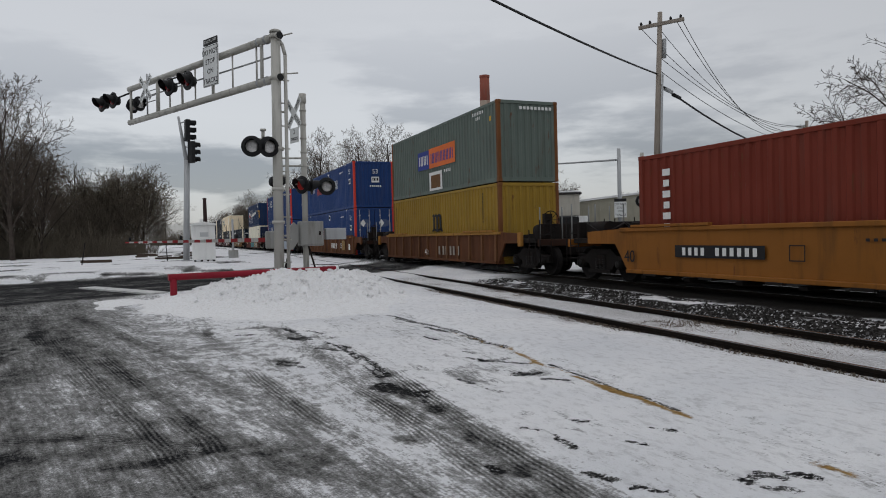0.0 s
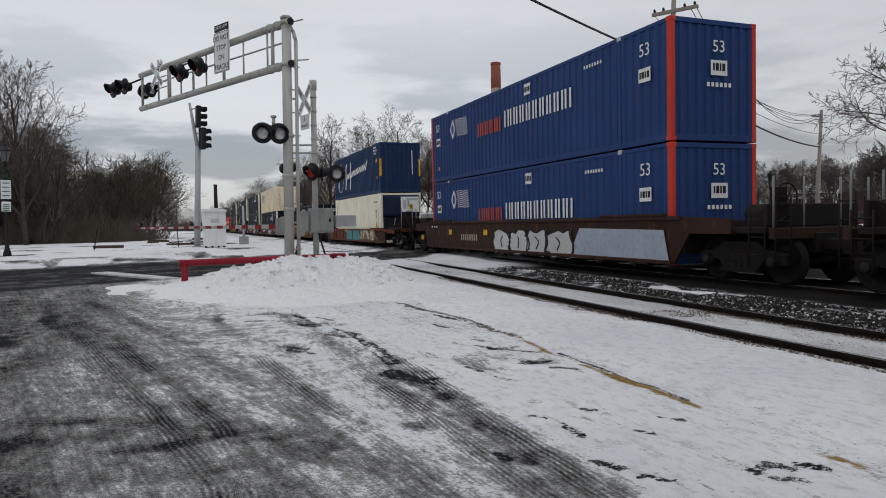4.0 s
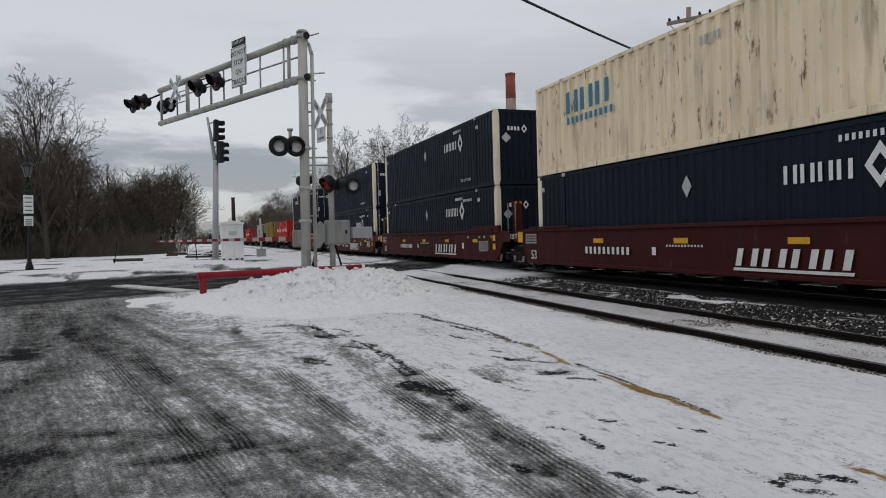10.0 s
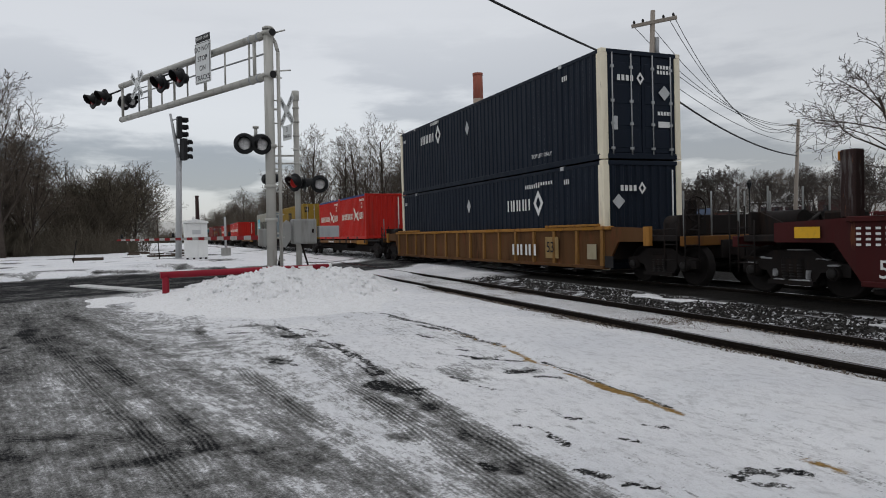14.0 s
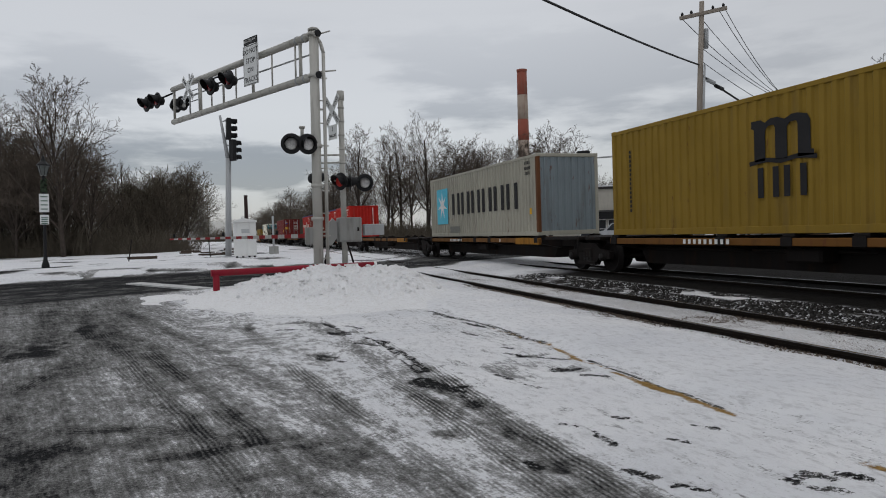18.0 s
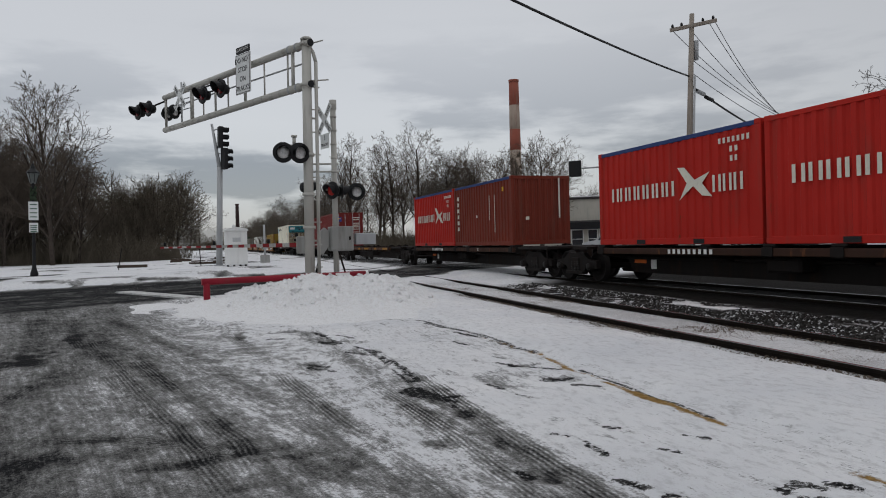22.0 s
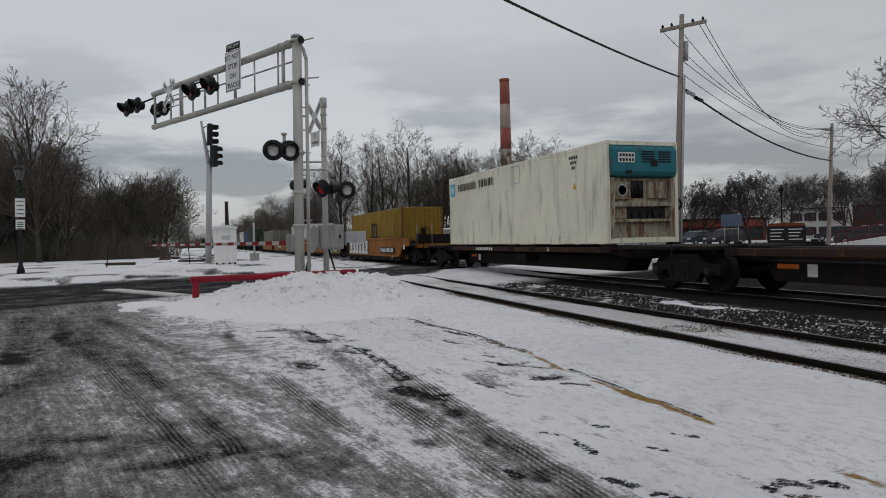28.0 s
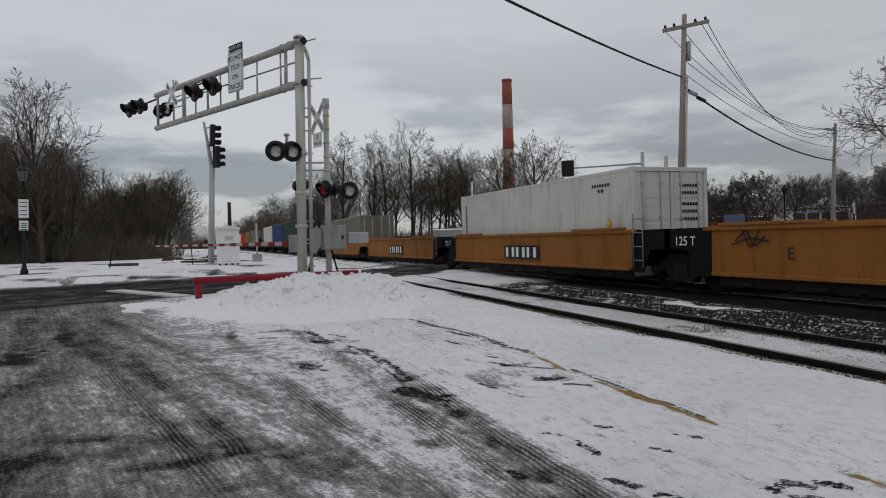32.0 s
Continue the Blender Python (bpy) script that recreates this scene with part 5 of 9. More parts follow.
# tall streaked stanchion behind the last maroon well
bm = bmesh.new()
bevel_box(bm, -1.30, -1.05, 16.72, 17.0, 1.44, 2.60, 0.02)
part("stanchion", bm, coat("streaked_maroon", (0.022, 0.010, 0.009), 0.65, (0.22, 0.21, 0.20), 1.0, 0.3, scale=2.2), w8, "streaked maroon stanchion")
bm = bmesh.new()
bevel_box(bm, -1.31, -1.04, 17.0, 17.03, 2.42, 2.58, 0.01)
part("reflector", bm, coat("orange_reflector", (0.42, 0.16, 0.02), 0.5, amount=0.5), w8, "orange plate")
c9, c9b = umax(197.22, LOW, False), umax(197.22, HIGH, True)
w9 = well_car(197.10, 16.4, CAR_OCHRE, "ribbed", "grimy ochre well car with dark ribs", rust=0.8)
c10 = container(219.95, DECK, F20, HOT_RED, "bright red twenty-foot container with white marks", rust=0.1, cap=tarp, height=2.591)
c10b = container(226.12, DECK, F20, HOT_RED, "bright red twenty-foot container with white marks", rust=0.1, cap=tarp, height=2.591)
s10 = spine_car(219.90, 12.3, CAR_OCHRE, "ochre spine car with a thin side sill", trucks=(True, False), front=3.0)
c11 = container(238.20, DECK, F40, MUSTARD, "mustard yellow container with a bold black mark", True, rust=0.15)
s11 = spine_car(238.10, 12.4, CAR_OCHRE, "ochre spine car with a thin side sill", trucks=(3.02, True), front=3.0)
c12 = container(255.10, DECK, F40, LIGHT_GREY, "weathered grey container with big black marks", rust=0.2, amount=0.35)
s12 = spine_car(255.00, 12.4, CAR_OCHRE, "ochre spine car with a thin side sill", trucks=(False, True), front=3.0)
s13 = spine_car(272.2, 12.4, CAR_OCHRE, "empty ochre spine car", trucks=(False, True), front=3.0)
c14 = container(289.30, DECK, F20, HOT_RED, "bright red twenty-foot container with white marks", rust=0.1, height=2.591)
c14b = container(295.45, DECK, F20, HOT_RED, "bright red twenty-foot container with white marks", rust=0.1, cap=tarp, height=2.591)
s14 = spine_car(289.2, 12.4, CAR_BROWN, "brown spine car with white numbers", trucks=(False, True), front=3.0)
c15 = container(307.40, DECK, F20, RUST_RED, "brick red twenty-foot container with a blue tarpaulin top", rust=0.1, cap=tarp, roof=tarp, height=2.591)
c15b = container(313.58, DECK, F20, HOT_RED, "bright red twenty-foot container with white marks", rust=0.1, cap=tarp, height=2.591)
s15 = spine_car(307.3, 12.4, CAR_BROWN, "brown spine car with white numbers", trucks=(1.40, False), front=3.0)
s16 = spine_car(325.0, 12.4, CAR_RUST, "empty rust brown spine car with orange patches", trucks=(2.63, True), front=3.0)
c17 = container(342.90, DECK, F40, BRICK_RED, "brick red container with doors, marks and a small logo panel", True, rust=0.1, amount=0.25)
s17 = spine_car(342.80, 12.4, CAR_BROWN, "dark brown spine car", trucks=(False, True), front=3.0)
s18 = spine_car(360.2, 12.4, CAR_BROWN, "empty dark brown spine car", trucks=(False, True), front=3.0)
c19 = container(377.10, DECK, F40, REEFER, "white refrigerated container with a teal cooling unit", ribs=0.5, depth=0.009, rust=0.22, amount=0.7)
s19 = spine_car(377.0, 12.4, CAR_BROWN, "dark brown spine car", trucks=(False, True), front=3.0, rear=3.0)
c20 = container(396.75, LOW, F40, MUSTARD, "mustard yellow container in a yellow well car", posts=rust_post, rust=0.3)
w20 = well_car(396.65, 12.4, CAR_YELLOW, "smooth", "orange yellow well car with white scrawl", rear=1.75, truck_at=(1.75, 1.55), rust=0.5, amount=0.8, top=1.48, low=0.45)
w21 = well_car(412.45, 12.4, CAR_YELLOW, "smooth", "empty orange yellow well with green scrawl", front=1.75, rear=1.75, trucks=(False, True), truck_at=(1.55, 1.55), rust=0.5, amount=0.8, top=1.48, low=0.45)
c22 = container(428.10, LOW, F40, (0.54, 0.54, 0.49), "pale grey refrigerated container in a yellow well", True, ribs=0.5, depth=0.004, rust=0.05)
w22 = well_car(428.00, 12.4, CAR_YELLOW, "smooth", "orange yellow well car with a black mark panel", front=1.75, rear=1.75, trucks=(False, True), truck_at=(1.55, 1.55), rust=0.5, amount=0.8, top=1.48, low=0.45)
w23 = well_car(443.55, 12.4, CAR_YELLOW, "smooth", "empty orange yellow well car", front=1.75, rear=1.75, trucks=(False, True), truck_at=(1.55, 1.55), rust=0.5, amount=0.8, top=1.48, low=0.45)
w24 = well_car(459.3, 12.4, CAR_YELLOW, "smooth", "orange yellow end well with a grey-brown container", front=1.75, rear=3.72, trucks=(False, True), truck_at=(1.55, 1.75), rust=0.5, amount=0.8, top=1.48, low=0.45)
container(459.4, LOW, F40, (0.17, 0.155, 0.125), "grey-brown container in a yellow well", True, rust=0.2)
# the tail, far down the line
for i, (u, colour) in enumerate(((478.6, None), (490.8, (0.028, 0.05, 0.033)), (503.4, PACER_BLUE), (516.6, (0.55, 0.54, 0.48)), (531.0, None), (545.6, (0.18, 0.16, 0.12)), (560.2, MUSTARD), (574.8, HOT_RED), (589.4, CREAM))):
    spine_car(u, 12.2, CAR_BROWN, "far brown spine car", trucks=(i == 0, True), front=1.0 if i else 2.8, rear=1.0)
    if colour:
        container(u, DECK, F40, colour, "far container on the train's tail")


# ---- markings and fittings of the cars and containers ----
def word(c, y, z, w, h, count, material, name="word_mark", notch=True, slant=0.0, label=""):
    """Plain marks in place of a brand word, centred at (y, z) on the side; the first block carries the rest."""
    g = w / count * 0.18
    each = (w - g * (count - 1)) / count
    if not notch:
        return tagged(mark_side(c, bars([each * 0.62] * count, h, g + each * 0.38), material, y, z, name, label), kind="stuff")
    first = None
    for i in range(2 * count):
        x0, t = (i // 2 - (count - 1) / 2) * (each + g) + (-0.5 if i % 2 == 0 else 0.2) * each, 0.27 * each
        bm = shape([(x0 + slant * q, q) if k in (0, 3) else (x0 + t + slant * q, q) for k, q in enumerate((-h / 2, -h / 2, h / 2, h / 2))])
        if first is None:
            first = mark_side(c, bm, material, y, z, name, label)
        else:
            part("mark_bar", bm, material, first)
    return first


def column(c, y, z0, z1, count, w, material):
    """Small marks one under another."""
    step = (z1 - z0) / count
    if w < 0.12:
        bm = bmesh.new()
        for i in range(count):
            zz = z0 + (i + 0.5) * step
            prism(bm, [(-w / 2, zz - step * 0.36), (w / 2, zz - step * 0.36), (w / 2, zz + step * 0.36), (-w / 2, zz + step * 0.36)], "z", 0, 0.004)
        return tagged(mark_side(c, bm, material, y, 0.0, "word_mark"), kind="stuff")
    first = None
    for i in range(count):
        bm = shape([(px_, pz_ + z0 + (i + 0.5) * step) for px_, pz_ in rect(w * (1.3 if i % 2 else 1.0), step * 0.62)])
        first = mark_side(c, bm, material, y, 0.0, "word_mark") if first is None else (part("mark_bar", bm, material, first), first)[1]
    return first


def ribbon(points, width, thick=0.004, thin=0.35):
    """A brush-like stroke through points, thin at its ends and on its upstrokes."""
    pts = []
    p = [Vector((*q, 0)) for q in points]
    for i in range(len(p) - 1):
        a, b_, c_, d_ = p[max(0, i - 1)], p[i], p[i + 1], p[min(len(p) - 1, i + 2)]
        for k in range(6):
            t = k / 6
            pts.append(0.5 * ((2 * b_) + (c_ - a) * t + (2 * a - 5 * b_ + 4 * c_ - d_) * t * t + (3 * b_ - a - 3 * c_ + d_) * t ** 3))
    pts.append(p[-1])
    bm = bmesh.new()
    prev = None
    for i, q in enumerate(pts):
        d = (pts[min(i + 1, len(pts) - 1)] - pts[max(i - 1, 0)]).normalized()
        s = Vector((-d.y, d.x, 0)) * width / 2 * (thin + (1 - thin) * abs(d.y))
        row = [bm.verts.new(q + s), bm.verts.new(q - s), bm.verts.new(q - s + Vector((0, 0, thick))), bm.verts.new(q + s + Vector((0, 0, thick)))]
        if prev:
            for k in range(4):
                bm.faces.new((prev[k], prev[(k + 1) % 4], row[(k + 1) % 4], row[k]))
        prev = row
    return bm


def ring(bm, outer, inner, z0=0.0, z1=0.004):
    n = len(outer)
    va, vb = [bm.verts.new((*p, z1)) for p in outer], [bm.verts.new((*p, z1)) for p in inner]
    wa, wb = [bm.verts.new((*p, z0)) for p in outer], [bm.verts.new((*p, z0)) for p in inner]
    for i in range(n):
        j = (i + 1) % n
        bm.faces.new((va[i], va[j], vb[j], vb[i]))
        bm.faces.new((wa[i], wa[j], va[j], va[i]))
        bm.faces.new((wb[i], vb[i], vb[j], wb[j]))


def scrawl(c, y, z, w, h, fill, line, seed, count):
    """Fat spray-painted swellings with dark outlines, leaning on one another."""
    r = random.Random(seed)
    for i in range(count):
        cx = -w / 2 + (i + 0.5) * w / count
        hw, hh = w / count * r.uniform(0.48, 0.62), h / 2 * r.uniform(0.82, 1.0)
        o = []
        for k in range(20):
            a = 2 * math.pi * k / 20
            rad = 1 + 0.16 * math.sin(a * 3 + r.uniform(0, 6)) + 0.08 * math.sin(a * 5 + i)
            o.append((cx + hw * rad * math.copysign(abs(math.cos(a)) ** 0.7, math.cos(a)), max(-h / 2, min(h / 2, hh * rad * math.copysign(abs(math.sin(a)) ** 0.6, math.sin(a))))))
        mark_side(c, shape(o, 0.003 + 0.0012 * i), fill, y, z, "spray_paint", "", 0.008)
        bm = bmesh.new()
        ring(bm, o, [(cx + (p[0] - cx) * 0.87, p[1] * 0.89) for p in o], 0.0, 0.004 + 0.0014 * i)
        mark_side(c, bm, line, y, z, "spray_outline", "", 0.0085)
        k = r.uniform(-0.3, 0.3) * hw
        mark_side(c, ribbon([(cx + k, hh * 0.5), (cx - k * 0.4, hh * 0.1), (cx + k * 0.6, -hh * 0.45)], 0.07), line, y, z, "spray_line", "", 0.013 + 0.0012 * i)


def placard(c, y, z, w=0.34, h=0.2, material=None):
    mark_side(c, shape(rect(w, h)), material or yellow_mark, y, z, "placard")


def text_side(c, y, z, body, size, material, label="painted number"):
    part("painted_text", text_mesh(body, size, material), material, c, label, Matrix.Translation((-c["half"] - 0.014, y, z)) @ SIDE)


def arches(w, h):
    """A dark emblem of two round-shouldered arches with a small foot."""
    t, o = w * 0.21, []
    r = (w - 3 * t) / 2
    q = w / 2
    o += [(-q - 0.25 * t, h / 2), (-q - 0.25 * t, h / 2 - 0.5 * t), (-q, h / 2 - 0.6 * t), (-q, -h / 2), (-q + t, -h / 2), (-q + t, h * 0.22), (-q + t + r * 0.3, h * 0.33), (-t / 2 - 0.1 * r, h * 0.33), (-t / 2, h * 0.24),
          (-t / 2, -h / 2), (t / 2, -h / 2), (t / 2, h * 0.22), (t / 2 + r * 0.3, h * 0.33), (q - t - 0.1 * r, h * 0.33), (q - t, h * 0.24), (q - t, -h / 2), (q + 0.25 * t, -h / 2), (q + 0.25 * t, -h / 2 + 0.35 * t), (q, -h / 2 + 0.4 * t)]
    return o + [(q, h * 0.30), (q - 0.25 * t, h * 0.44), (q - t, h / 2), (t * 0.9, h / 2), (0.35 * t, h * 0.42), (-0.3 * t, h / 2), (-q + 1.5 * t, h / 2), (-q + t, h * 0.42), (-q + 0.6 * t, h / 2)]


def diamond(c, y, z, s, material, front=False):
    bm = bmesh.new()
    ring(bm, [(0, s), (s * 0.72, 0), (0, -s), (-s * 0.72, 0)], [(0, s * 0.5), (s * 0.36, 0), (0, -s * 0.5), (-s * 0.36, 0)])
    (mark_front if front else mark_side)(c, bm, material, y, z, "emblem")


def seams(c, length=F53, inset=2.0, material=None):
    """The posts forty feet apart on a long container."""
    m = material or c.children[0].data.materials[0]
    w = c["half"]
    for y in (inset, length - inset):
        bm = bmesh.new()
        bevel_box(bm, -w - 0.006, -w + 0.05, y - 0.07, y + 0.07, 0.12, 2.79, 0.01)
        part("lifting_post", bm, m, c)
        for z in (0.0, 2.78):
            bm = bmesh.new()
            bevel_box(bm, -w - 0.010, -w + 0.10, y - 0.09, y + 0.09, z, z + 0.118, 0.01)
            part("lifting_casting", bm, grey_mark if z else m, c)


def number_rows(c, y, z, rows=((6, 0.9), (4, 0.6)), size=0.10, material=None):
    for i, (count, w) in enumerate(rows):
        word(c, y, z - i * size * 1.7, w, size, count, material or white_mark, "number_mark", False)


# brick red container, yellow well car at the head
column(c0, 11.17, 1.02, 2.55, 6, 0.20, white_mark)
mark_side(w0, shape(rect(2.5, 0.27)), black_mark, 9.47, 0.86, "number_band", "black band under white bars")
word(w0, 10.15, 0.86, 0.72, 0.17, 4, white_mark, "number_mark", False).location.x -= 0.006
word(w0, 8.95, 0.86, 1.15, 0.17, 6, white_mark, "number_mark", False).location.x -= 0.006
text_side(w0, 12.36, 0.70, "40", 0.42, black_mark)
bm = bmesh.new()
ring(bm, rect(0.34, 0.30), rect(0.30, 0.26))
mark_side(w0, bm, black_mark, 7.5, 0.86, "placard_frame")
number_rows(w0, 5.6, 1.1, ((9, 1.2),), 0.05, black_mark)

# green over mustard
mark_side(c1b, shape(rect(1.44, 0.82)), blue_mark, 7.5, 1.53, "name_panel", "dark blue panel")
mark_side(c1b, shape(rect(2.94, 0.86)), orange_mark, 5.31, 1.54, "name_panel", "orange panel")
word(c1b, 7.5, 1.53, 1.1, 0.42, 3, white_mark).location.x -= 0.006
word(c1b, 5.31, 1.52, 2.5, 0.44, 8, blue_mark).location.x -= 0.006
mark_side(c1b, shape(rect(1.52, 0.80)), white_mark, 6.04, 0.52, "data_panel", "pale panel with rusted middle")
mark_side(c1b, shape(rect(1.1, 0.56)), coat("rust_patch", (0.16, 0.085, 0.04), 0.8, amount=0.7, scale=4), 6.04, 0.50, "rust_patch").location.x -= 0.006
word(c1b, 4.7, 0.86, 0.75, 0.13, 4, white_mark, notch=False)
number_rows(c1b, 1.6, 2.65, ((7, 1.0), (3, 0.4)), 0.11)
placard(c1b, 0.55, 2.3, 0.12, 0.16)
mark_front(c1b, bars([0.1] * 9, 0.11, 0.05), white_mark, 0.3, 2.62, "number_mark")
for cc, y in ((c1, 6.0),):
    mark_side(cc, shape(arches(0.95, 0.68)), black_mark, y, 1.66, "emblem", "bold black emblem")
    mark_side(cc, ribbon([(-0.6, 0.0), (-0.3, 0.06), (0, 0), (0.3, 0.06), (0.6, 0)], 0.10, thin=0.9), black_mark, y, 1.27, "wave")
    column(cc, 11.6, 1.2, 2.5, 12, 0.05, black_mark)
    column(cc, 1.35, 1.5, 2.6, 12, 0.06, black_mark)
word(w1, 4.3, 0.72, 2.2, 0.36, 3, coat("faded_white", (0.30, 0.26, 0.22), 0.7, amount=0.7, scale=3))
text_side(w1, 6.85, 0.62, "40", 0.42, white_mark)
ochre_chord = coat("ochre_chord", (0.30, 0.15, 0.03), 0.6, amount=0.5, rust=0.5)
for o in w1.children:
    if o.name.startswith("top_chord"):
        o.data.materials[0] = ochre_chord

# blue pairs with red posts
pacer_red = coat("orange_red_lettering", (0.50, 0.075, 0.03), 0.5, amount=0.25, scale=3)
for cc in (c2, c2b, c3, c3b):
    seams(cc)
    z = 1.75 if cc in (c2b, c3b) else 1.45
    word(cc, 10.0, z - 0.08, 2.0, 0.50, 5, pacer_red)
    word(cc, 6.5, z + 0.02, 4.4, 0.58, 10, white_mark)
    mark_side(cc, shape([(0, 0.40), (0.30, 0), (0, -0.40), (-0.30, 0)]), white_mark, 13.55, 2.05, "emblem", "white diamond emblem")
    mark_side(cc, shape(disc(0.20, 16, 0.7)), blue_mark, 13.55, 2.05, "emblem_core").location.x -= 0.006
    for i in range(9):
        mark_side(cc, ribbon([(0.0, 0.0), (0.4, 0.03), (0.75, -0.02), (1.15, 0.02)], 0.028, thin=0.9), white_mark, 13.25 - 0.02 * i, 2.38 - i * 0.082, "emblem_line")
    text_side(cc, 15.3, 2.30, "53", 0.44, white_mark)
    mark_side(cc, shape(rect(0.46, 0.34)), white_mark, 15.25, 1.70, "data_panel")
    mark_side(cc, shape(rect(0.42, 0.36)), white_mark, 7.0, 2.5, "data_panel")
    number_rows(cc, 3.2, 2.45, ((7, 0.9),), 0.09)
    text_side(cc, 0.95, 2.30, "53", 0.44, white_mark)
    mark_side(cc, shape(rect(0.46, 0.34)), white_mark, 0.95, 1.70, "data_panel")
    placard(cc, 15.2, 0.55, 0.12, 0.16)
    for yy, zz in ((15.25, 1.70), (0.95, 1.70), (7.0, 2.5)):
        tagged(mark_side(cc, bars([0.05, 0.09, 0.05, 0.09], 0.16, 0.03), black_mark, yy, zz, "number_mark", "", 0.018), kind="stuff")
    if cc is c2:
        for x in (-0.6, 0.6):
            mark_front(cc, shape(disc(0.24, 20, 1.5)), coat("faded_blue_oval", (0.075, 0.105, 0.19), 0.6, amount=0.5, scale=3), x, 1.95, "emblem_oval", "faded blue oval emblem", 0.0)
            mark_front(cc, shape([(0, 0.24), (0.17, 0), (0, -0.24), (-0.17, 0)]), white_mark, x - 0.16, 1.95, "emblem", "white diamond", 0.006)
        continue
    part("painted_text", text_mesh("53", 0.40, white_mark), white_mark, cc, "painted number", Matrix.Translation((0.1, -0.03, 2.25)) @ FRONT)
    mark_front(cc, shape(rect(0.5, 0.36)), white_mark, 0.1, 1.75, "data_panel")
    mark_front(cc, bars([0.05, 0.09, 0.05, 0.09], 0.18, 0.03), black_mark, 0.1, 1.77, "number_mark", off=0.036)
    mark_front(cc, bars([0.08] * 6, 0.10, 0.05), white_mark, 0.1, 1.35, "number_mark")
word(w2, 5.2, 0.80, 1.7, 0.34, 3, white_mark)
text_side(w2, 3.1, 0.80, "53", 0.46, white_mark)
placard(w2, 1.0, 0.75, 0.5, 0.36, white_mark)
# brown car with white scrawl
word(w3, 11.75, 0.78, 1.65, 0.24, 8, coat("tan_lettering", (0.38, 0.32, 0.24), 0.6, amount=0.3, scale=3), "number_mark", False)
for y in (17.2, 10.2, 13.7):
    placard(w3, y, 0.72 if y > 17 else 0.98)
white_spray = coat("white_spray", (0.50, 0.50, 0.48), 0.65, (0.15, 0.13, 0.12), 0.5, scale=2)
scrawl(w3, 6.9, 0.66, 5.2, 0.94, white_spray, black_mark, 3, 4)
mark_side(w3, shape([(-2.2, -0.42), (2.2, -0.36), (2.0, 0.40), (-1.6, 0.44)]), coat("pale_blue_spray", (0.35, 0.40, 0.46), 0.65, amount=0.5, scale=2), 2.2, 0.7, "spray_paint", "", 0.007)
number_rows(w3, 15.6, 1.2, ((3, 0.8),), 0.06)

# deep blue over cream reefer, scrawled orange red car
bm = bmesh.new()
ring(bm, disc(1.0, 28, 0.95), disc(0.965, 28, 0.945))
mark_side(c4b, bm, white_mark, 10.2, 1.44, "emblem_oval", "thin white oval")
mark_side(c4b, shape([(-0.52, -0.72), (-0.42, -0.72), (-0.42, 0.62), (-0.52, 0.62)]), white_mark, 10.2, 1.44, "flag_pole")
mark_side(c4b, ribbon([(-0.42, 0.30), (-0.1, 0.38), (0.2, 0.22), (0.6, 0.32)], 0.42, thin=1), white_mark, 10.2, 1.44, "flag_band")
mark_side(c4b, ribbon([(-0.42, 0.04), (-0.1, 0.12), (0.2, -0.06), (0.6, 0.06)], 0.30, thin=1), red_mark, 10.2, 1.44, "flag_band").location.x -= 0.006
# the flowing brand mark: looping brush strokes of its size
for line, w in (([(0.50, 0.86), (0.22, 0.50), (0.30, -0.10), (0.10, -0.84)], 0.22), ([(1.72, 0.90), (1.60, 0.30), (1.58, -0.30), (1.36, -0.88)], 0.17),
                ([(0.62 + 0.2 * k, (0.20 if k % 2 else -0.14) + 0.012 * k) for k in range(25)], 0.12), ([(5.50, 0.10), (5.72, 0.44), (5.95, 0.66)], 0.16)):
    mark_side(c4b, ribbon(line, w, thin=0.7), white_mark, 8.75, 1.42, "brush_stroke", "flowing white brush stroke")
number_rows(c4b, 1.0, 2.66, ((4, 0.6), (7, 0.8), (4, 0.4)), 0.10)
mark_side(c4b, shape([(-0.16, -0.13), (0.16, -0.13), (0, 0.15)]), yellow_mark, 0.72, 1.92, "warning_triangle")
placard(c4b, 0.6, 0.9, 0.12, 0.16)
for x in (-1, 1):
    mark_front(c4b, shape(rect(0.08, 1.0)), yellow_mark, x * 1.17, 1.45, "hazard_strip", "", 0.012)
mark_side(c4b, shape(rect(0.08, 1.0)), yellow_mark, 0.05, 1.45, "hazard_strip")
mark_front(c4b, bars([0.05] * 1, 1.4, 0.05), white_mark, 0.72, 1.75, "number_mark")


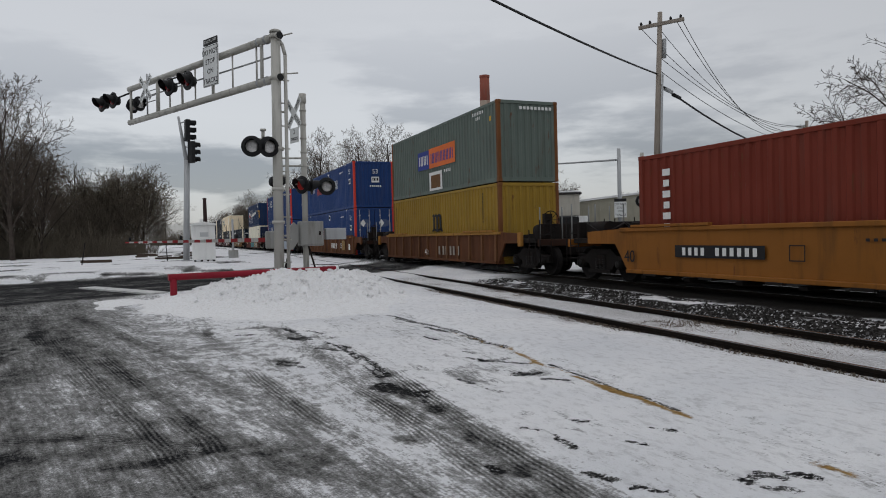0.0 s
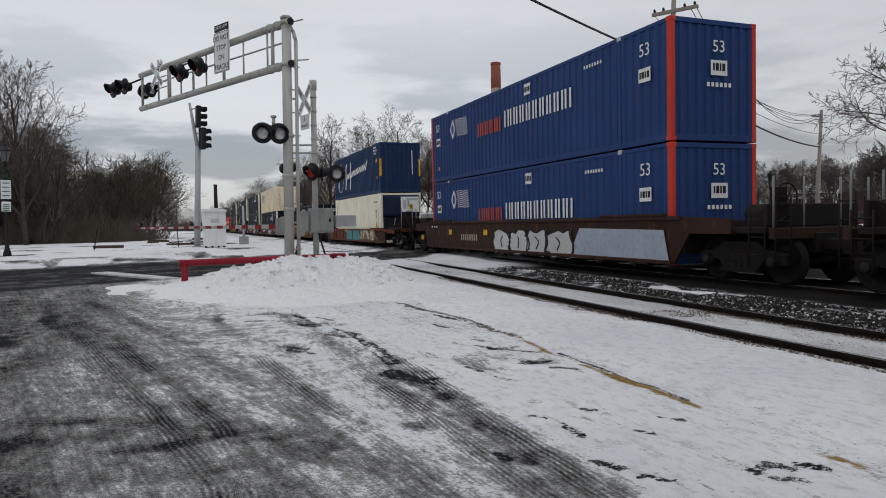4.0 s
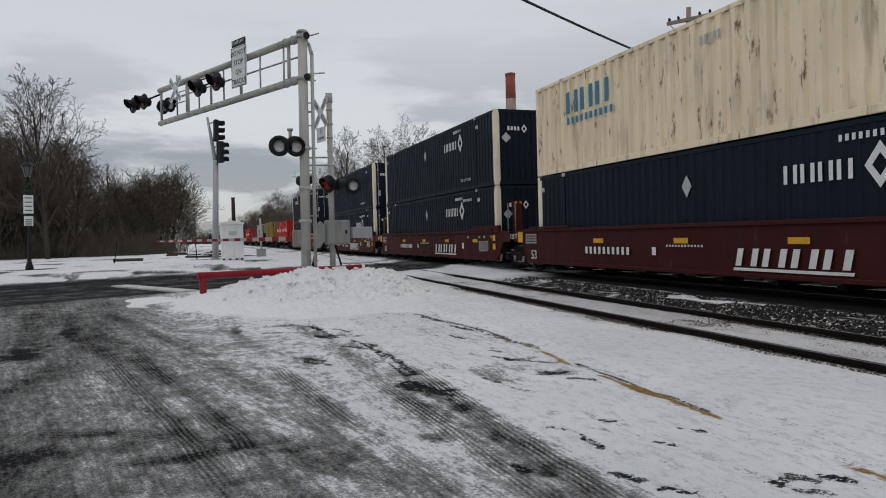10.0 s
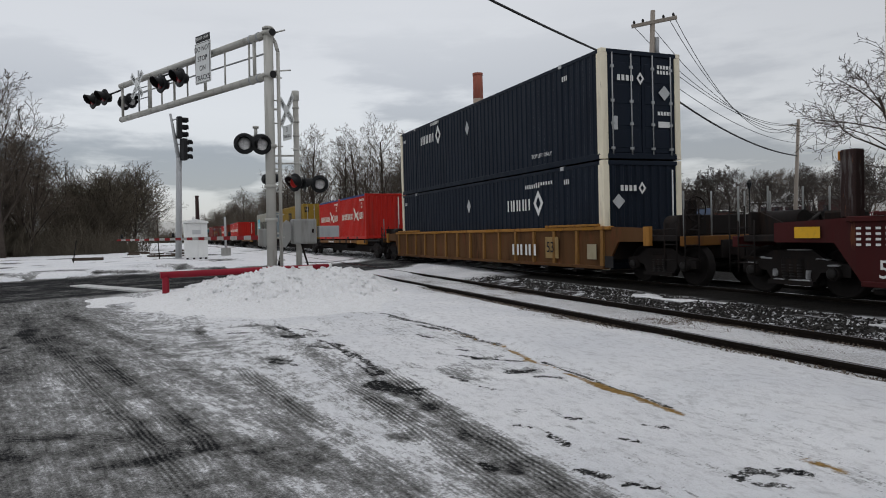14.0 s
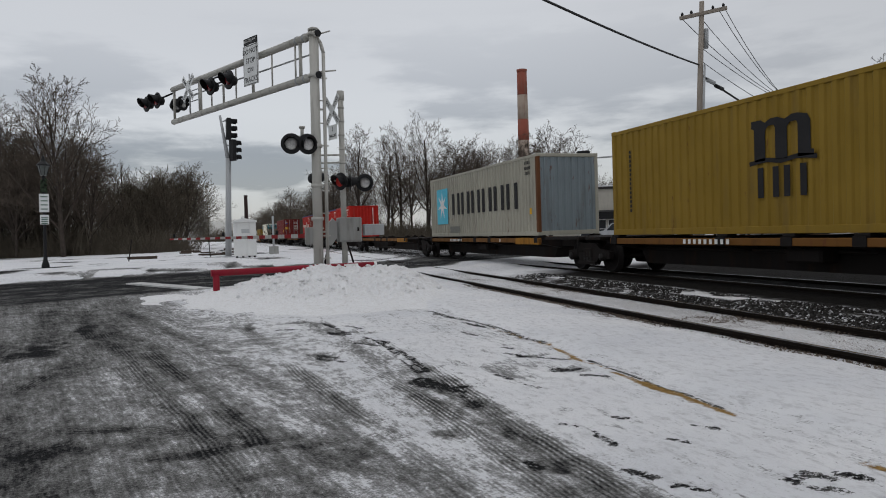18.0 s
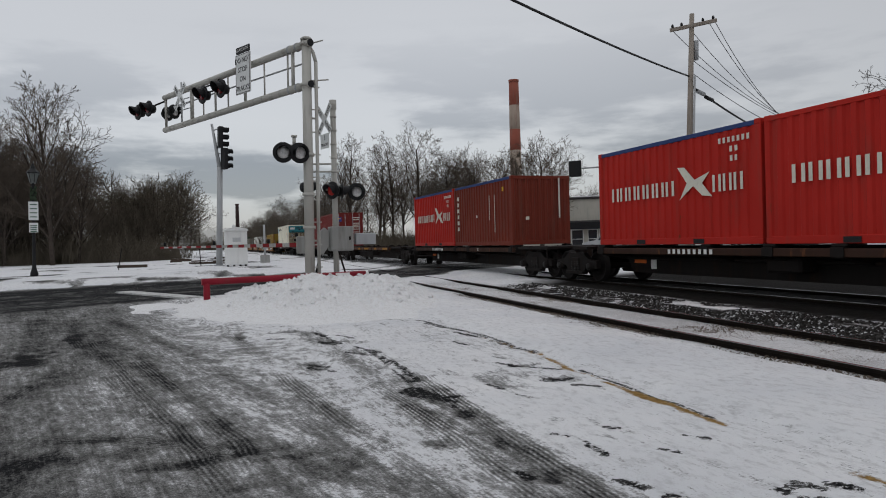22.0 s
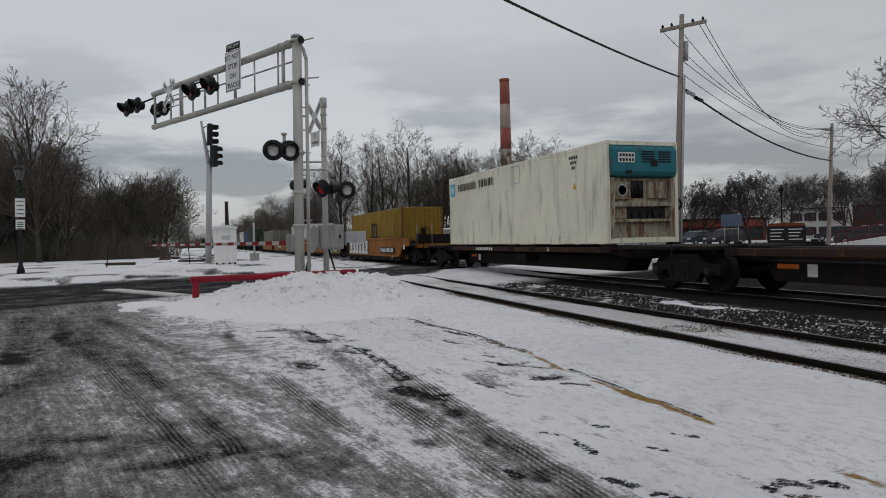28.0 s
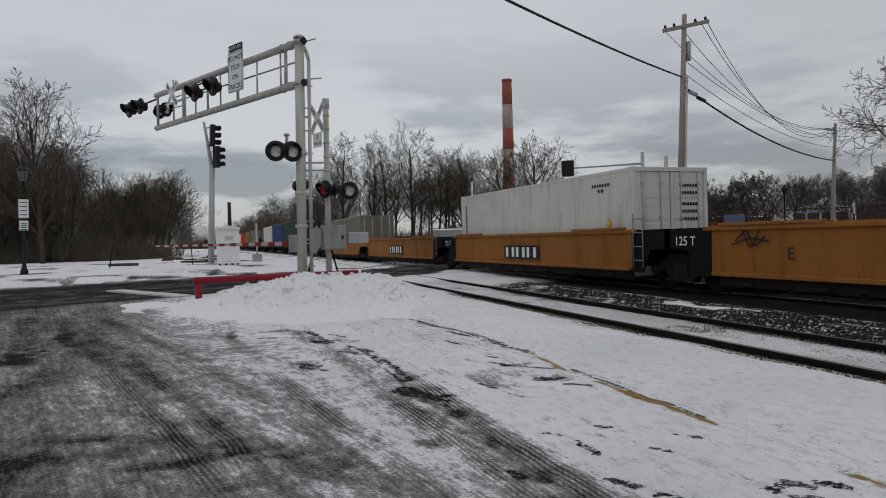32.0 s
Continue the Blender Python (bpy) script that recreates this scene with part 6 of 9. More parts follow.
def reefer_front(c, body, frame_m, panel_m, low, grilles, panel, bare_bottom):
    """The cooling unit set into the leading end: a bulging cover from low upwards, a panel on it, machinery below."""
    bm = bmesh.new()
    prism(bm, [(0.24, low), (-0.04, low + 0.03), (-0.12, low + 0.16), (-0.12, 2.62), (-0.06, 2.74), (0.24, 2.74)], "x", -1.10, 1.10)
    bmesh.ops.bevel(bm, geom=bm.edges[:], offset=0.02, segments=1, affect="EDGES")
    u = part("cooling_unit", bm, body, c, "bulging cooling unit cover")
    for x, z in grilles:
        for i in range(5):
            bm = bmesh.new()
            bevel_box(bm, x - 0.21, x + 0.21, -0.135, -0.118, z + i * 0.07, z + 0.04 + i * 0.07, 0.005)
            part("louvre", bm, black_paint, u)
    if panel:
        x0, x1, z0, z1 = panel
        bm = bmesh.new()
        bevel_box(bm, x0, x1, -0.15, -0.11, z0, z1, 0.02)
        sp_ = part("service_panel", bm, panel_m, u, "white service panel with grilles")
        for x, z, w, h, m_ in ((x0 + 0.22, z0 + 0.18, 0.2, 0.5, grey_mark), (x0 + 0.45, z0 + 0.3, 0.12, 0.38, steel_grey), (x1 - 0.42, z1 - 0.2, 0.7, 0.12, grey_mark), (x1 - 0.5, z0 + 0.16, 0.22, 0.3, yellow_mark), (x1 - 0.5, z0 + 0.25, 0.1, 0.12, black_mark)):
            bm = bmesh.new()
            off_ = -0.158 if m_ is black_mark else -0.154
            box(bm, x - w / 2, x + w / 2, off_, -0.15, z, z + h)
            part("panel_detail", bm, m_, sp_)
    else:
        mark_front(c, shape(rect(0.55, 0.28)), white_mark, -0.62, low + 0.55, "number_plate", "white plate under plain bars", off=0.125)
        for k in range(2):
            tagged(mark_front(c, bars([0.07] * 5, 0.08, 0.03), black_mark, -0.62, low + 0.61 - 0.13 * k, "number_mark", off=0.131), kind="stuff")
        for x, z, w, h in ((0.30, low + 0.40, 0.24, 0.20), (-0.55, low + 0.14, 0.2, 0.10)):
            mark_front(c, shape(rect(w, h)), black_paint, x, z, "opening", "dark opening", off=0.125)
    # the recess under the unit, with a frame round it
    bm = bmesh.new()
    box(bm, -0.98, 0.98, 0.16, 0.20, 0.16, low)
    lo = part("recess_back", bm, black_paint if bare_bottom else frame_m, c, "back of the machinery recess")
    for x in (-1.02, 1.02):
        bm = bmesh.new()
        bevel_box(bm, x - 0.07, x + 0.07, -0.02, 0.2, 0.16, low, 0.012)
        part("upright", bm, frame_m, lo)
    if bare_bottom:
        for x0, x1, z0, z1 in ((-0.95, -0.1, 0.3, 0.85), (0.1, 0.75, 0.45, 1.0), (-0.5, 0.3, 0.9, 1.25)):
            bm = bmesh.new()
            bevel_box(bm, x0, x1, 0.08, 0.16, z0, z1, 0.03)
            part("machinery", bm, steel_worn, lo)
        bm = bmesh.new()
        pipe(bm, [Vector((-0.35, 0.02, low)), Vector((-0.45, 0.0, 1.0)), Vector((-0.4, 0.02, 0.4))], 0.02, 6)
        part("cable", bm, steel_grey, lo)
    else:
        for z0, z1 in ((1.04, 1.16), (0.60, 0.68)):
            bm = bmesh.new()
            bevel_box(bm, -0.96, 0.96, -0.02, 0.16, z0, z1, 0.012)
            part("cross_rail", bm, frame_m, lo)
        for x0, x1, z0, z1 in ((-0.30, 0.12, 1.28, 1.78), (-0.45, 0.86, 0.70, 1.02)):
            bm = bmesh.new()
            bevel_box(bm, x0, x1, 0.145, 0.162, z0, z1, 0.004)
            rc_ = part("recess", bm, black_paint, lo, "dark open recess")
            for k in range(5):
                bm = bmesh.new()
                xx = x0 + (x1 - x0) * (0.15 + 0.18 * k)
                tube(bm, (xx, 0.13, z0 + 0.02), (xx + 0.06 * (k % 3 - 1), 0.12, z0 + (z1 - z0) * (0.5 + 0.1 * (k % 4))), 0.022 + 0.01 * (k % 2), seg=6)
                part("pipe", bm, steel_worn, rc_)
        for x, z0, w_, h_ in ((-0.66, 1.24, 0.26, 0.5), (0.56, 1.26, 0.32, 0.5), (-0.72, 0.70, 0.2, 0.26)):
            bm = bmesh.new()
            bevel_box(bm, x - w_, x + w_, 0.06, 0.162, z0, z0 + h_, 0.02)
            part("hatch", bm, frame_m, lo)
        bm = bmesh.new()
        lathe(bm, [(0.17, 0), (0.17, 0.02), (0.14, 0.025), (0.14, 0.0)], (0, -1, 0), (-0.66, 0.06, 1.5), 24)
        part("fan_ring", bm, grey_mark, lo)


for c_ in (c4, c19):
    for o in list(c_.children):
        if o.name.startswith("end_panel") and o.data.vertices[0].co.y < 1:
            bpy.data.objects.remove(o)
navy_m = coat("reefer_navy", (0.010, 0.018, 0.05), 0.5, amount=0.3)
reefer_front(c4, navy_m, navy_m, white_mark, 1.50, (), (-0.05, 1.06, 1.78, 2.66), True)
column(c4, 11.5, 0.4, 2.5, 6, 0.10, black_mark)
number_rows(c4, 1.1, 2.4, ((7, 0.9),), 0.07, black_mark)
number_rows(c4, 1.0, 1.85, ((2, 0.25), (1, 0.12)), 0.16, black_mark)
placard(c4, 1.05, 1.6, 0.14, 0.2)
mark_side(c4, shape([(-0.2, -0.16), (0.2, -0.16), (0, 0.18)]), yellow_mark, 0.95, 1.08, "warning_triangle")
teal_spray = coat("teal_spray", (0.07, 0.22, 0.24), 0.65, amount=0.6, scale=2)
tan_spray = coat("tan_spray", (0.36, 0.30, 0.20), 0.65, amount=0.6, scale=2)
brown_spray = coat("brown_spray", (0.075, 0.060, 0.046), 0.65, amount=0.6, scale=2)
ochre_spray = coat("ochre_spray", (0.34, 0.15, 0.03), 0.65, amount=0.6, scale=2)
mark_side(w4, shape([(-1.05, -0.37), (0.95, -0.37), (1.0, 0.28), (-1.0, 0.30)]), coat("scorched_rust", (0.040, 0.020, 0.014), 0.8, (0.09, 0.03, 0.018), 0.9, 0.5), 0.55, 0.70, "bare_steel", "dark rusted bare panel", 0.036)
for y0, w_ in ((8.05, 1.65), (6.25, 1.7)):
    mark_side(w4, shape([(-w_ / 2, -0.33), (-w_ * 0.2, -0.38), (w_ * 0.1, -0.30), (w_ * 0.35, -0.37), (w_ / 2, -0.26), (w_ * 0.46, 0.28), (-w_ * 0.48, 0.30)]), teal_spray, y0, 0.70, "spray_paint", "flat teal spray paint", 0.036)
mark_side(w4, shape([(-2.1, -0.34), (-1.2, -0.38), (0.4, -0.32), (1.9, -0.38), (2.1, 0.29), (-2.0, 0.31)]), brown_spray, 3.4, 0.70, "spray_paint", "brown spray ground", 0.036)
r_ = random.Random(5)
for k in range(16):
    x0 = -2.05 + 0.24 * k
    mark_side(w4, ribbon([(x0, -0.30 + 0.1 * r_.random()), (x0 + r_.uniform(-0.1, 0.5), r_.uniform(-0.1, 0.2)), (x0 + r_.uniform(-0.3, 0.7), 0.26), (x0 + r_.uniform(0.2, 0.8), r_.uniform(-0.25, 0.1))], r_.uniform(0.06, 0.15), thin=0.6), (tan_spray, white_spray, tan_spray, ochre_spray)[k % 4], 3.4, 0.70, "spray_line", "", 0.042 + 0.0006 * k)
bm = bmesh.new()
ring(bm, rect(0.7, 0.42), rect(0.63, 0.35))
mark_side(w4, bm, white_spray, 2.25, 0.66, "placard_frame", "", 0.056)
for y in (14.0, 12.4, 0.9, -0.4):
    mark_side(w4, shape(rect(0.5, 0.12)), coat("orange_red_patch", (0.32, 0.05, 0.025), 0.6, amount=0.6), y, 0.98, "repair_patch", "brighter orange red patch", 0.036)
for y in (13.2, 9.0, 2.4):
    mark_side(w4, shape(rect(0.4, 0.10)), yellow_mark, y, 0.99, "placard", "", 0.040)
number_rows(w4, 13.6, 0.9, ((3, 0.6),), 0.16)

# dark navy domestic boxes
for cc, up, dr in ((c5, False, True), (c6, False, False), (c7, False, False), (c7b, True, False), (c8, False, True), (c8b, True, True), (c9, False, False), (c9b, True, True)):
    seams(cc, F53, 2.0)
    y, z = (4.9, 2.05) if cc in (c6, c7, c7b) else (12.6, 2.2) if up or cc is c5 else (4.6, 1.9)
    word(cc, y, z, 1.5, 0.36, 4, white_mark)
    diamond(cc, y - 1.25, z + 0.02, 0.40, white_mark)
    mark_side(cc, shape([(0, 0.26), (0.17, 0), (0, -0.26), (-0.17, 0)]), grey_mark, 8.45, 2.05, "diamond_mark")
    number_rows(cc, y - 0.9, z + 0.55, ((7, 0.9),), 0.12)
    for yy in (1.75, 15.5):
        number_rows(cc, yy, 2.45, ((3, 0.28),), 0.14)
    if up:
        text_side(cc, 3.1, 0.43, "TOP LIFT ONLY", 0.17, white_mark, "painted words")
    else:
        number_rows(cc, 3.0, 0.4 if cc is c5 else 2.5, ((7, 1.0),), 0.10)
    mark_front(cc, bars([0.09] * 4, 0.15, 0.05), white_mark, -0.55, 2.15, "word_mark", off=0.06 if not dr else 0.0)
    diamond(cc, -0.08, 2.15, 0.17, white_mark, True)
    mark_front(cc, shape([(0, 0.2), (0.2, 0), (0, -0.2), (-0.2, 0)]), grey_mark, 0.72 if dr else -0.85, 1.8, "diamond_mark")
    if dr:
        for z0 in (2.5, 2.36, 1.25):
            mark_front(cc, bars([0.07] * 5, 0.10, 0.03), white_mark, 0.75, z0, "number_mark", off=-0.005)
        mark_front(cc, shape(rect(0.38, 0.16)), white_mark, 0.72, 0.95, "data_panel", off=-0.005)
        mark_front(cc, shape(rect(0.18, 0.36)), grey_mark, -0.9, 0.95, "data_panel", off=-0.005)
    else:
        mark_front(cc, bars([0.05], 1.3, 0.05), white_mark, 0.95, 2.0, "number_mark")
# cream box with blue marks
seams(c6b)
csx_blue = coat("teal_blue_lettering", (0.05, 0.22, 0.33), 0.55, amount=0.3, scale=3)
word(c6b, 12.7, 2.05, 2.3, 0.66, 3, csx_blue)
word(c6b, 12.6, 1.50, 2.5, 0.20, 10, csx_blue, notch=False)
mark_side(c6b, shape(rect(0.75, 1.35)), white_mark, 1.15, 1.8, "data_panel", "blank white panel")
number_rows(c6b, 7.6, 2.35, ((5, 0.7),), 0.2, grey_mark)
text_side(c6b, 1.05, 0.72, "5", 0.34, black_mark)
mark_front(c6b, bars([0.10] * 1, 1.9, 0.05), coat("worn_panel", (0.50, 0.45, 0.36), 0.6, amount=0.5), 0.45, 1.4, "worn_strip")
# maroon articulated set
for ww in (w6, w7, w8):
    word(ww, 5.5, 0.72, 2.7, 0.36, 4, white_mark, slant=0.22)
    mark_side(ww, shape([(-1.45, -0.03), (1.35, -0.03), (1.38, 0.03), (-1.43, 0.03)]), white_mark, 5.5, 0.47, "underline")
    word(ww, 11.7, 0.79, 2.2, 0.20, 10, white_mark, "number_mark", False)
    mark_side(ww, shape(rect(0.16, 0.2)), white_mark, 9.6, 0.80, "letter_mark")
    text_side(ww, 16.0, 0.58, "53", 0.42, white_mark)
    for y in (12.08, 8.6, 5.28, 1.95):
        placard(ww, y, 1.06, 0.5, 0.13)
    for z in (1.17, 0.84):
        placard(ww, 0.06, z, 0.24, 0.22)
    for y, t_ in ((2.7, "40"), (1.5, "45"), (1.0, "48"), (0.35, "53")):
        text_side(ww, y, 1.20, t_, 0.14, white_mark)
    for i in range(6):
        word(ww, 1.1, 1.02 - i * 0.07, 1.0 - 0.1 * (i % 3), 0.035, 6, white_mark, "notice_mark", False)
    for i in range(4):
        word(ww, 16.2, 1.26 - i * 0.09, 0.8, 0.04, 5, white_mark, "notice_mark", False)
    number_rows(ww, 8.5, 0.94, ((12, 1.3),), 0.05)
    mark_side(ww, shape(rect(0.2, 0.24)), white_mark, 3.3, 0.85, "placard_frame")
    bm = bmesh.new()
    bevel_box(bm, -1.46, -1.30, -0.25, 2.3, 1.44, 1.64, 0.01)
    part("side_riser", bm, ww.children[0].data.materials[0], ww)
for ww, y in ((w6, 17.55), (w7, 17.55)):
    text_side(ww, y, 1.20, "125 T", 0.24, white_mark)
    placard(ww, y - 0.55, 1.18, 0.36, 0.36)
# ochre ribbed cars
for ww in (w5, w9):
    word(ww, 4.0, 0.76, 1.5, 0.34, 3, white_mark).location.x -= 0.07
    text_side(ww, 2.45, 0.84, "53", 0.44, black_mark)
    placard(ww, 0.45, 0.75, 0.42, 0.4, coat("data_plate", (0.35, 0.30, 0.2), 0.6, amount=0.5))
    placard(ww, -0.3, 0.50, 0.36, 0.30, black_mark)
    for o in ww.children:
        if o.name.startswith("painted_text"):
            o.location.x -= 0.06
scr = coat("chalk_scrawl", (0.36, 0.33, 0.25), 0.7, amount=0.6, scale=3)
for y0, w_, zc, hh, count in ((11.8, 0.5, 0.85, 0.34, 3), (9.7, 0.7, 0.82, 0.42, 5), (8.6, 0.9, 0.85, 0.42, 4), (7.5, 0.9, 0.85, 0.42, 4), (6.45, 0.9, 0.95, 0.22, 3), (6.4, 0.9, 0.62, 0.16, 2), (5.4, 0.8, 0.8, 0.42, 2), (4.3, 0.8, 0.62, 0.22, 2), (3.5, 1.1, 0.60, 0.20, 3), (1.5, 0.7, 0.85, 0.35, 3)):
    r_ = random.Random(int(y0 * 10))
    for k in range(count):
        n_ = r_.randint(5, 9)
        mark_side(w5, ribbon([(-w_ / 2 + w_ * (j + r_.uniform(-0.3, 0.3)) / (n_ - 1), r_.uniform(-hh, hh)) for j in range(n_)], 0.035, thin=0.9), scr, y0, zc, "spray_line", "", 0.075)
for ww in (w5, w9, w2):
    placard(ww, 2.45, 0.84, 0.72, 0.62, coat("tan_number_patch", (0.30, 0.20, 0.085), 0.65, (0.06, 0.035, 0.02), 0.5))
    for y0, w_ in ((14.9, 0.9), (11.5, 1.0), (6.4, 0.7), (2.3, 0.9), (0.6, 0.5)):
        mark_side(ww, shape(rect(w_, 0.085)), sill_yellow, y0, 1.365, "repair_patch", "bright yellow patch of newer paint", 0.034)
mark_side(w8, shape(rect(0.52, 0.20)), yellow_mark, 17.5, 1.20, "placard", "orange yellow placard")
text_side(w8, 9.35, 0.70, "A", 0.30, white_mark)
text_side(w8, 8.17, 0.66, "WELL LD LMT", 0.15, white_mark, "painted words")

# red twenty-foot boxes with white marks
cream_mark = coat("cream_lettering", (0.66, 0.63, 0.54), 0.55, amount=0.25, scale=3)
for cc in (c10, c10b, c14, c14b, c15b):
    word(cc, 4.05, 1.36, 2.65, 0.36, 7, cream_mark)
    mark_side(cc, shape([(-0.55, 0.42), (-0.30, 0.40), (0.05, 0.08), (0.55, 0.22), (0.30, -0.02), (0.62, -0.34), (0.30, -0.30), (0.0, -0.06), (-0.48, -0.36), (-0.22, 0.02)]), cream_mark, 2.05, 1.42, "emblem", "cream four-pointed emblem")
    word(cc, 0.95, 1.36, 0.92, 0.38, 3, cream_mark)
    number_rows(cc, 0.75, 2.27, ((7, 0.95), (2, 0.28), (2, 0.25)), 0.12, cream_mark)
    mark_front(cc, bars([0.06], 1.6, 0.05), cream_mark, 0.75, 1.6, "number_mark")
    for y in (1.9, 4.1):
        mark_side(cc, shape(rect(0.36, 0.11)), black_mark, y, 0.07, "fork_pocket")
# mustard box with doors
mark_side(c11, shape(arches(1.42, 0.85)), black_mark, 6.12, 1.92, "emblem", "bold black emblem")
mark_side(c11, ribbon([(-0.85, 0.0), (-0.4, 0.05), (0, 0), (0.4, 0.05), (0.85, 0)], 0.10, thin=0.9), black_mark, 6.12, 1.46, "wave")
word(c11, 6.12, 1.05, 1.25, 0.62, 2, black_mark)
column(c11, 11.3, 0.6, 2.3, 14, 0.07, black_mark)
column(c11, 0.93, 1.5, 2.68, 8, 0.07, black_mark)
placard(c11, 1.1, 0.62, 0.3, 0.1)
mark_front(c11, shape(arches(0.34, 0.24)), black_mark, -0.95, 2.52, "emblem", off=0.0)
mark_front(c11, bars([0.15, 0.15], 0.16, 0.03), black_mark, -0.95, 2.28, "word_mark", off=0.0)
for z in (2.5, 2.35, 1.75, 1.6, 1.3, 1.1):
    mark_front(c11, bars([0.07] * 6, 0.09, 0.03), black_mark, 0.55, z, "number_mark", off=0.0)
# weathered grey box with big black marks
mark_side(c12, shape(rect(1.62, 1.72)), sky_mark, 10.32, 1.46, "emblem_panel", "sky blue square")
star = []
for i in range(14):
    a = math.pi / 2 + 2 * math.pi * i / 14
    star.append(((0.70 if i % 2 == 0 else 0.22) * math.cos(a), (0.70 if i % 2 == 0 else 0.22) * math.sin(a)))
mark_side(c12, shape(star), white_mark, 10.32, 1.50, "star", "white seven-pointed star").location.x -= 0.006
word(c12, 5.25, 1.50, 7.3, 0.98, 6, black_mark)
number_rows(c12, 0.75, 2.62, ((4, 0.45), (6, 0.5), (4, 0.4)), 0.11, black_mark)
placard(c12, 0.55, 0.88, 0.16, 0.22)
mark_side(c12, shape(rect(1.3, 0.3)), coat("rub_mark", (0.20, 0.20, 0.18), 0.8, amount=0.7, scale=4), 8.6, 0.32, "scuff_mark", "", 0.010)
rust_post = coat("rusty_post", (0.13, 0.055, 0.025), 0.8, (0.05, 0.03, 0.02), 0.7)
for o in c12.children:
    if o.name.startswith("corner_post") and max(v.co.y for v in o.data.vertices) < 1 and min(v.co.x for v in o.data.vertices) < 0:
        o.data = o.data.copy()
        o.data.materials[0] = rust_post
    if o.name.startswith("end_panel") and o.data.vertices[0].co.y < 1:
        o.data = o.data.copy()
        o.data.materials[0] = coat("blue_grey_end", (0.20, 0.235, 0.25), 0.55, amount=0.5, rust=0.3)
# brick red pair and doors
column(c15, 5.55, 0.6, 2.2, 6, 0.18, cream_mark)
column(c15, 1.55, 0.5, 2.0, 14, 0.05, cream_mark)
column(c15, 2.05, 1.0, 2.0, 10, 0.05, cream_mark)
placard(c15, 0.75, 2.15, 0.14, 0.16)
mark_side(c15, shape(rect(0.14, 0.12)), cream_mark, 3.4, 1.2, "placard")
mark_front(c15, shape(rect(0.14, 0.12)), cream_mark, -0.6, 1.0, "placard")
mark_front(c15, bars([0.06], 1.5, 0.05), cream_mark, 0.75, 1.75, "number_mark")
column(c17, 1.25, 0.95, 2.55, 14, 0.06, cream_mark)
column(c17, 0.95, 1.9, 2.5, 6, 0.06, cream_mark)
mark_side(c17, shape(rect(0.5, 0.42)), yellow_mark, 0.92, 1.12, "data_panel", "yellow notice panel")
number_rows(c17, 11.6, 2.45, ((2, 0.2), (2, 0.2)), 0.16, cream_mark)
mark_front(c17, shape(rect(0.40, 0.38)), blue_mark, -0.85, 2.32, "emblem_panel", "dark blue emblem panel", 0.0)
mark_front(c17, ribbon([(-0.14, -0.08), (-0.04, 0.04), (0.14, 0.06)], 0.10, thin=0.9), yellow_mark, -0.85, 2.33, "emblem", "", 0.008)
mark_front(c17, shape(rect(0.36, 0.34)), yellow_mark, -0.85, 1.52, "data_panel", "yellow notice panel", 0.0)
for x, z in ((-0.45, 1.55), (-0.45, 1.28)):
    mark_front(c17, shape([(-0.07, -0.07), (0.07, -0.07), (0, 0.08)]), yellow_mark, x, z, "warning_triangle", "", 0.0)
for z in (2.45, 2.28, 1.95, 1.8, 1.65, 1.45, 1.2):
    mark_front(c17, bars([0.06] * 6, 0.08, 0.03), cream_mark, 0.62, z, "number_mark", off=0.0)
# white reefer with teal unit
mark_side(c19, shape(rect(0.52, 0.55)), sky_mark, 11.75, 2.35, "emblem_panel", "sky blue square")
mark_side(c19, shape([(p[0] * 0.33, p[1] * 0.33) for p in star]), white_mark, 11.75, 2.36, "star").location.x -= 0.006
word(c19, 10.15, 2.40, 1.9, 0.30, 6, black_mark)
word(c19, 8.2, 2.42, 1.3, 0.30, 4, black_mark)
number_rows(c19, 1.7, 2.6, ((5, 0.5), (3, 0.35), (2, 0.2)), 0.09, black_mark)
mark_side(c19, shape([(-0.09, -0.1), (0.09, -0.1), (0, 0.1)]), yellow_mark, 1.65, 1.75, "warning_triangle")
bm = bmesh.new()
ring(bm, rect(0.7, 0.62), rect(0.64, 0.56))
mark_side(c19, bm, grey_mark, 5.6, 2.45, "hatch_frame")
reefer_front(c19, coat("grimy_teal", (0.030, 0.165, 0.195), 0.6, (0.05, 0.055, 0.05), 1.0, 0.35, scale=1.6), coat("reefer_frame", (0.36, 0.32, 0.235), 0.65, (0.045, 0.030, 0.020), 1.0, 0.95, scale=1.5), teal, 1.86, ((0.10, 2.28), (0.66, 2.28)), None, False)

# orange yellow articulated set
mark_side(c20, shape(arches(1.38, 0.9)), black_mark, 5.92, 1.72, "emblem", "bold black emblem")
mark_side(c20, ribbon([(-0.85, 0.0), (-0.4, 0.05), (0, 0), (0.4, 0.05), (0.85, 0)], 0.10, thin=0.9), black_mark, 5.92, 1.24, "wave")
column(c20, 1.35, 1.25, 2.55, 9, 0.06, black_mark)
column(c20, 0.95, 1.9, 2.55, 4, 0.06, black_mark)
column(c20, 11.6, 1.2, 2.4, 12, 0.05, black_mark)
mark_side(w20, shape(rect(3.2, 0.34)), black_mark, 2.32, 0.78, "number_band", "black band under white bars")
word(w20, 3.15, 0.78, 1.05, 0.22, 4, white_mark, "number_mark", False).location.x -= 0.006
word(w20, 1.75, 0.80, 1.6, 0.22, 6, white_mark, "number_mark", False).location.x -= 0.006
text_side(w20, 4.45, 0.78, "A", 0.26, red_mark, "painted letter")
bold_white = coat("bold_white_spray", (0.66, 0.66, 0.65), 0.65, (0.25, 0.23, 0.21), 0.4, scale=2)
r_ = random.Random(21)
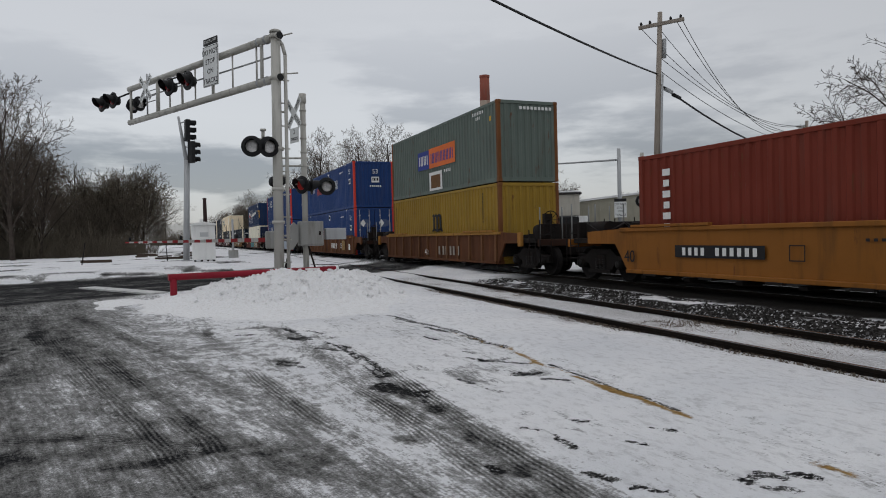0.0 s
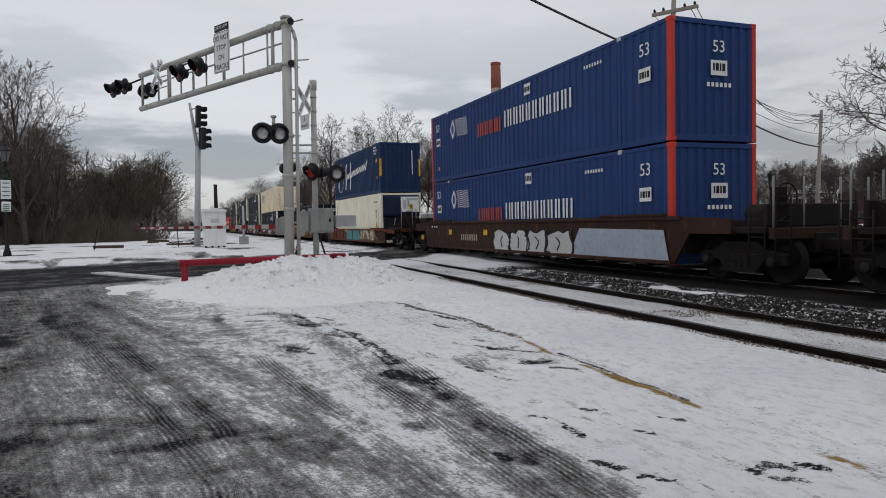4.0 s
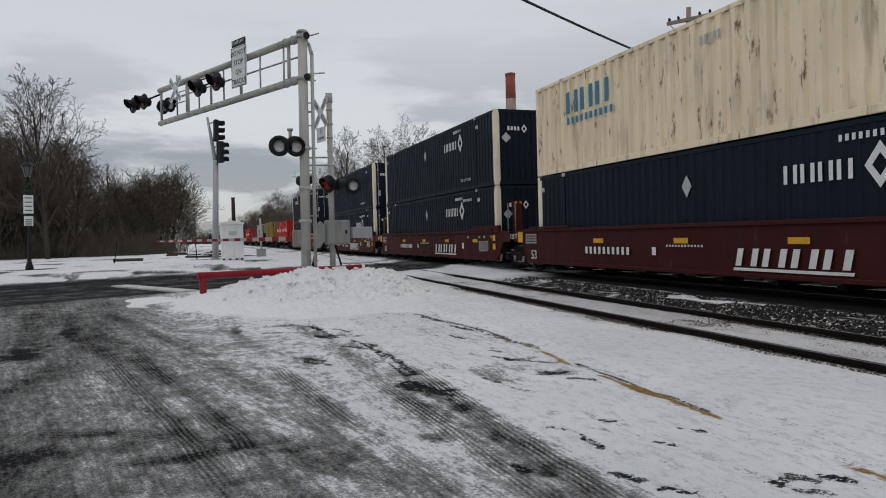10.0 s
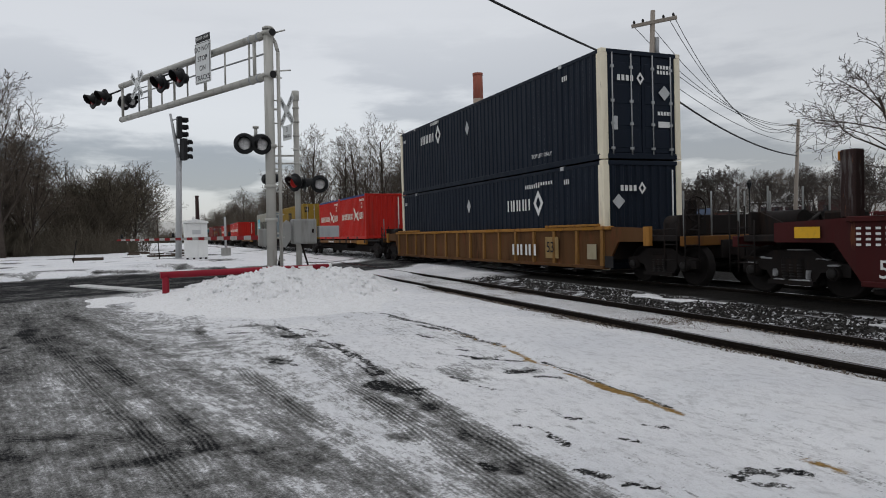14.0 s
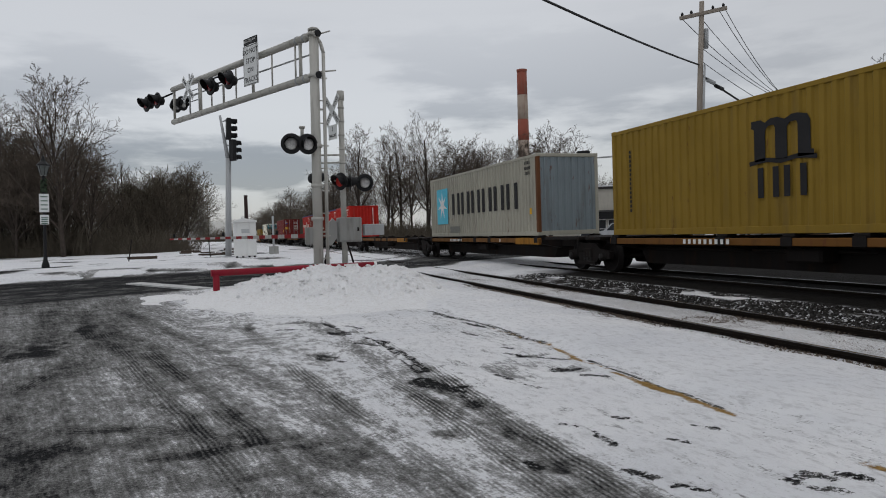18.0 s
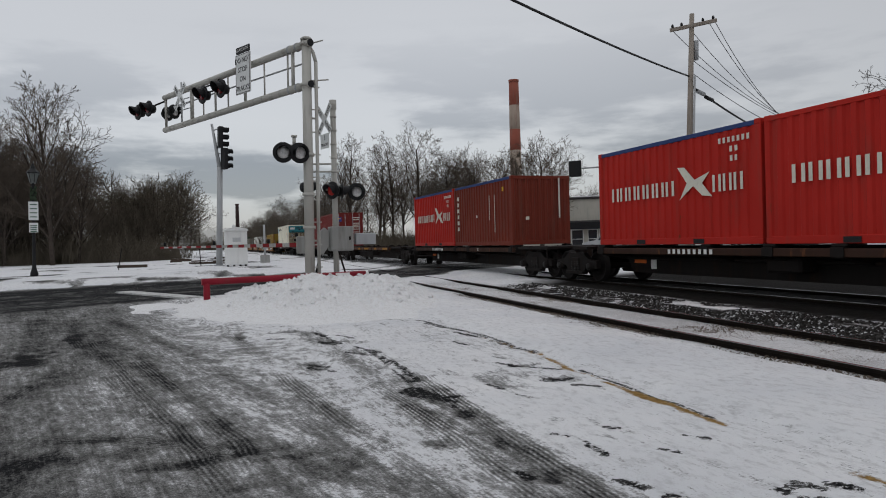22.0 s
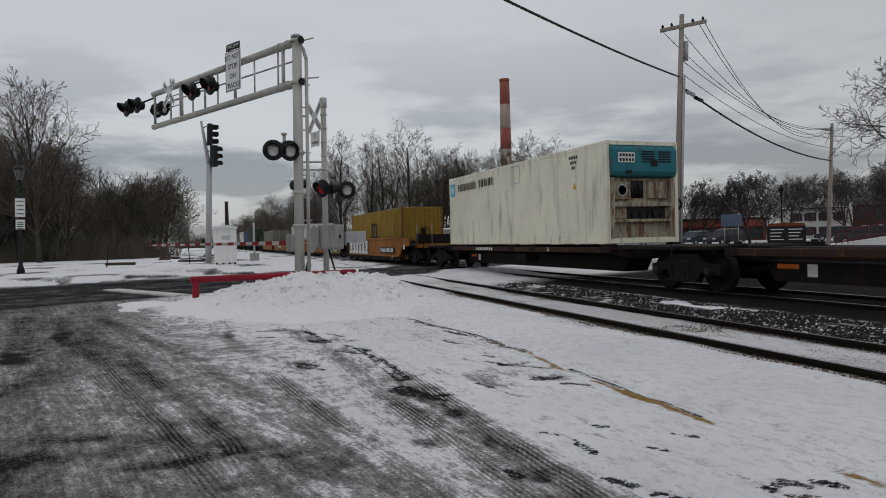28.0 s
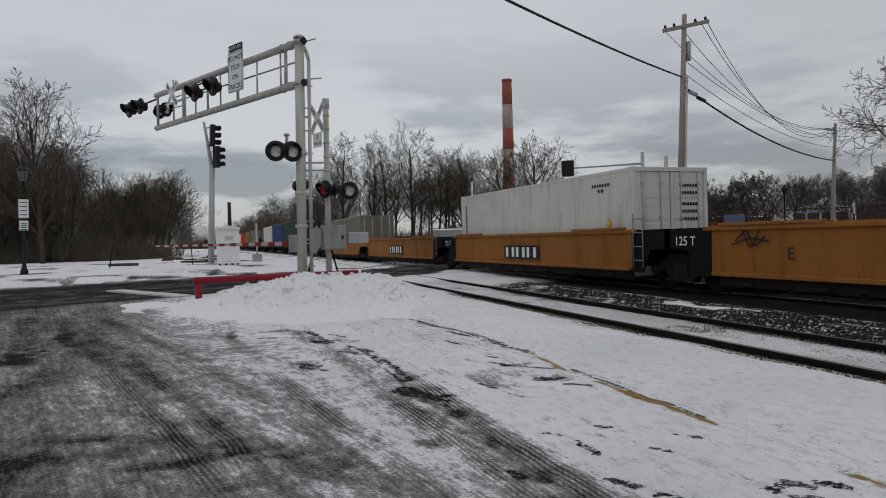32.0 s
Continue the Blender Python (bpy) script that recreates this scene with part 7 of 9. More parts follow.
for i in range(6):
    x0, x1 = -2.62 + i * 0.88, -2.62 + (i + 1) * 0.88 - 0.06
    j_ = lambda: r_.uniform(-0.10, 0.10)
    o_ = [(x0 + j_(), -0.48), ((x0 + x1) / 2 + j_(), -0.40 + j_()), (x1 + j_(), -0.49), (x1 + j_(), -0.1 + j_()), (x1 - 0.12 + j_(), 0.12 + j_()), (x1 + j_(), 0.50), (x0 + 0.3 + j_(), 0.52), (x0 + j_(), 0.44), (x0 + 0.10 + j_(), 0.05)]
    mark_side(w20, shape(o_), bold_white, 9.4, 0.90, "spray_paint", "bold white spray paint", 0.008 + 0.0006 * i)
    bm = bmesh.new()
    ring(bm, o_, [((x0 + x1) / 2 + (p_[0] - (x0 + x1) / 2) * 0.93, p_[1] * 0.94) for p_ in o_], 0.0, 0.003)
    mark_side(w20, bm, black_mark, 9.4, 0.90, "spray_outline", "", 0.013 + 0.0006 * i)
    mark_side(w20, ribbon([((x0 + x1) / 2 + j_(), 0.3), ((x0 + x1) / 2 - 0.12 + j_(), 0.0), ((x0 + x1) / 2 + 0.1 + j_(), -0.22)], 0.07, thin=0.8), black_mark, 9.4, 0.90, "spray_line", "", 0.018)
mark_side(w20, shape(rect(0.26, 0.14)), white_mark, 1.2, 0.45, "placard")
mark_side(w20, shape(rect(0.26, 0.24)), white_mark, -1.1, 0.98, "placard")
soot_black = plain("soot_black", (0.011, 0.0105, 0.010), 0.8, gloss=0.06)
green_spray = coat("green_spray", (0.24, 0.29, 0.19), 0.65, amount=0.5, scale=2)
for ww, y in ((w21, 6.15), (w22, 6.2), (w23, 6.2)):
    mark_side(ww, shape(rect(2.6, 0.46)), black_mark, y, 0.95 if ww is w21 else 0.86, "name_panel", "black panel under white marks")
    word(ww, y, 0.95 if ww is w21 else 0.86, 2.3, 0.34, 3, white_mark).location.x -= 0.006
STROKES = {"R": [[(-0.3, -0.5), (-0.24, 0.0), (-0.3, 0.46)], [(-0.34, 0.42), (0.1, 0.46), (0.3, 0.25), (0.02, 0.02), (-0.2, 0.0)], [(-0.12, 0.0), (0.14, -0.24), (0.4, -0.46)]],
           "E": [[(-0.26, -0.46), (-0.3, 0.0), (-0.22, 0.46)], [(-0.3, 0.42), (0.3, 0.46)], [(-0.28, 0.02), (0.2, 0.05)], [(-0.3, -0.42), (0.34, -0.44)]],
           "A": [[(-0.4, -0.5), (-0.16, 0.05), (0.0, 0.47)], [(0.0, 0.47), (0.16, 0.0), (0.4, -0.46)], [(-0.26, -0.12), (0.26, -0.1)]],
           "D": [[(-0.3, -0.46), (-0.24, 0.0), (-0.3, 0.46)], [(-0.32, 0.42), (0.12, 0.36), (0.36, 0.0), (0.1, -0.36), (-0.3, -0.42)]],
           "M": [[(-0.4, -0.48), (-0.36, 0.0), (-0.3, 0.46)], [(-0.3, 0.46), (-0.12, 0.1), (0.0, -0.12)], [(0.0, -0.12), (0.14, 0.14), (0.3, 0.46)], [(0.3, 0.46), (0.36, 0.0), (0.46, -0.44)]]}
overspray = coat("pale_overspray", (0.24, 0.19, 0.13), 0.75, (0.16, 0.075, 0.03), 0.9, scale=3)
mark_side(w21, shape([(-0.45, -0.5), (0.5, -0.52), (0.5, 0.5), (-0.3, 0.48), (-0.42, 0.2), (-0.36, -0.15)], 0.003), overspray, 4.62, 0.94, "overspray", "pale faded overspray", 0.004)
mark_side(w21, shape([(-2.25, -0.44), (2.2, -0.46), (2.36, 0.1), (2.2, 0.5), (-2.15, 0.5), (-2.35, 0.05)], 0.003), black_mark, 2.28, 0.95, "spray_outline", "black sprayed ground", 0.009)
for i, letter in enumerate("READM"):
    for j, line in enumerate(STROKES[letter]):
        pts = [(x * 1.02, yy * 1.02) for x, yy in line]
        yc = 4.10 - 0.91 * i
        mark_side(w21, ribbon(pts, 0.34, thick=0.003 + 0.0006 * j, thin=0.55), white_spray, yc, 0.95, "spray_edge", "", 0.016)
        mark_side(w21, ribbon(pts, 0.26, thick=0.003 + 0.0006 * j, thin=0.55), green_spray, yc - 0.03, 0.94, "spray_paint", "", 0.023)
scrawl_lines = [[(-0.4, 0.0), (-0.1, 0.2), (0.1, -0.1), (0.4, 0.1)], [(-0.2, 0.25), (0.0, -0.12), (0.25, 0.22)], [(-0.5, -0.08), (0.0, 0.05), (0.5, -0.02)]]
for line in scrawl_lines:
    mark_side(w21, ribbon(line, 0.035, thick=0.003, thin=0.8), black_mark, 11.4, 1.18, "spray_line", "", 0.012)
text_side(w21, 10.4, 0.92, "E", 0.34, black_mark, "painted letter")
for ww in (w20, w21, w22):
    bm = bmesh.new()
    prism(bm, [(12.55, 0.40), (12.55, 1.485), (14.1, 1.485), (14.1, 1.02), (13.3, 0.98), (12.95, 0.40)], "x", -1.46, -1.40)
    pn = part("end_skirt", bm, soot_black, ww, "sooty black end skirt with white capacity mark")
    text_side(ww, 13.35, 1.18, "125 T", 0.30, white_mark)
for ww in (w21, w22, w23):
    bm = bmesh.new()
    prism(bm, [(-0.15, 0.40), (-0.55, 0.40), (-0.9, 0.98), (-1.66, 1.02), (-1.66, 1.485), (-0.15, 1.485)], "x", -1.46, -1.40)
    part("end_skirt", bm, soot_black, ww, "black end skirt")
    ladder(ww, -1.49, -0.45, 0.5, 1.9, pale_rail, along="y")
number_rows(c22, 1.5, 2.5, ((7, 0.9), (2, 0.3)), 0.09, black_mark)
column(c22, 11.6, 1.3, 2.5, 6, 0.10, black_mark)
mark_side(c22, shape([(-0.14, -0.11), (0.14, -0.11), (0, 0.12)]), yellow_mark, 1.1, 1.45, "warning_triangle")
for z in (2.4, 2.2, 1.9, 1.7, 1.5):
    mark_front(c22, bars([0.06] * 6, 0.08, 0.03), black_mark, 0.6, z, "number_mark", off=0.0)
for ss in (s10, s11, s12, s14, s15, s17, s19):
    word(ss, 8.4, 0.94, 1.6, 0.11, 9, white_mark, "number_mark", False)
    text_side(ss, 3.3, 0.94, "53", 0.16, white_mark)

for y0, w_ in ((11.6, 1.1), (8.2, 0.7), (6.0, 1.3), (3.4, 0.6), (0.9, 1.2)):
    mark_side(s16, shape(rect(w_, 0.13)), sill_yellow, y0, 0.94, "repair_patch", "worn orange patch", 0.0)
for car in (s14, s15, s17, s18, s19):
    ln = 12.4
    part("placard", shape(rect(0.55, 0.10)), orange_mark, car, "orange stripe", Matrix.Translation((-0.405, ln - 0.85, 0.62)) @ SIDE)
    part("placard", shape(rect(0.24, 0.26)), white_mark, car, "white data card", Matrix.Translation((-0.405, ln - 1.45, 0.55)) @ SIDE)

for car, y in ((w7, -0.25), (w8, -0.55)):
    bm = bmesh.new()
    bevel_box(bm, -0.78, -0.46, y - 0.09, y + 0.09, 1.1, 2.55, 0.02)
    st_ = part("brake_stand", bm, coat("maroon_stand", (0.06, 0.012, 0.010), 0.6, amount=0.4), car, "maroon brake stand with orange caps")
    for x in (-0.72, -0.52):
        bm = bmesh.new()
        bevel_box(bm, x - 0.045, x + 0.045, y - 0.10, y - 0.085, 2.44, 2.53, 0.004)
        part("reflector", bm, orange_mark, st_)
    for x in (-1.25, -0.95):
        bm = bmesh.new()
        tube(bm, (x, y - 0.5, 1.1), (x, y - 0.5, 2.45), 0.022, seg=6)
        part("handrail", bm, pale_rail, car)
# ---- level crossing signals ----
silver = coat("silver_signal_paint", (0.43, 0.42, 0.385), 0.5, (0.09, 0.078, 0.062), 0.9, metal=0.1)
box_grey = coat("grey_case_paint", (0.30, 0.30, 0.285), 0.5, (0.09, 0.075, 0.06), 0.7)
lens_red, n, l, b = links_of("dark_red_lens")
b.inputs["Base Color"].default_value = (0.13, 0.006, 0.008, 1)
b.inputs["Roughness"].default_value = 0.2
lens_lit, n, l, b = links_of("lit_red_lens")
b.inputs["Base Color"].default_value = (0.3, 0.01, 0.01, 1)
b.inputs["Emission Color"].default_value = (1.0, 0.05, 0.03, 1)
b.inputs["Emission Strength"].default_value = 0.035
lens_pale = plain("pale_unlit_lens", (0.62, 0.61, 0.60), 0.25, vary=0.3, scale=14)
sign_white = coat("white_sign_sheet", (0.70, 0.71, 0.70), 0.45, amount=0.2)


def facing(x, y, z, heading):
    """A pose whose local -y looks along the heading, in degrees from +x."""
    return pose(x, y, z, 0, 0, heading + 90)


def flasher(parent, m, lens, label="flashing light with a black backing disc"):
    """One round crossing light: backing disc, lamp housing, hood and lens; it looks along local -y."""
    f = part("flashing_light", shared("flasher_disc", lambda bm: lathe(bm, [(0.05, -0.02), (0.26, -0.02), (0.29, -0.005), (0.29, 0.012), (0.26, 0.02), (0.10, 0.02)], (0, 1, 0), (0, 0, 0), 32), black_paint), black_paint, parent, label, m)
    part("housing", shared("flasher_case", lambda bm: lathe(bm, [(0.17, 0.0), (0.17, 0.10), (0.14, 0.20), (0.06, 0.24)], (0, 1, 0), (0, 0.02, 0), 20), black_paint), black_paint, f)

    def hood(bm):
        n = 18
        rows = []
        for i in range(n + 1):
            a = math.pi * (-0.22 + 1.44 * i / n)
            depth = 0.10 + 0.22 * max(0.0, math.sin(math.pi * i / n)) ** 0.7
            rows.append([bm.verts.new((r * math.cos(a), y, r * math.sin(a))) for r, y in ((0.185, -0.01), (0.185, -depth), (0.175, -depth), (0.175, -0.01))])
        for p, q in zip(rows, rows[1:]):
            for k in range(4):
                bm.faces.new((p[k], q[k], q[(k + 1) % 4], p[(k + 1) % 4]))
        bm.faces.new(rows[0])
        bm.faces.new(rows[-1][::-1])
    part("hood", shared("flasher_hood", hood, black_paint), black_paint, f)
    part("lens", shared("flasher_lens", lambda bm: lathe(bm, [(0.17, 0.0), (0.16, 0.025), (0.10, 0.05), (0.02, 0.06)], (0, -1, 0), (0, -0.022, 0), 24), lens), lens, f)
    return f


def crossbuck(parent, m):
    """Two crossed white blades with black words."""
    for turn, word, z in ((-45, "CROSSING", 0.0), (45, "RAILROAD", -0.012)):
        bm = bmesh.new()
        bevel_box(bm, -0.61, 0.61, -0.006 + z, 0.006 + z, -0.115, 0.115, 0.003)
        bl = part("blade", bm, sign_white, parent, "", m @ pose(0, 0, 0, 0, turn, 0))
        for s, half in ((-1, word[:len(word) // 2]), (1, word[len(word) // 2:])):
            part("lettering", text_mesh(half, 0.17, black_mark), black_mark, bl, "black lettering", Matrix.Translation((s * 0.35, -0.010 + z, 0)) @ FRONT)


HEAD = math.degrees(math.atan2(-0.447, -0.894))   # towards the traffic on the near side
mast_at, truss_way = Vector((3.05, 20.8, 0.0)), Vector((-0.450, 0.893, 0.0))
cant = thing("cantilever_signal", pose(mast_at.x, mast_at.y, 0.10, 0, 0.78, 0), "silver steel cantilever crossing signal with lights and signs", "crossing signal")
bm = bmesh.new()
tube(bm, (0, 0, 0), (0, 0, 7.55), 0.15, 0.14, 24)
lathe(bm, [(0.175, 0), (0.175, 0.05), (0.12, 0.09), (0.02, 0.10)], (0, 0, 1), (0, 0, 7.55), 24)
tube(bm, (0, 0, 0), (0, 0, 0.04), 0.33, seg=20)
part("mast", bm, silver, cant)
for zz in (7.44, 6.20, 4.1, 2.9, 1.9):
    bm = bmesh.new()
    lathe(bm, [(0.165, 0), (0.19, 0.0), (0.19, 0.10), (0.165, 0.10)], (0, 0, 1), (0, 0, zz - 0.05), 24)
    part("clamp_band", bm, silver, cant)


def truss(s, z, off=0.0):
    p = truss_way * s
    return Vector((p.x + truss_way.y * off, p.y - truss_way.x * off, z))


for z0, z1 in ((7.44, 7.36), (6.20, 6.06)):
    bm = bmesh.new()
    tube(bm, truss(-0.20, z0), truss(9.75, z1), 0.115, 0.105, 18)
    ch = part("chord", bm, silver, cant)
    bm = bmesh.new()
    tube(bm, truss(-0.24, z0), truss(-0.19, z0), 0.105, seg=18)
    part("end_cap", bm, black_paint, ch, "dark end cap")
    for a in (0.42, 0.82):
        bm = bmesh.new()
        lathe(bm, [(0.117, 0), (0.135, 0.0), (0.135, 0.07), (0.117, 0.07)], tuple(truss_way), truss(a, z0 - 0.01 * a), 18)
        part("flange", bm, steel_grey, ch)
for s, wide in ((0.72, 0.055), (1.0, 0.03), (2.35, 0.028), (3.55, 0.05), (4.7, 0.028), (5.6, 0.04), (6.5, 0.028), (7.4, 0.07), (9.62, 0.05)):
    bm = bmesh.new()
    tube(bm, truss(s, 6.1), truss(s, 7.36), wide, seg=8)
    part("strut", bm, silver, cant)
bm = bmesh.new()
for a, b0 in ((0.2, 9.3),):
    tube(bm, truss(a, 6.95, 0.16), truss(b0, 6.95, 0.16), 0.028, seg=8)
    tube(bm, truss(a, 6.30, 0.16), truss(b0, 6.20, 0.16), 0.04, seg=8)
part("walkway_rail", bm, steel_grey, cant)
bm = bmesh.new()
for i in range(60):
    p, q = truss(0.4 + i * 0.15, 6.235, 0.16), truss(0.4 + i * 0.15, 6.235, 0.42)
    tube(bm, p, q, 0.012, seg=4)
part("walkway_grating", bm, steel_worn, cant)
# conduit and ladder up the mast
bm = bmesh.new()
for pts in (((0.27, -0.05, 0.3), (0.27, -0.05, 6.9), (0.20, 0.0, 7.2), (0.10, 0.0, 7.35)),):
    for p, q in zip(pts, pts[1:]):
        tube(bm, p, q, 0.055, seg=10)
for i in range(9):
    tube(bm, (0.10, -0.05, 0.7 + i * 0.68), (0.37, -0.06, 0.7 + i * 0.68), 0.02, seg=6)
for zz in (1.5, 3.3, 5.2, 6.3):
    tube(bm, (0.0, 0.0, zz), (0.30, -0.03, zz), 0.03, seg=6)
tube(bm, (0.1, 0, 7.45), (0.48, -0.15, 7.55), 0.022, seg=6)
tube(bm, (0.1, 0, 6.33), (0.62, -0.2, 6.36), 0.022, seg=6)
part("conduit", bm, silver, cant, "cable conduit clamped along the mast")
# lights: far pair at the tip, pair on the arm, pair on the mast
for s, up, pairs in ((11.0, 7.0, ((-0.52, 0), (0.52, 0))), (5.25, 6.82, ((-0.66, 0), (0.66, 0)))):
    bm = bmesh.new()
    tube(bm, truss(s - 0.5, up + 0.05, -0.25), truss(s + 0.5, up + 0.05, -0.25), 0.03, seg=8)
    tube(bm, truss(s - (1.4 if s > 9 else 0), up + (0.22 if s > 9 else 0.55)), truss(s, up + 0.05, -0.25), 0.035, seg=8)
    tube(bm, truss(s - 0.66, up + 0.24, -0.33), truss(s + 0.66, up + 0.24, -0.33), 0.03, seg=8)
    part("light_bracket", bm, black_paint, cant)
    for a, _ in pairs:
        p = truss(s + a, up, -0.33)
        flasher(cant, facing(p.x, p.y, p.z, HEAD + 3) @ Matrix.Scale(1.12, 4), lens_red)
    if s > 9:
        for a in (-1.45, -0.85):
            p = truss(s + a, up - 0.18, 0.30)
            flasher(cant, facing(p.x, p.y, p.z, -45), lens_pale, "flashing light turned to the far lane")
p = truss(7.75, 7.06, -0.30)
bm = bmesh.new()
tube(bm, truss(7.75, 6.1, -0.24), truss(7.75, 7.6, -0.24), 0.03, seg=8)
for i in range(3):
    tube(bm, truss(8.2, 6.6 + i * 0.2, -0.1), truss(7.4, 6.6 + i * 0.2, -0.1), 0.02, seg=6)
part("sign_post", bm, steel_grey, cant)
crossbuck(cant, facing(p.x, p.y, p.z, HEAD))
# word panel hung on the arm
p = truss(3.15, 7.14, -0.30)
face = facing(p.x, p.y, p.z, HEAD)
bm = bmesh.new()
bevel_box(bm, -0.46, 0.46, -0.02, 0.02, -0.72, 0.60, 0.01)
panel = part("word_panel", bm, sign_white, cant, "white sign with black words", face)
for i, word in enumerate(("DO NOT", "STOP", "ON", "TRACKS")):
    part("lettering", text_mesh(word, 0.24, black_mark), black_mark, panel, "black lettering", Matrix.Translation((0, -0.024, 0.38 - i * 0.31)) @ FRONT)
bm = bmesh.new()
for x0, x1, z0, z1 in ((-0.44, 0.44, -0.70, -0.685), (-0.44, 0.44, 0.565, 0.58), (-0.44, -0.425, -0.70, 0.58), (0.425, 0.44, -0.70, 0.58)):
    box(bm, x0, x1, -0.026, -0.018, z0, z1)
part("border", bm, black_mark, panel)
bm = bmesh.new()
bevel_box(bm, -0.42, 0.42, -0.02, 0.02, 0.62, 0.84, 0.01)
head = part("heading_panel", bm, black_paint, cant, "black heading panel with white words", face)
part("lettering", text_mesh("STATE LAW", 0.14, white_mark), white_mark, head, "white lettering", Matrix.Translation((0, -0.024, 0.73)) @ FRONT)
bm = bmesh.new()
for x in (-0.3, 0.3):
    box(bm, x - 0.03, x + 0.03, 0.02, 0.07, -0.6, 0.8)
part("sign_bracket", bm, steel_grey, cant, "", face)
# pair on the mast that looks over the car park
bm = bmesh.new()
tube(bm, (-0.75, -0.1, 4.35), (0, -0.05, 4.35), 0.035, seg=8)
tube(bm, (-0.42, -0.08, 4.35), (-0.42, -0.08, 4.62), 0.05, seg=8)
tube(bm, (-0.42, -0.08, 4.6), (-0.42, -0.08, 4.66), 0.09, seg=10)
part("light_bracket", bm, silver, cant)
for x, turn in ((-0.76, -100), (-0.28, -80)):
    flasher(cant, facing(x, -0.22, 4.12, turn) @ Matrix.Scale(1.06, 4), lens_pale, "flashing light with a pale unlit lens")
flasher(cant, facing(0.05, 0.45, 3.15, HEAD + 180), lens_red, "flashing light seen from behind")

# second mast with gate, bell box and crossbuck
gate = thing("gate_signal", pose(4.13, 22.25, 0.10, 0, 0.4, 0), "galvanised gate mast with crossbuck and flashing lights", "crossing signal")
bm = bmesh.new()
tube(bm, (0, 0, 0), (0, 0, 6.04), 0.095, 0.09, 18)
tube(bm, (0, 0, 5.78), (0, 0, 6.08), 0.115, seg=14)
for i in range(5):
    lathe(bm, [(0.09, 0), (0.11, 0.02), (0.11, 0.06), (0.09, 0.08)], (0, 0, 1), (0, 0, 3.7 + i * 0.45), 14)
part("mast", bm, silver, gate)
crossbuck(gate, facing(-0.30, -0.10, 5.42, HEAD - 9))
bm = bmesh.new()
bevel_box(bm, -0.30, 0.30, -0.01, 0.01, -0.24, 0.24, 0.01)
tp = part("track_sign", bm, sign_white, gate, "white sign with black words", facing(-0.30, -0.10, 4.72, HEAD - 9))
part("lettering", text_mesh("3", 0.22, black_mark), black_mark, tp, "black lettering", Matrix.Translation((0, -0.014, 0.10)) @ FRONT)
part("lettering", text_mesh("TRACKS", 0.13, black_mark), black_mark, tp, "black lettering", Matrix.Translation((0, -0.014, -0.12)) @ FRONT)
bm = bmesh.new()
for zz in (3.75, 4.0):
    tube(bm, (-0.9, 0.2, zz), (0.15, -0.05, zz), 0.03, seg=8)
tube(bm, (-0.35, -0.1, 3.15), (0.75, -0.1, 3.15), 0.03, seg=8)
part("light_bracket", bm, silver, gate)
flasher(gate, facing(-0.12, -0.20, 3.12, HEAD + 8), lens_lit, "flashing light with a dull red lens")
flasher(gate, facing(0.22, -0.05, 3.10, HEAD + 150), lens_red, "flashing light seen from behind")
flasher(gate, facing(0.68, -0.22, 3.08, -95), lens_pale, "flashing light with a pale unlit lens")
bm = bmesh.new()
bevel_box(bm, -0.22, 0.52, -0.35, 0.25, 1.15, 1.95, 0.03)
case = part("control_box", bm, box_grey, gate, "grey steel gate mechanism box")
bm = bmesh.new()
bevel_box(bm, -0.18, 0.48, -0.375, -0.35, 1.2, 1.9, 0.012)
dr = part("door", bm, box_grey, case)
bm = bmesh.new()
bevel_box(bm, 0.36, 0.42, -0.40, -0.37, 1.5, 1.62, 0.008)
part("latch", bm, steel_dark, dr)
bm = bmesh.new()
prism(bm, [(-0.62, 1.05), (-0.45, 1.05), (-0.28, 1.3), (-0.26, 1.8), (-0.4, 1.92), (-0.58, 1.75)], "y", -0.20, 0.0)
part("gate_bracket", bm, box_grey, gate)
bm = bmesh.new()
bevel_box(bm, 0.62, 1.30, -0.2, 0.1, 1.35, 1.72, 0.02)
part("counterweight", bm, steel_grey, gate)
bm = bmesh.new()
bevel_box(bm, -1.30, -1.05, -0.40, -0.1, 1.10, 1.65, 0.03)
part("junction_box", bm, box_grey, gate)
bm = bmesh.new()
tube(bm, (-0.5, 0, 1.1), (-0.75, 0.1, 0.0), 0.05, seg=8)
tube(bm, (0.05, -0.2, 1.15), (0.35, -0.3, 0.0), 0.03, seg=8)
part("cable_conduit", bm, steel_dark, gate)
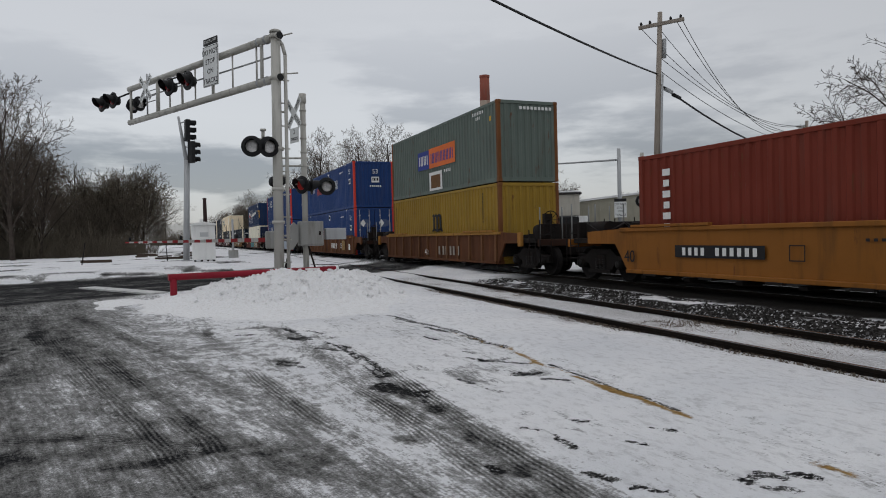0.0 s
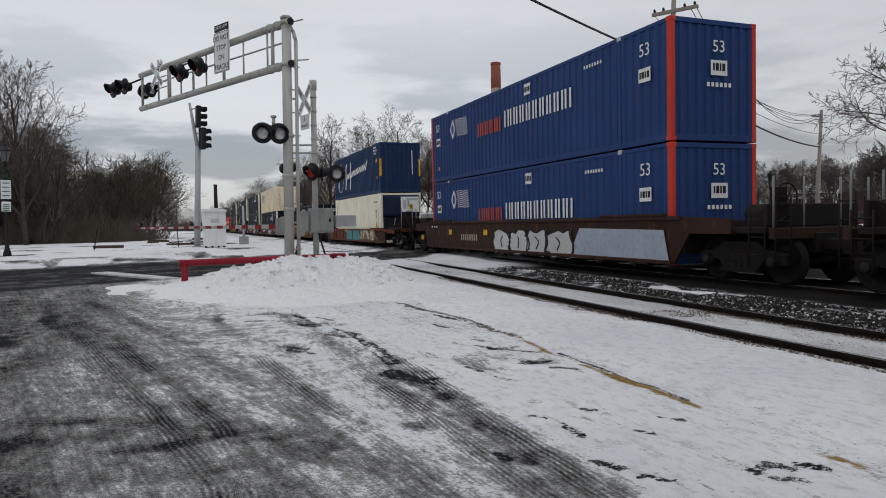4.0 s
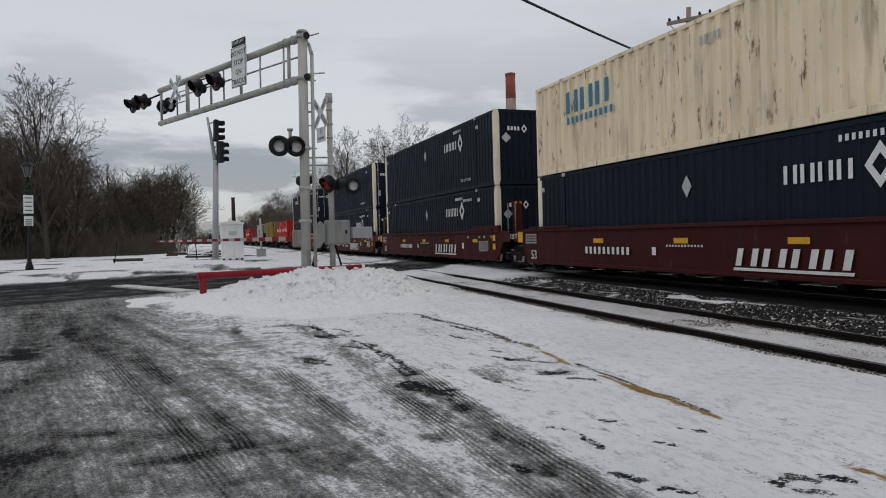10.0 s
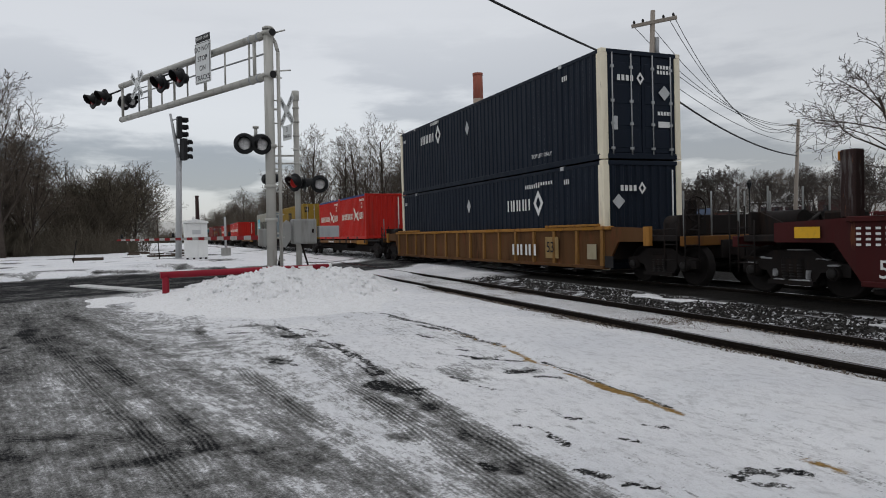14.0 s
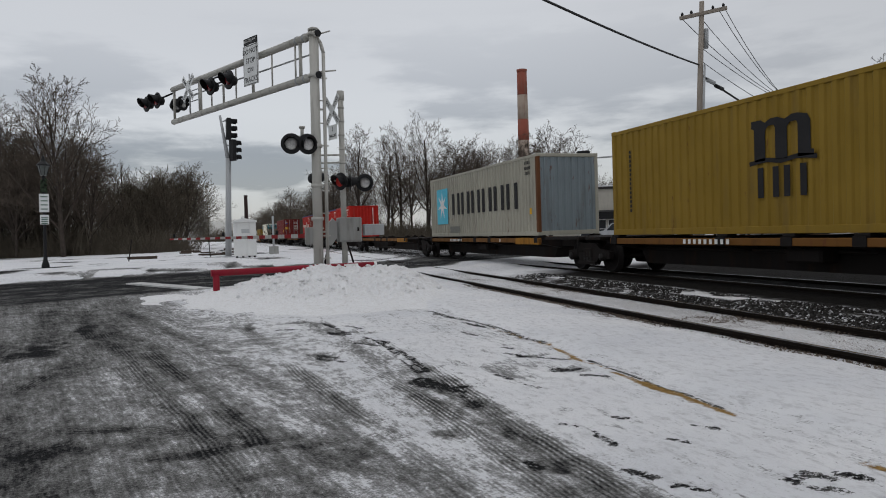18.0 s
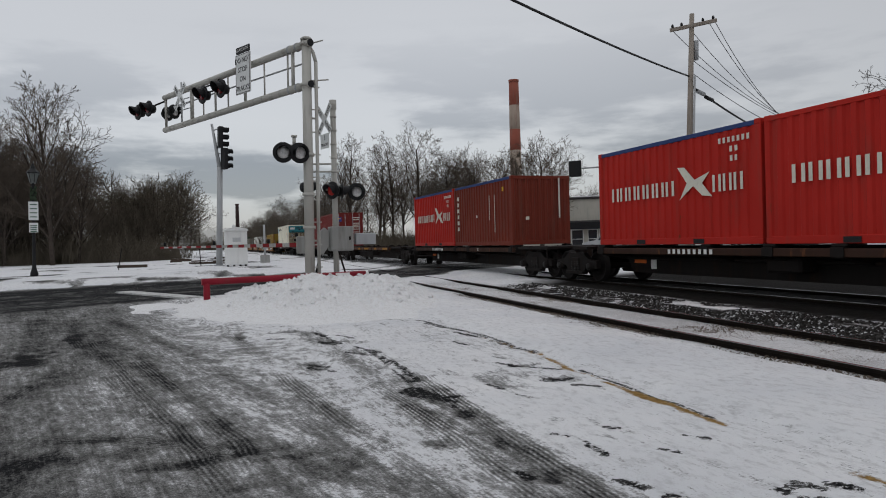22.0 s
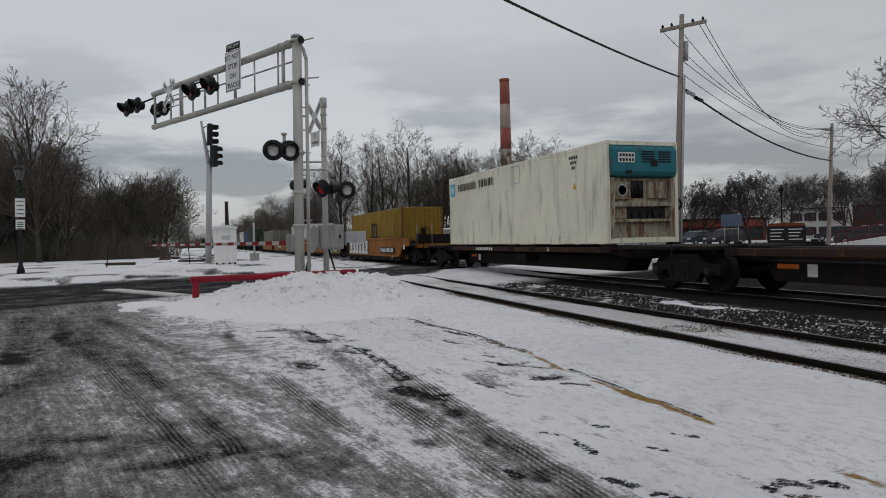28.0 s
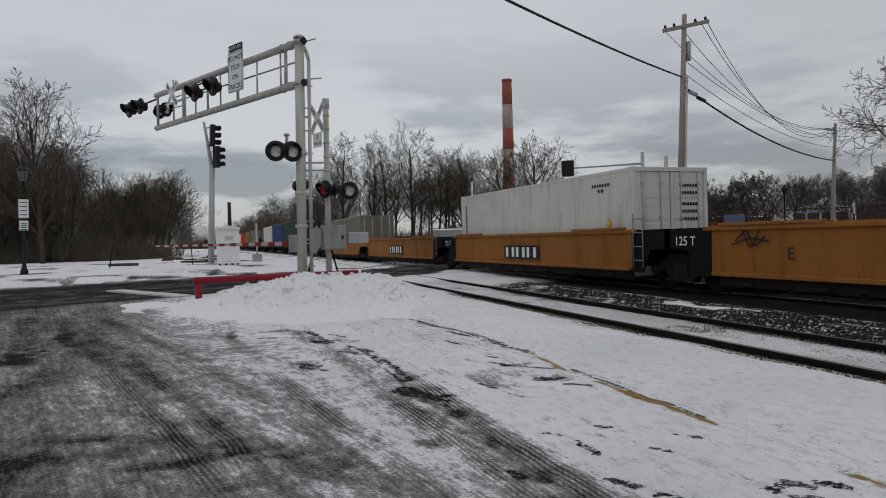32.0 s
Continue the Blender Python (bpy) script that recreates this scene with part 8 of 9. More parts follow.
# gate arm with red and white bands, lying across the road
arm_z = 1.38
p0 = Vector((-0.9, 0.4, arm_z))
arm_white = coat("grimy_arm_white", (0.42, 0.41, 0.39), 0.5, amount=0.5, scale=3)
stripe_red = coat("gate_red", (0.26, 0.015, 0.018), 0.5, amount=0.2)
for i in range(27):
    a, c = p0 + truss_way * (i * 0.42 - 0.3), p0 + truss_way * ((i + 1) * 0.42 - 0.3)
    bm = bmesh.new()
    q = truss_way
    h0, h1 = 0.075 - 0.0017 * i, 0.075 - 0.0017 * (i + 1)
    n_ = Vector((q.y, -q.x, 0)) * 0.022
    va = [a - n_ + Vector((0, 0, -h0)), a + n_ + Vector((0, 0, -h0)), a + n_ + Vector((0, 0, h0)), a - n_ + Vector((0, 0, h0))]
    vb = [c - n_ + Vector((0, 0, -h1)), c + n_ + Vector((0, 0, -h1)), c + n_ + Vector((0, 0, h1)), c - n_ + Vector((0, 0, h1))]
    va, vb = [bm.verts.new(v) for v in va], [bm.verts.new(v) for v in vb]
    bm.faces.new(va)
    bm.faces.new(vb[::-1])
    for k in range(4):
        bm.faces.new((va[k], vb[k], vb[(k + 1) % 4], va[(k + 1) % 4]))
    part("gate_arm_band", bm, stripe_red if i % 2 == 0 else arm_white, gate, "red reflective band" if i % 2 == 0 else "white reflective band")
for s in (2.3, 6.2, 10.6):
    bm = bmesh.new()
    a = p0 + truss_way * s
    tube(bm, a + Vector((0, 0, 0.07)), a + Vector((0, 0, 0.22)), 0.05, seg=10)
    part("arm_lamp", bm, black_paint, gate)

# red pipe barrier at the edge of the car park
bar = thing("pipe_barrier", pose(0.08, 18.65, 0.0), "red painted steel pipe barrier half buried in snow", "barrier")
bm = bmesh.new()
tube(bm, (-0.12, 0, 0.60), (4.35, 0.75, 0.60), 0.085, seg=18)
part("rail", bm, red_paint, bar)
for x, y in ((0.0, 0.02), (2.9, 0.5)):
    bm = bmesh.new()
    tube(bm, (x, y, -0.2), (x, y, 0.56), 0.085, seg=16)
    part("post", bm, red_paint, bar)
bm = bmesh.new()
tube(bm, (1.6, 0.36, 0.45), (3.4, 0.66, 0.47), 0.05, seg=10)
part("lower_rail", bm, red_paint, bar)
bm = bmesh.new()
box(bm, 3.45, 3.85, 0.49, 0.56, 0.60, 0.66)
part("reflector_strip", bm, white_paint, bar)
bm = bmesh.new()
tube(bm, (4.35, 0.75, 0.60), (4.43, 0.763, 0.60), 0.09, seg=18)
part("end_cap", bm, white_paint, bar)


# ---- beyond the road ----
def traffic_head(parent, m, lights=3):
    bm = bmesh.new()
    bevel_box(bm, -0.19, 0.19, 0.0, 0.22, -0.18, 0.36 * lights - 0.18, 0.02)
    hd = part("signal_head", bm, black_paint, parent, "black three-light traffic signal head", m)
    for i in range(lights):
        bm = bmesh.new()
        rows = []
        for k in range(13):
            a = math.pi * (k / 12 * 1.3 - 0.15)
            rows.append([bm.verts.new((r * math.cos(a), y, 0.36 * i + r * math.sin(a))) for r, y in ((0.16, 0.0), (0.17, -0.30))])
        for v, w in zip(rows, rows[1:]):
            bm.faces.new((v[0], v[1], w[1], w[0]))
        bmesh.ops.solidify(bm, geom=bm.faces[:], thickness=0.012)
        part("visor", bm, black_paint, hd)
    return hd


sp = thing("traffic_signal", pose(0.96, 43.9, 0.28, 0, 1.6, 0), "galvanised traffic signal pole with black heads", "traffic signal")
bm = bmesh.new()
tube(bm, (0, 0, 0), (0.05, 0, 6.1), 0.19, 0.16, 18)
tube(bm, (0, 0, 0), (0, 0, 0.12), 0.30, seg=16)
part("pole", bm, steel_grey, sp)
bm = bmesh.new()
tube(bm, (0.05, 0, 5.9), (-0.42, 0, 8.7), 0.13, 0.07, 12)
part("arm", bm, steel_grey, sp)
bm = bmesh.new()
tube(bm, (-0.35, 0, 8.3), (0.2, -0.2, 8.5), 0.04, seg=8)
tube(bm, (-0.1, 0, 6.9), (0.35, -0.2, 6.9), 0.04, seg=8)
part("bracket", bm, steel_grey, sp)
for x, z, h in ((0.20, 7.45, 10), (0.42, 6.15, 30)):
    traffic_head(sp, facing(x, -0.15, z, h) @ Matrix.Scale(1.2, 4))

hut = thing("signal_bungalow", pose(1.88, 42.0, 0.30), "white sheet metal signal equipment hut", "equipment hut")
bm = bmesh.new()
bevel_box(bm, -0.62, 0.62, -0.6, 0.9, 0.12, 2.10, 0.02)
part("body", bm, white_paint, hut)
bm = bmesh.new()
prism(bm, [(-0.70, 2.10), (0.70, 2.10), (0.66, 2.20), (0.0, 2.32), (-0.66, 2.20)], "y", -0.68, 0.98)
part("roof", bm, white_paint, hut)
bm = bmesh.new()
bevel_box(bm, -0.35, 0.40, -0.63, -0.60, 0.25, 1.95, 0.008)
dd = part("door", bm, white_paint, hut)
bm = bmesh.new()
box(bm, -0.2, 0.25, -0.636, -0.63, 1.45, 1.7)
part("notice", bm, grey_mark, dd)
for x in (-0.5, -0.15, 0.2, 0.5):
    bm = bmesh.new()
    box(bm, x - 0.06, x + 0.06, -0.58, -0.46, -0.1, 0.12)
    part("foot", bm, steel_dark, hut)
bm = bmesh.new()
tube(bm, (-0.1, -0.2, 2.28), (-0.1, -0.2, 2.46), 0.09, seg=10)
part("vent", bm, white_paint, hut)

lamp = thing("street_lamp", pose(-7.76, 38.02, 0.20, 0, 1.1, 0), "black lantern lamp post with parking signs", "street lamp")
bm = bmesh.new()
lathe(bm, [(0.18, 0), (0.18, 0.25), (0.10, 0.5), (0.075, 0.9), (0.065, 4.5), (0.10, 4.55), (0.05, 4.65)], (0, 0, 1), (0, 0, 0), 14)
part("post", bm, black_paint, lamp)
bm = bmesh.new()
lathe(bm, [(0.14, 4.65), (0.26, 5.12), (0.24, 5.14), (0.12, 4.66)], (0, 0, 1), (0, 0, 0), 6, False)
part("lantern_glass", bm, plain("dull_lantern_glass", (0.12, 0.13, 0.125), 0.3), lamp)
bm = bmesh.new()
lathe(bm, [(0.30, 5.12), (0.30, 5.17), (0.12, 5.36), (0.10, 5.45), (0.03, 5.62)], (0, 0, 1), (0, 0, 0), 8, False)
part("lantern_cap", bm, black_paint, lamp)
for i in range(6):
    a = 2 * math.pi * i / 6
    bm = bmesh.new()
    tube(bm, (0.14 * math.cos(a), 0.14 * math.sin(a), 4.66), (0.27 * math.cos(a), 0.27 * math.sin(a), 5.13), 0.015, seg=5)
    part("lantern_bar", bm, black_paint, lamp)
for z0, z1, w in ((2.85, 3.75, 0.21), (2.25, 2.72, 0.19)):
    bm = bmesh.new()
    bevel_box(bm, -w, w, -0.10, -0.08, z0, z1, 0.01)
    sg = part("parking_sign", bm, sign_white, lamp, "white sign with small unreadable lines", pose(0, 0, 0, 0, 0, 12))
    for i in range(4):
        bm = bmesh.new()
        zz = z1 - 0.12 - i * (z1 - z0 - 0.1) / 4
        box(bm, -w * 0.7, w * 0.7, -0.106, -0.099, zz - 0.05, zz)
        part("text_bar", bm, coat("green_text", (0.08, 0.14, 0.10), 0.6), sg)
bm = bmesh.new()
for i in range(14):
    a, zz = i * 2.4, 3.85 + i * 0.045
    lathe(bm, [(0.03, -0.06), (0.10 + 0.03 * math.sin(i), 0.0), (0.03, 0.06)], (math.cos(a), math.sin(a), 0.4), (0.10 * math.cos(a), 0.10 * math.sin(a), zz), 6, False)
tagged(part("garland", bm, coat("dark_wreath", (0.03, 0.045, 0.028), 0.9), lamp, "dark evergreen garland with snow"), kind="stuff")


# ---- bare winter trees ----
def grow(seed, height, clear=0.25, angle=42, fan=52, rise=0.3, counts=(11, 8, 6, 4), ratio=(0.62, 0.56, 0.5, 0.5), wob=0.07, radius=None, trunk=0.80, leader=0.35):
    """Limbs as tapered segments: (from, to, radius, radius, level). Side limbs leave each limb in turn all along it and bend upwards."""
    rng = random.Random(seed)
    out = []

    def limb(p, d, length, r, level, spin):
        n = (9, 6, 4, 3, 2)[min(level, 4)]
        drift = Vector((rng.gauss(0, 1), rng.gauss(0, 1), rng.gauss(0, 0.5))) * wob
        pts, ends = [p.copy()], r * (leader if level == 0 else 0.30)
        for i in range(n):
            drift = 0.6 * drift + Vector((rng.gauss(0, 1), rng.gauss(0, 1), rng.gauss(0, 0.6))) * wob * 0.8
            d = (d + drift * (0.45 if level == 0 else 1.0) + Vector((0, 0, (rise if level == 1 else 0.4 * rise) / n if level else 0.05))).normalized()
            q = p + d * (length / n)
            out.append((p.copy(), q.copy(), r + (ends - r) * i / n, r + (ends - r) * (i + 1) / n, level))
            p = q
            pts.append(q)
        if level >= len(counts):
            return
        m = counts[level]
        for k in range(m):
            f = clear + (1 - clear) * (k + rng.uniform(0.2, 0.9)) / m if level == 0 else 0.22 + 0.78 * (k + rng.uniform(0.1, 0.9)) / m
            at = min(n - 1e-3, f * n)
            i = int(at)
            c = pts[i].lerp(pts[i + 1], at - i)
            way = (pts[i + 1] - pts[i]).normalized()
            spin += 2.4 + rng.uniform(-0.5, 0.5)
            side = Matrix.Rotation(spin, 3, way) @ way.orthogonal().normalized()
            open_ = math.radians((angle if level == 0 else fan) * rng.uniform(0.7, 1.25) * (1.15 - 0.45 * f if level == 0 else 1.0))
            nd = way * math.cos(open_) + side * math.sin(open_)
            reach = ratio[level] * (1.18 - 0.72 * f if level == 0 else 1.05 - 0.45 * f) * rng.uniform(0.75, 1.15)
            limb(c, nd, length * reach, (r + (ends - r) * f) * rng.uniform(0.42, 0.62), level + 1, rng.uniform(0, 6.28))
    limb(Vector((0, 0, -0.2)), Vector((rng.gauss(0, 0.04), rng.gauss(0, 0.04), 1)).normalized(), height * trunk, radius or height * 0.016, 0, rng.uniform(0, 6.28))
    return out


def limbs_mesh(name, segs, sides, material, least=0.006):
    verts, faces = [], []
    for p, q, r0, r1, _ in segs:
        d = (q - p).normalized()
        a = d.orthogonal().normalized()
        b_ = d.cross(a)
        base = len(verts)
        for c, r in ((p, max(r0, least)), (q, max(r1, least))):
            for i in range(sides):
                t = 2 * math.pi * i / sides
                verts.append(c + (a * math.cos(t) + b_ * math.sin(t)) * r)
        for i in range(sides):
            j = (i + 1) % sides
            faces.append((base + i, base + j, base + sides + j, base + sides + i))
    me = bpy.data.meshes.new(name)
    me.from_pydata(verts, [], faces)
    me.polygons.foreach_set("use_smooth", [True] * len(faces))
    me.materials.append(material)
    return me


def bare_tree(seed, height, label, at, group="bare trees", name="bare_tree", least=0.012, twig=None, **kw):
    twig = twig or twig_mat
    segs = grow(seed, height, **kw)
    top = max(s[1].z for s in segs)
    k = height / top
    segs = [(p * k, q * k, r0 * k, r1 * k, lv) for p, q, r0, r1, lv in segs]
    t = thing(name, at, label, "tree", group)
    part("trunk", limbs_mesh("trunk", [s for s in segs if s[4] <= 1], 7, bark, 0.02), None, t)
    tagged(part("crown", limbs_mesh("crown", [s for s in segs if s[4] > 1], 3, twig, least), None, t, "crown of thin bare twigs"), kind="stuff")
    return t


def at_bearing(az, dist, z=0.0, turn=0.0, size=1.0):
    return pose(dist * math.sin(radians(az)), dist * math.cos(radians(az)), z, 0, 0, turn) @ Matrix.Scale(size, 4)


def plant(base, spots):
    """Copies of a tree: bearing, distance, turn, size."""
    for az, dist, turn, size in spots:
        m = at_bearing(az, dist, 0.2, turn)
        o = copy_thing(base, m)
        o.scale = (size, size, size)


def bush(seed, height, at, stems=4, reach=1.8):
    """Scrub of many stems that rise from one patch of ground."""
    rng = random.Random(seed)
    segs = []
    for i in range(stems):
        tall_ = height * rng.uniform(0.55, 1.0)
        a, r = rng.uniform(0, 6.28), reach * rng.random() ** 0.5
        off = Vector((r * math.cos(a), r * math.sin(a), 0))
        lean = Vector((math.cos(a), math.sin(a), 0)) * 0.25 * r / reach
        for p, q, r0, r1, lv in grow(seed * 31 + i, tall_, clear=0.12, angle=38, rise=0.35, counts=(9, 7, 4), ratio=(0.55, 0.55, 0.5), wob=0.10, radius=0.045):
            segs.append((p + off + lean * p.z, q + off + lean * q.z, r0, r1, lv))
    k = height / max(s[1].z for s in segs)
    segs = [(Vector((p.x, p.y, p.z * k)), Vector((q.x, q.y, q.z * k)), r0, r1, lv) for p, q, r0, r1, lv in segs]
    t = thing("scrub_bush", at, "dense leafless scrub with many fine stems", "bush", "scrub by the track")
    tagged(part("stem_tangle", limbs_mesh("stem_tangle", [s for s in segs if s[4] <= 1], 4, bark, 0.016), None, t), kind="stuff")
    tagged(part("crown", limbs_mesh("crown", [s for s in segs if s[4] > 1], 3, thicket_mat, 0.013), None, t, "crown of thin bare twigs"), kind="stuff")
    return t


TREE = "tall bare deciduous tree with thin upswept twigs"
ROUND = "bare deciduous tree with a rounded crown"
VASE = dict(clear=0.16, angle=32, fan=42, rise=0.25, counts=(16, 9, 6, 4), ratio=(0.54, 0.56, 0.56, 0.55), wob=0.05, least=0.015, radius=0.22)
BELT = dict(clear=0.26, angle=46, fan=44, rise=0.30, counts=(13, 8, 5, 3), ratio=(0.50, 0.60, 0.60, 0.6), wob=0.08, least=0.014, radius=0.24)
WIDE = dict(clear=0.22, angle=52, fan=46, rise=0.32, counts=(14, 9, 6, 4), ratio=(0.74, 0.60, 0.56, 0.55), wob=0.08, least=0.0125, radius=0.25, trunk=0.70)
tall = [bare_tree(300 + i, h, TREE, at_bearing(az, d, 0.2, 40 * i), **VASE) for i, (az, d, h) in enumerate(((-10.35, 66, 16.6), (-13.2, 72, 15.0)))]
round_ = [bare_tree(330 + i, 15.0, ROUND, at_bearing(az, d, 0.2, 70 * i), **WIDE) for i, (az, d) in enumerate(((21.8, 96), (20.3, 104)))]
belt = [bare_tree(370 + i, h, "slender bare tree of the belt beyond the track", at_bearing(az, d, 0.2, 70 * i), **BELT) for i, (az, d, h) in enumerate(((17.5, 96, 18.4), (15.3, 98, 17.4), (11.9, 98, 16.8)))]
scrub = [bush(400 + i, 8.0, at_bearing(az, d, 0.2, 70 * i)) for i, (az, d) in enumerate(((-5.2, 84), (-3.6, 88)))]
rng = random.Random(11)


def thicket(seed, height, at):
    """A low tangle of thin upright shoots, dense near the ground."""
    r_ = random.Random(seed)
    segs = []
    for i in range(270):
        a, d = r_.uniform(0, 6.28), 3.2 * r_.random() ** 0.6
        p = Vector((d * math.cos(a), d * math.sin(a), -0.1))
        tall_ = height * r_.uniform(0.35, 1.0) * (1.05 - 0.10 * d)
        way = Vector((r_.gauss(0, 0.42), r_.gauss(0, 0.42), 1)).normalized()
        q = p + way * tall_ * 0.6
        tip = q + (way + Vector((r_.gauss(0, 0.3), r_.gauss(0, 0.3), 0))).normalized() * tall_ * 0.4
        segs += [(p, q, 0.022, 0.015, 2), (q, tip, 0.015, 0.007, 2)]
        for k in range(2):
            s0 = p.lerp(q, r_.uniform(0.2, 1.0))
            segs.append((s0, s0 + Vector((r_.gauss(0, 0.5), r_.gauss(0, 0.5), r_.uniform(0.2, 0.9))) * height * 0.22, 0.012, 0.007, 3))
    t = thing("thicket", at, "low tangled brown thicket of bare shoots", "bush", "undergrowth by the track")
    tagged(part("undergrowth", limbs_mesh("undergrowth", segs, 3, thicket_mat, 0.011), None, t), kind="stuff")
    return t


def sow(base, lo, hi, near, far, count, small, big):
    plant(base, [(lo + (hi - lo) * (i + rng.uniform(0.1, 0.9)) / count, rng.uniform(near, far), rng.uniform(0, 360), rng.uniform(small, big)) for i in range(count)])


def line_up(base, x0, x1, y0, y1, count, small, big):
    """Along the far side of the track, thinning with distance."""
    spots = []
    for i in range(count):
        y = y0 * (y1 / y0) ** ((i + rng.random()) / count)
        x = rng.uniform(x0, x1)
        spots.append((math.degrees(math.atan2(x, y)), math.hypot(x, y), rng.uniform(0, 360), rng.uniform(small, big)))
    plant(base, spots)


low = [thicket(600 + i, 3.0, at_bearing(az, d, 0.2)) for i, (az, d) in enumerate(((-9.5, 74), (-4.4, 80)))]
for row in ((tall[0], -16.5, -11.6, 70, 84, 8, 0.66, 0.9), (tall[0], -10.4, -8.6, 74, 82, 3, 0.7, 0.85), (tall[1], -16.0, -8.4, 68, 84, 7, 0.5, 0.8), (round_[0], -4.6, -1.2, 84, 92, 4, 0.55, 0.68), (tall[1], -7.0, -3.0, 86, 94, 4, 0.55, 0.66),
            (belt[0], 11.0, 22.5, 100, 125, 6, 0.62, 0.9), (belt[1], 12.5, 24.0, 102, 125, 6, 0.6, 0.85), (belt[2], 11.5, 23.0, 105, 125, 6, 0.65, 0.9),
            (round_[0], 29.0, 33.5, 105, 120, 3, 0.5, 0.7), (belt[2], 13.4, 14.4, 96, 99, 1, 0.92, 0.95), (belt[1], 19.2, 20.2, 96, 100, 1, 0.84, 0.88), (belt[0], 21.6, 22.6, 96, 100, 1, 0.72, 0.78),
            (round_[1], 47.0, 55.0, 128, 150, 8, 0.55, 0.8), (round_[0], 36.0, 47.0, 130, 160, 7, 0.5, 0.7)):
    sow(*row)
STREET = "small dark bare street tree with a dense rounded crown"
street = [bare_tree(350 + i, h, STREET, at_bearing(az, d, 0.15, 60 * i), "street trees", twig=street_twig, clear=0.22, angle=52, rise=0.4, counts=(13, 9, 7, 4), ratio=(0.78, 0.56, 0.5, 0.5), wob=0.10, least=0.015, radius=0.16, trunk=0.72) for i, (az, d, h) in enumerate(((41.2, 84, 7.6), (44.5, 80, 7.8)))]
for i, (az, dist, size) in enumerate(((43.0, 99, 1.05), (45.8, 104, 1.25), (40.1, 108, 1.2), (47.3, 105, 1.1), (50.9, 112, 1.35), (53.0, 98, 1.25), (54.4, 104, 1.4), (37.6, 122, 1.0))):
    plant(street[i % 2], [(az, dist, 50 * i, size)])
for row in ((scrub[0], -16.0, -8.2, 74, 88, 13, 0.6, 0.95), (scrub[1], -6.4, -2.4, 84, 94, 12, 1.05, 1.40), (scrub[0], -6.6, -2.6, 78, 86, 7, 0.7, 1.1), (scrub[0], -7.8, -6.2, 80, 90, 3, 0.5, 0.7),
            (scrub[1], -2.4, -1.4, 84, 100, 2, 0.45, 0.65), 
            (scrub[1], 24.0, 30.0, 100, 130, 4, 0.6, 0.9), (scrub[1], 48.0, 55.0, 125, 140, 5, 0.5, 0.7), (scrub[1], -1.5, 3.0, 300, 420, 8, 0.8, 1.3),
            (low[0], -16.5, -2.6, 70, 76, 14, 0.45, 0.85), (low[1], -16.0, -2.6, 73, 82, 14, 0.8, 1.7), (low[0], 11.0, 25.0, 88, 98, 24, 0.9, 1.7), (low[1], 25.0, 30.0, 90, 110, 4, 0.8, 1.3), (low[1], -0.8, 3.5, 250, 380, 8, 1.0, 2.0)):
    sow(*row)
line_up(round_[0], 19.0, 27.0, 120, 440, 10, 0.75, 1.0)
line_up(round_[1], 18.0, 26.0, 115, 460, 10, 0.7, 0.95)
line_up(scrub[1], 18.0, 23.0, 118, 420, 18, 0.9, 1.4)
line_up(low[0], 16.8, 19.5, 78, 420, 18, 0.9, 1.7)
line_up(low[1], 19.0, 23.0, 120, 420, 22, 1.6, 3.0)
bare_tree(361, 12.6, "broad bare tree before a cream shop building", at_bearing(27.75, 72, 0.15, 30), **WIDE)
bare_tree(364, 11.8, "broad bare tree before a cream shop building", at_bearing(25.97, 74, 0.15, 200), **WIDE)
# the tree that reaches in beside the far crossing
bare_tree(507, 14.0, "spreading bare tree with long dark branches", pose(42.2, 28.1, 0.1, 0, 0, 150), twig=bark, clear=0.2, angle=62, rise=0.15, counts=(15, 9, 6, 3), ratio=(0.92, 0.58, 0.5, 0.5), wob=0.17, least=0.014, radius=0.26, trunk=0.74)

# ---- chimneys ----
brick_red_m = coat("painted_brick_red", (0.25, 0.075, 0.052), 0.8, (0.20, 0.15, 0.12), 0.8, streak=True, scale=0.35)
brick_pale = coat("pale_worn_brick", (0.33, 0.27, 0.22), 0.8, (0.19, 0.075, 0.055), 0.9, streak=True, scale=0.35)
st = thing("smokestack", at_bearing(25.72, 215), "tall brick chimney with faded red and white bands", "chimney")
edges = (0, 14, 21, 29, 35.5, 43, 50.2)
for i in range(6):
    bm = bmesh.new()
    z0, z1 = edges[i], edges[i + 1]
    lathe(bm, [(2.05 - z0 * 0.011, z0), (2.05 - z1 * 0.011, z1 - 0.004)], (0, 0, 1), (0, 0, 0), 28)
    part("band", bm, brick_red_m if i in (1, 3, 5) else brick_pale, st)
bm = bmesh.new()
lathe(bm, [(1.58, 50.2), (1.62, 50.9), (1.3, 50.9), (1.3, 50.3)], (0, 0, 1), (0, 0, 0), 28)
part("rim", bm, brick_red_m, st)
st2 = thing("smokestack", at_bearing(2.75, 420), "slim dark brick chimney far off", "chimney")
bm = bmesh.new()
lathe(bm, [(1.35, 0), (0.95, 25.5), (1.1, 25.6), (1.1, 26.4)], (0, 0, 1), (0, 0, 0), 16)
part("shaft", bm, coat("dark_brick", (0.055, 0.036, 0.034), 0.85), st2)


# ---- beyond the tracks: poles, wires, buildings, cars ----
def wire(name, a, b, sag, r, material, label, parts=18):
    bm = bmesh.new()
    a, b = Vector(a), Vector(b)
    pts = [a.lerp(b, i / parts) - Vector((0, 0, sag * 4 * (i / parts) * (1 - i / parts))) for i in range(parts + 1)]
    pipe(bm, pts, r, 5)
    return solid(name, bm, material, label, "cable", "overhead cables")


